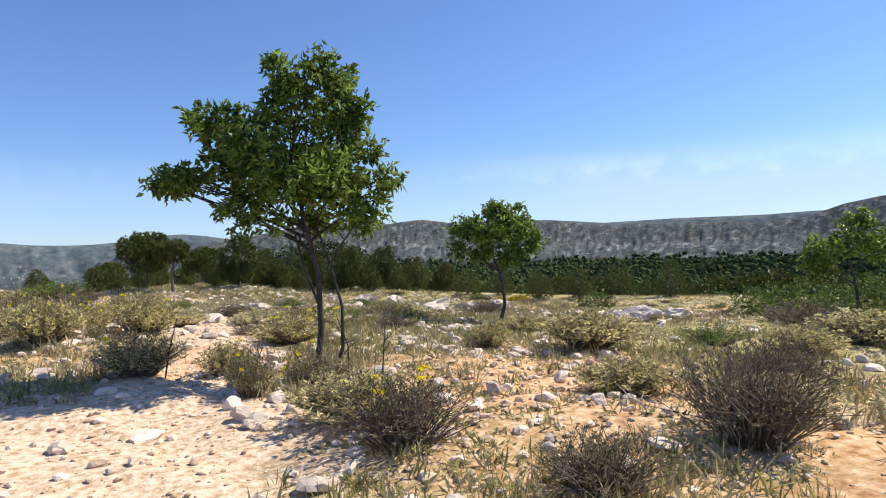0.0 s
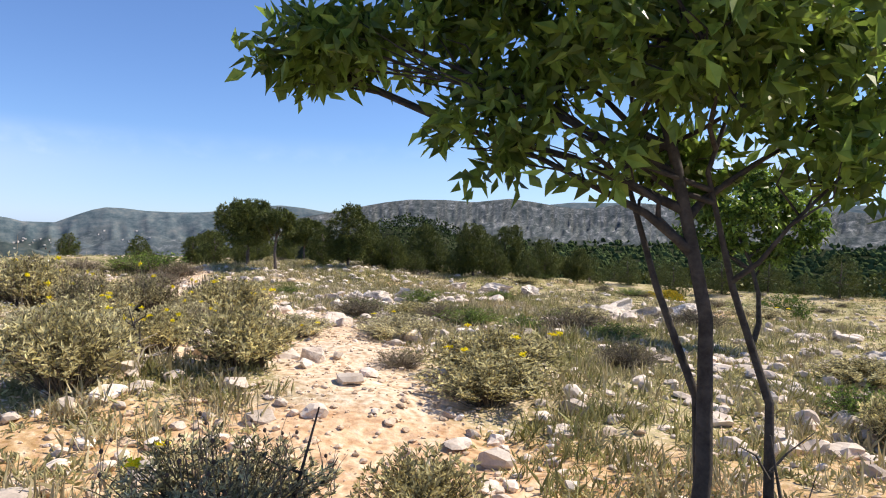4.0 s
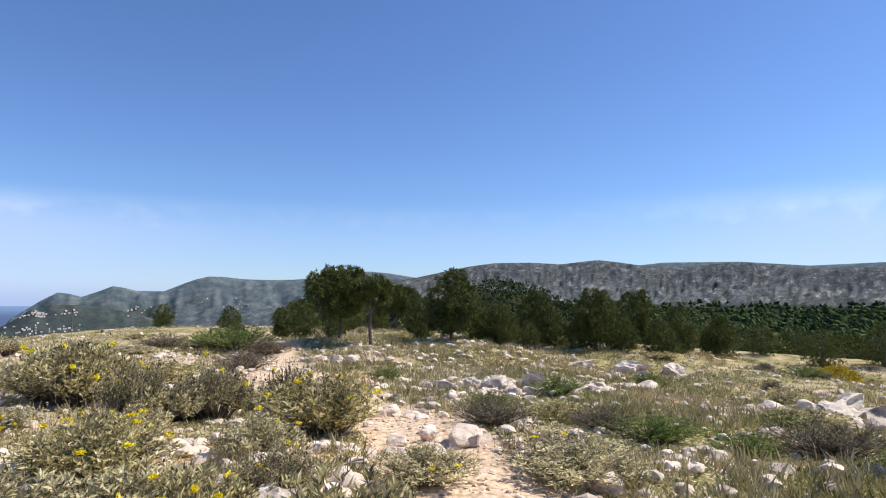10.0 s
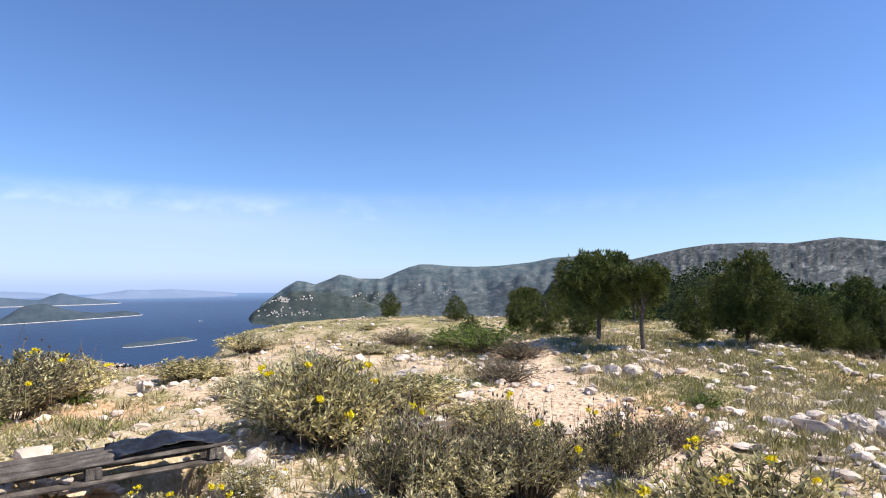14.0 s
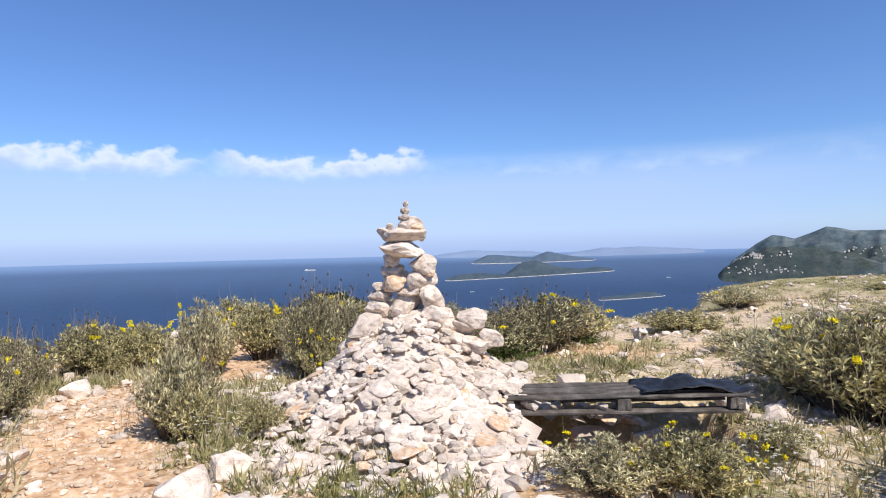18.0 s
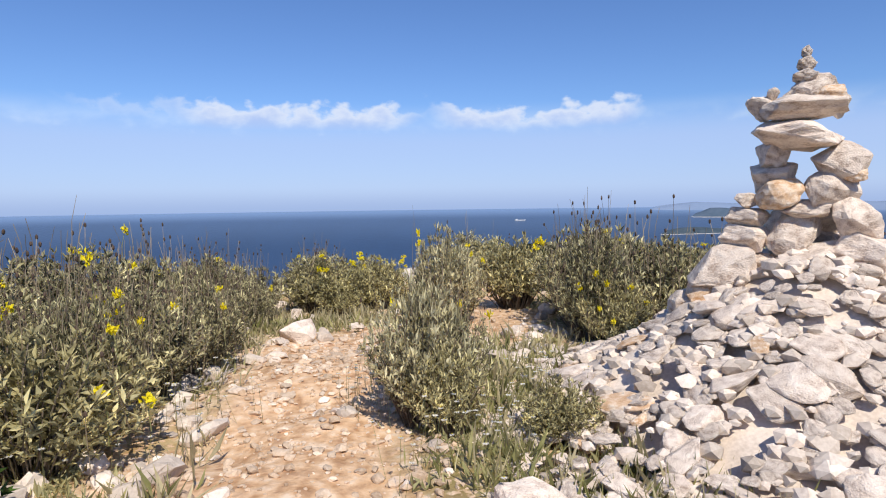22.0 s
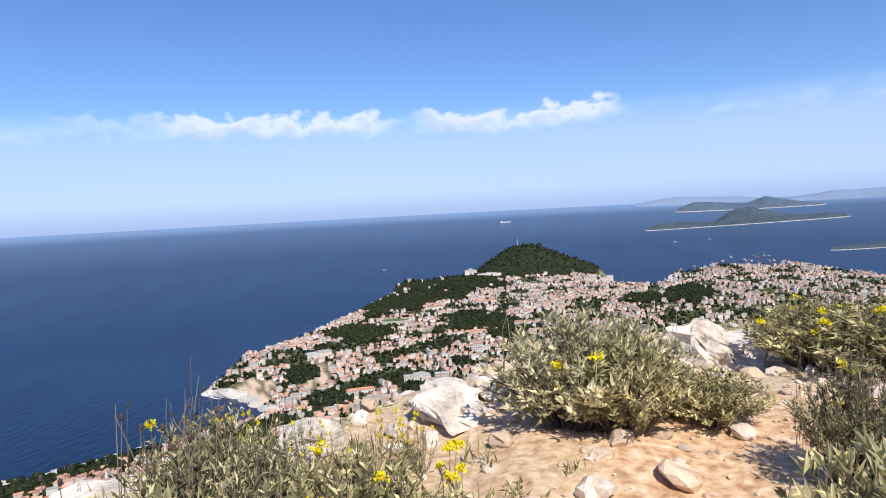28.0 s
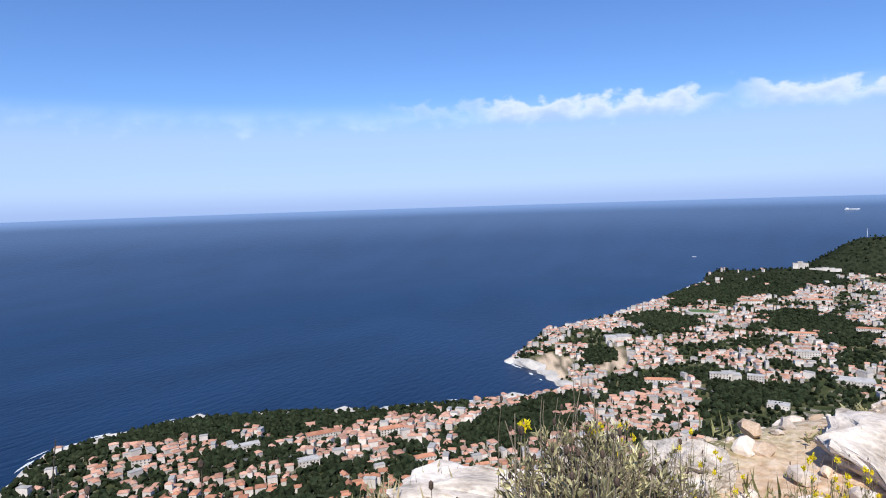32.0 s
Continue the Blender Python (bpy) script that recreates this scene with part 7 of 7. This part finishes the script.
def boat(turn_, r, long, label, name="boat"):
    x, y = polar(turn_, r)
    z = float(sea_level(np.array(float(r))))
    ob = thing(name, pose(x, y, z, 0, 0, turn_ + 4), label, name)
    l, w, h = long, long * .16, long * .055
    hull = [(-l / 2, -w / 2, -1), (l * .38, -w / 2, -1), (l / 2, 0, -1), (l * .38, w / 2, -1), (-l / 2, w / 2, -1), (-l / 2, -w / 2, h), (l * .38, -w / 2, h), (l * .53, 0, h * 1.15), (l * .38, w / 2, h), (-l / 2, w / 2, h)]
    part("hull", mesh_from("hull", hull, [(0, 1, 6, 5), (1, 2, 7, 6), (2, 3, 8, 7), (3, 4, 9, 8), (4, 0, 5, 9), (5, 6, 7, 8, 9)], [SHIP]), None, ob)
    a, b, c = -l * .42, -l * .24, h * 2.2
    part("cabin", mesh_from("cabin", [(a, -w * .4, h), (b, -w * .4, h), (b, w * .4, h), (a, w * .4, h), (a, -w * .4, c), (b, -w * .4, c), (b, w * .4, c), (a, w * .4, c)], [(0, 1, 5, 4), (1, 2, 6, 5), (2, 3, 7, 6), (3, 0, 4, 7), (4, 5, 6, 7)], [SHIP]), None, ob)


boat(88.3, 4660, 80, "long pale cargo ship far out on the sea", "ship")
boat(99.6, 3700, 22, "small white motor boat out on the blue sea")
boat(73.6, 4060, 26, "small white motor boat near the islands")
boat(70.9, 4100, 20, "small white motor boat near the islands")
boat(56.3, 4330, 26, "small white motor boat near the islands")
boat(84.3, 3700, 60, "white excursion boat moored behind the wooded hill")


def far_houses():
    """White villages on the far shore's slopes."""
    r = rng(1040)
    verts, faces = [], []
    out = np.arange(4050, 4720, 12.0)
    for turn_, rise, wide, tall, count in ((49.6, -1.25, .6, .13, 34), (47.4, -1.2, .5, .12, 14), (50.0, -2.3, .8, .2, 20), (47.6, -2.35, .9, .16, 16), (42.2, -.9, .8, .2, 14), (35.0, -.6, 1.6, .25, 12)):
        for k in range(count):
            t_, e = turn_ + wide * r.randn(), rise + tall * r.randn()
            p = polar(np.full(len(out), t_), out)
            z = height(p[:, 0], p[:, 1])
            ok = np.nonzero(np.degrees(np.arctan2(z - 1.8, out)) > e)[0]
            if len(ok) == 0:
                continue
            (px, py), pz = p[ok[0]], z[ok[0]]
            w, d, h, a = r.uniform(5, 13), r.uniform(5, 8), r.uniform(2.6, 4.6), np.radians(t_) + r.randn() * .3
            base = len(verts)
            for zz, s_ in ((-4, 1), (h, 1), (h + 1.4, .15)):
                for sx, sy in ((-1, -1), (1, -1), (1, 1), (-1, 1)):
                    u, v = sx * w / 2, sy * d / 2 * s_
                    verts.append((px + u * np.cos(a) - v * np.sin(a), py + u * np.sin(a) + v * np.cos(a), pz + zz))
            for q in (0, 4):
                faces += [(base + q + i, base + q + (i + 1) % 4, base + q + 4 + (i + 1) % 4, base + q + 4 + i) for i in range(4)]
            faces.append((base + 8, base + 9, base + 10, base + 11))
    tagged(new("far_houses", mesh_from("far_houses", verts, faces, [PLASTER])), "white houses scattered on the far wooded slopes", "houses", kind="stuff")


far_houses()

# ---- dead branches lying about ----
def fallen_branch(x, y, long, turn_, seed, label="bleached dead branch lying on the stony turf"):
    """A bent grey stick with side shoots, resting on the ground."""
    r = rng(seed)
    z = ground_at(x, y)
    ob = thing("fallen_branch", pose(x, y, z + .02, 0, 0, turn_), label, "branch", "dead branches")
    spine = [np.array([(u - .5) * long, .10 * long * math.sin(u * 4 + seed), .015 + .10 * long * u * r.uniform(.4, 1.2)]) for u in np.linspace(0, 1, 6)]
    part("main_branch", stems_mesh("main_branch", [spine], [(.014 * long + .006, .004)], DEADWOOD, 6), None, ob)
    for k in range(5):
        s = spine[1 + k % 4]
        e = s + np.array([r.uniform(.1, .3) * long, r.uniform(-.3, .3) * long, r.uniform(.02, .22) * long])
        part("side_branch", stems_mesh("side_branch", [[s, (s + e) / 2 + r.randn(3) * .02, e]], [(.007 * long + .002, .002)], DEADWOOD, 5), None, ob)


DEADWOOD = shade("bleached_wood", [(.24, .20, .165), (.50, .44, .38)], size=9, rough=.9, bump=.6, fine=70)
for k, (x, y, long, turn_) in enumerate([(-5.75, 9.25, .9, 20), (-5.95, 9.6, .8, 70), (-5.5, 9.2, .6, 120), (-6.15, 9.3, .7, 160), (-6.2, 12.2, .8, 40), (-6.45, 12.0, .6, 100), (-4.9, 15.3, .8, 110), (-.9, 5.9, .5, 30), (-11.2, 7.2, .6, 60), (-13.2, 6.9, .5, 150), (1.5, 5.1, .5, 80)]):
    fallen_branch(x, y, long, turn_, 1100 + k)


# rows of broken rock showing through the turf
rocky = rng(1150)
for x0, y0, x1, y1, count in [(-7.4, 19.6, -6.0, 21.3, 16), (-5.4, 19.2, -3.0, 22.4, 26), (-1.1, 20.2, .8, 20.8, 14), (-1.0, 17.3, .2, 18.0, 10), (2.2, 17.0, 5.9, 14.6, 18), (1.8, 13.3, 3.6, 14.1, 12), (-7.8, 15.7, -7.0, 16.1, 8),
                              (-16.4, 21.0, -15.0, 22.4, 10), (-6.9, 18.4, -5.2, 19.2, 14), (-11.5, 21.8, -10.0, 23.6, 10), (-14.6, 17.6, -12.8, 19.4, 10), (-20.5, 12.5, -18.8, 15.5, 12), (-6.3, 11.2, -5.8, 12.2, 9), (-5.9, 13.6, -5.2, 14.6, 8), (-9.9, 14.6, -8.2, 15.9, 12)]:
    for k in range(count):
        u = rocky.rand()
        x, y = x0 + (x1 - x0) * u + rocky.randn() * .22, y0 + (y1 - y0) * u + rocky.randn() * .22
        s = rocky.uniform(.13, .40) * (1.3 if rocky.rand() < .15 else 1)
        put_stone("stone", SLABS[rocky.randint(12)] if rocky.rand() < .6 else STONES[rocky.randint(9)], x, y, ground_at(x, y) + s * .14, (s * rocky.uniform(.9, 1.4), s, s * rocky.uniform(.5, .8)), rocky.rand() * 360, rocky.uniform(-14, 14),
                  "broken pale limestone half sunk in the turf", "stone", "loose stones")
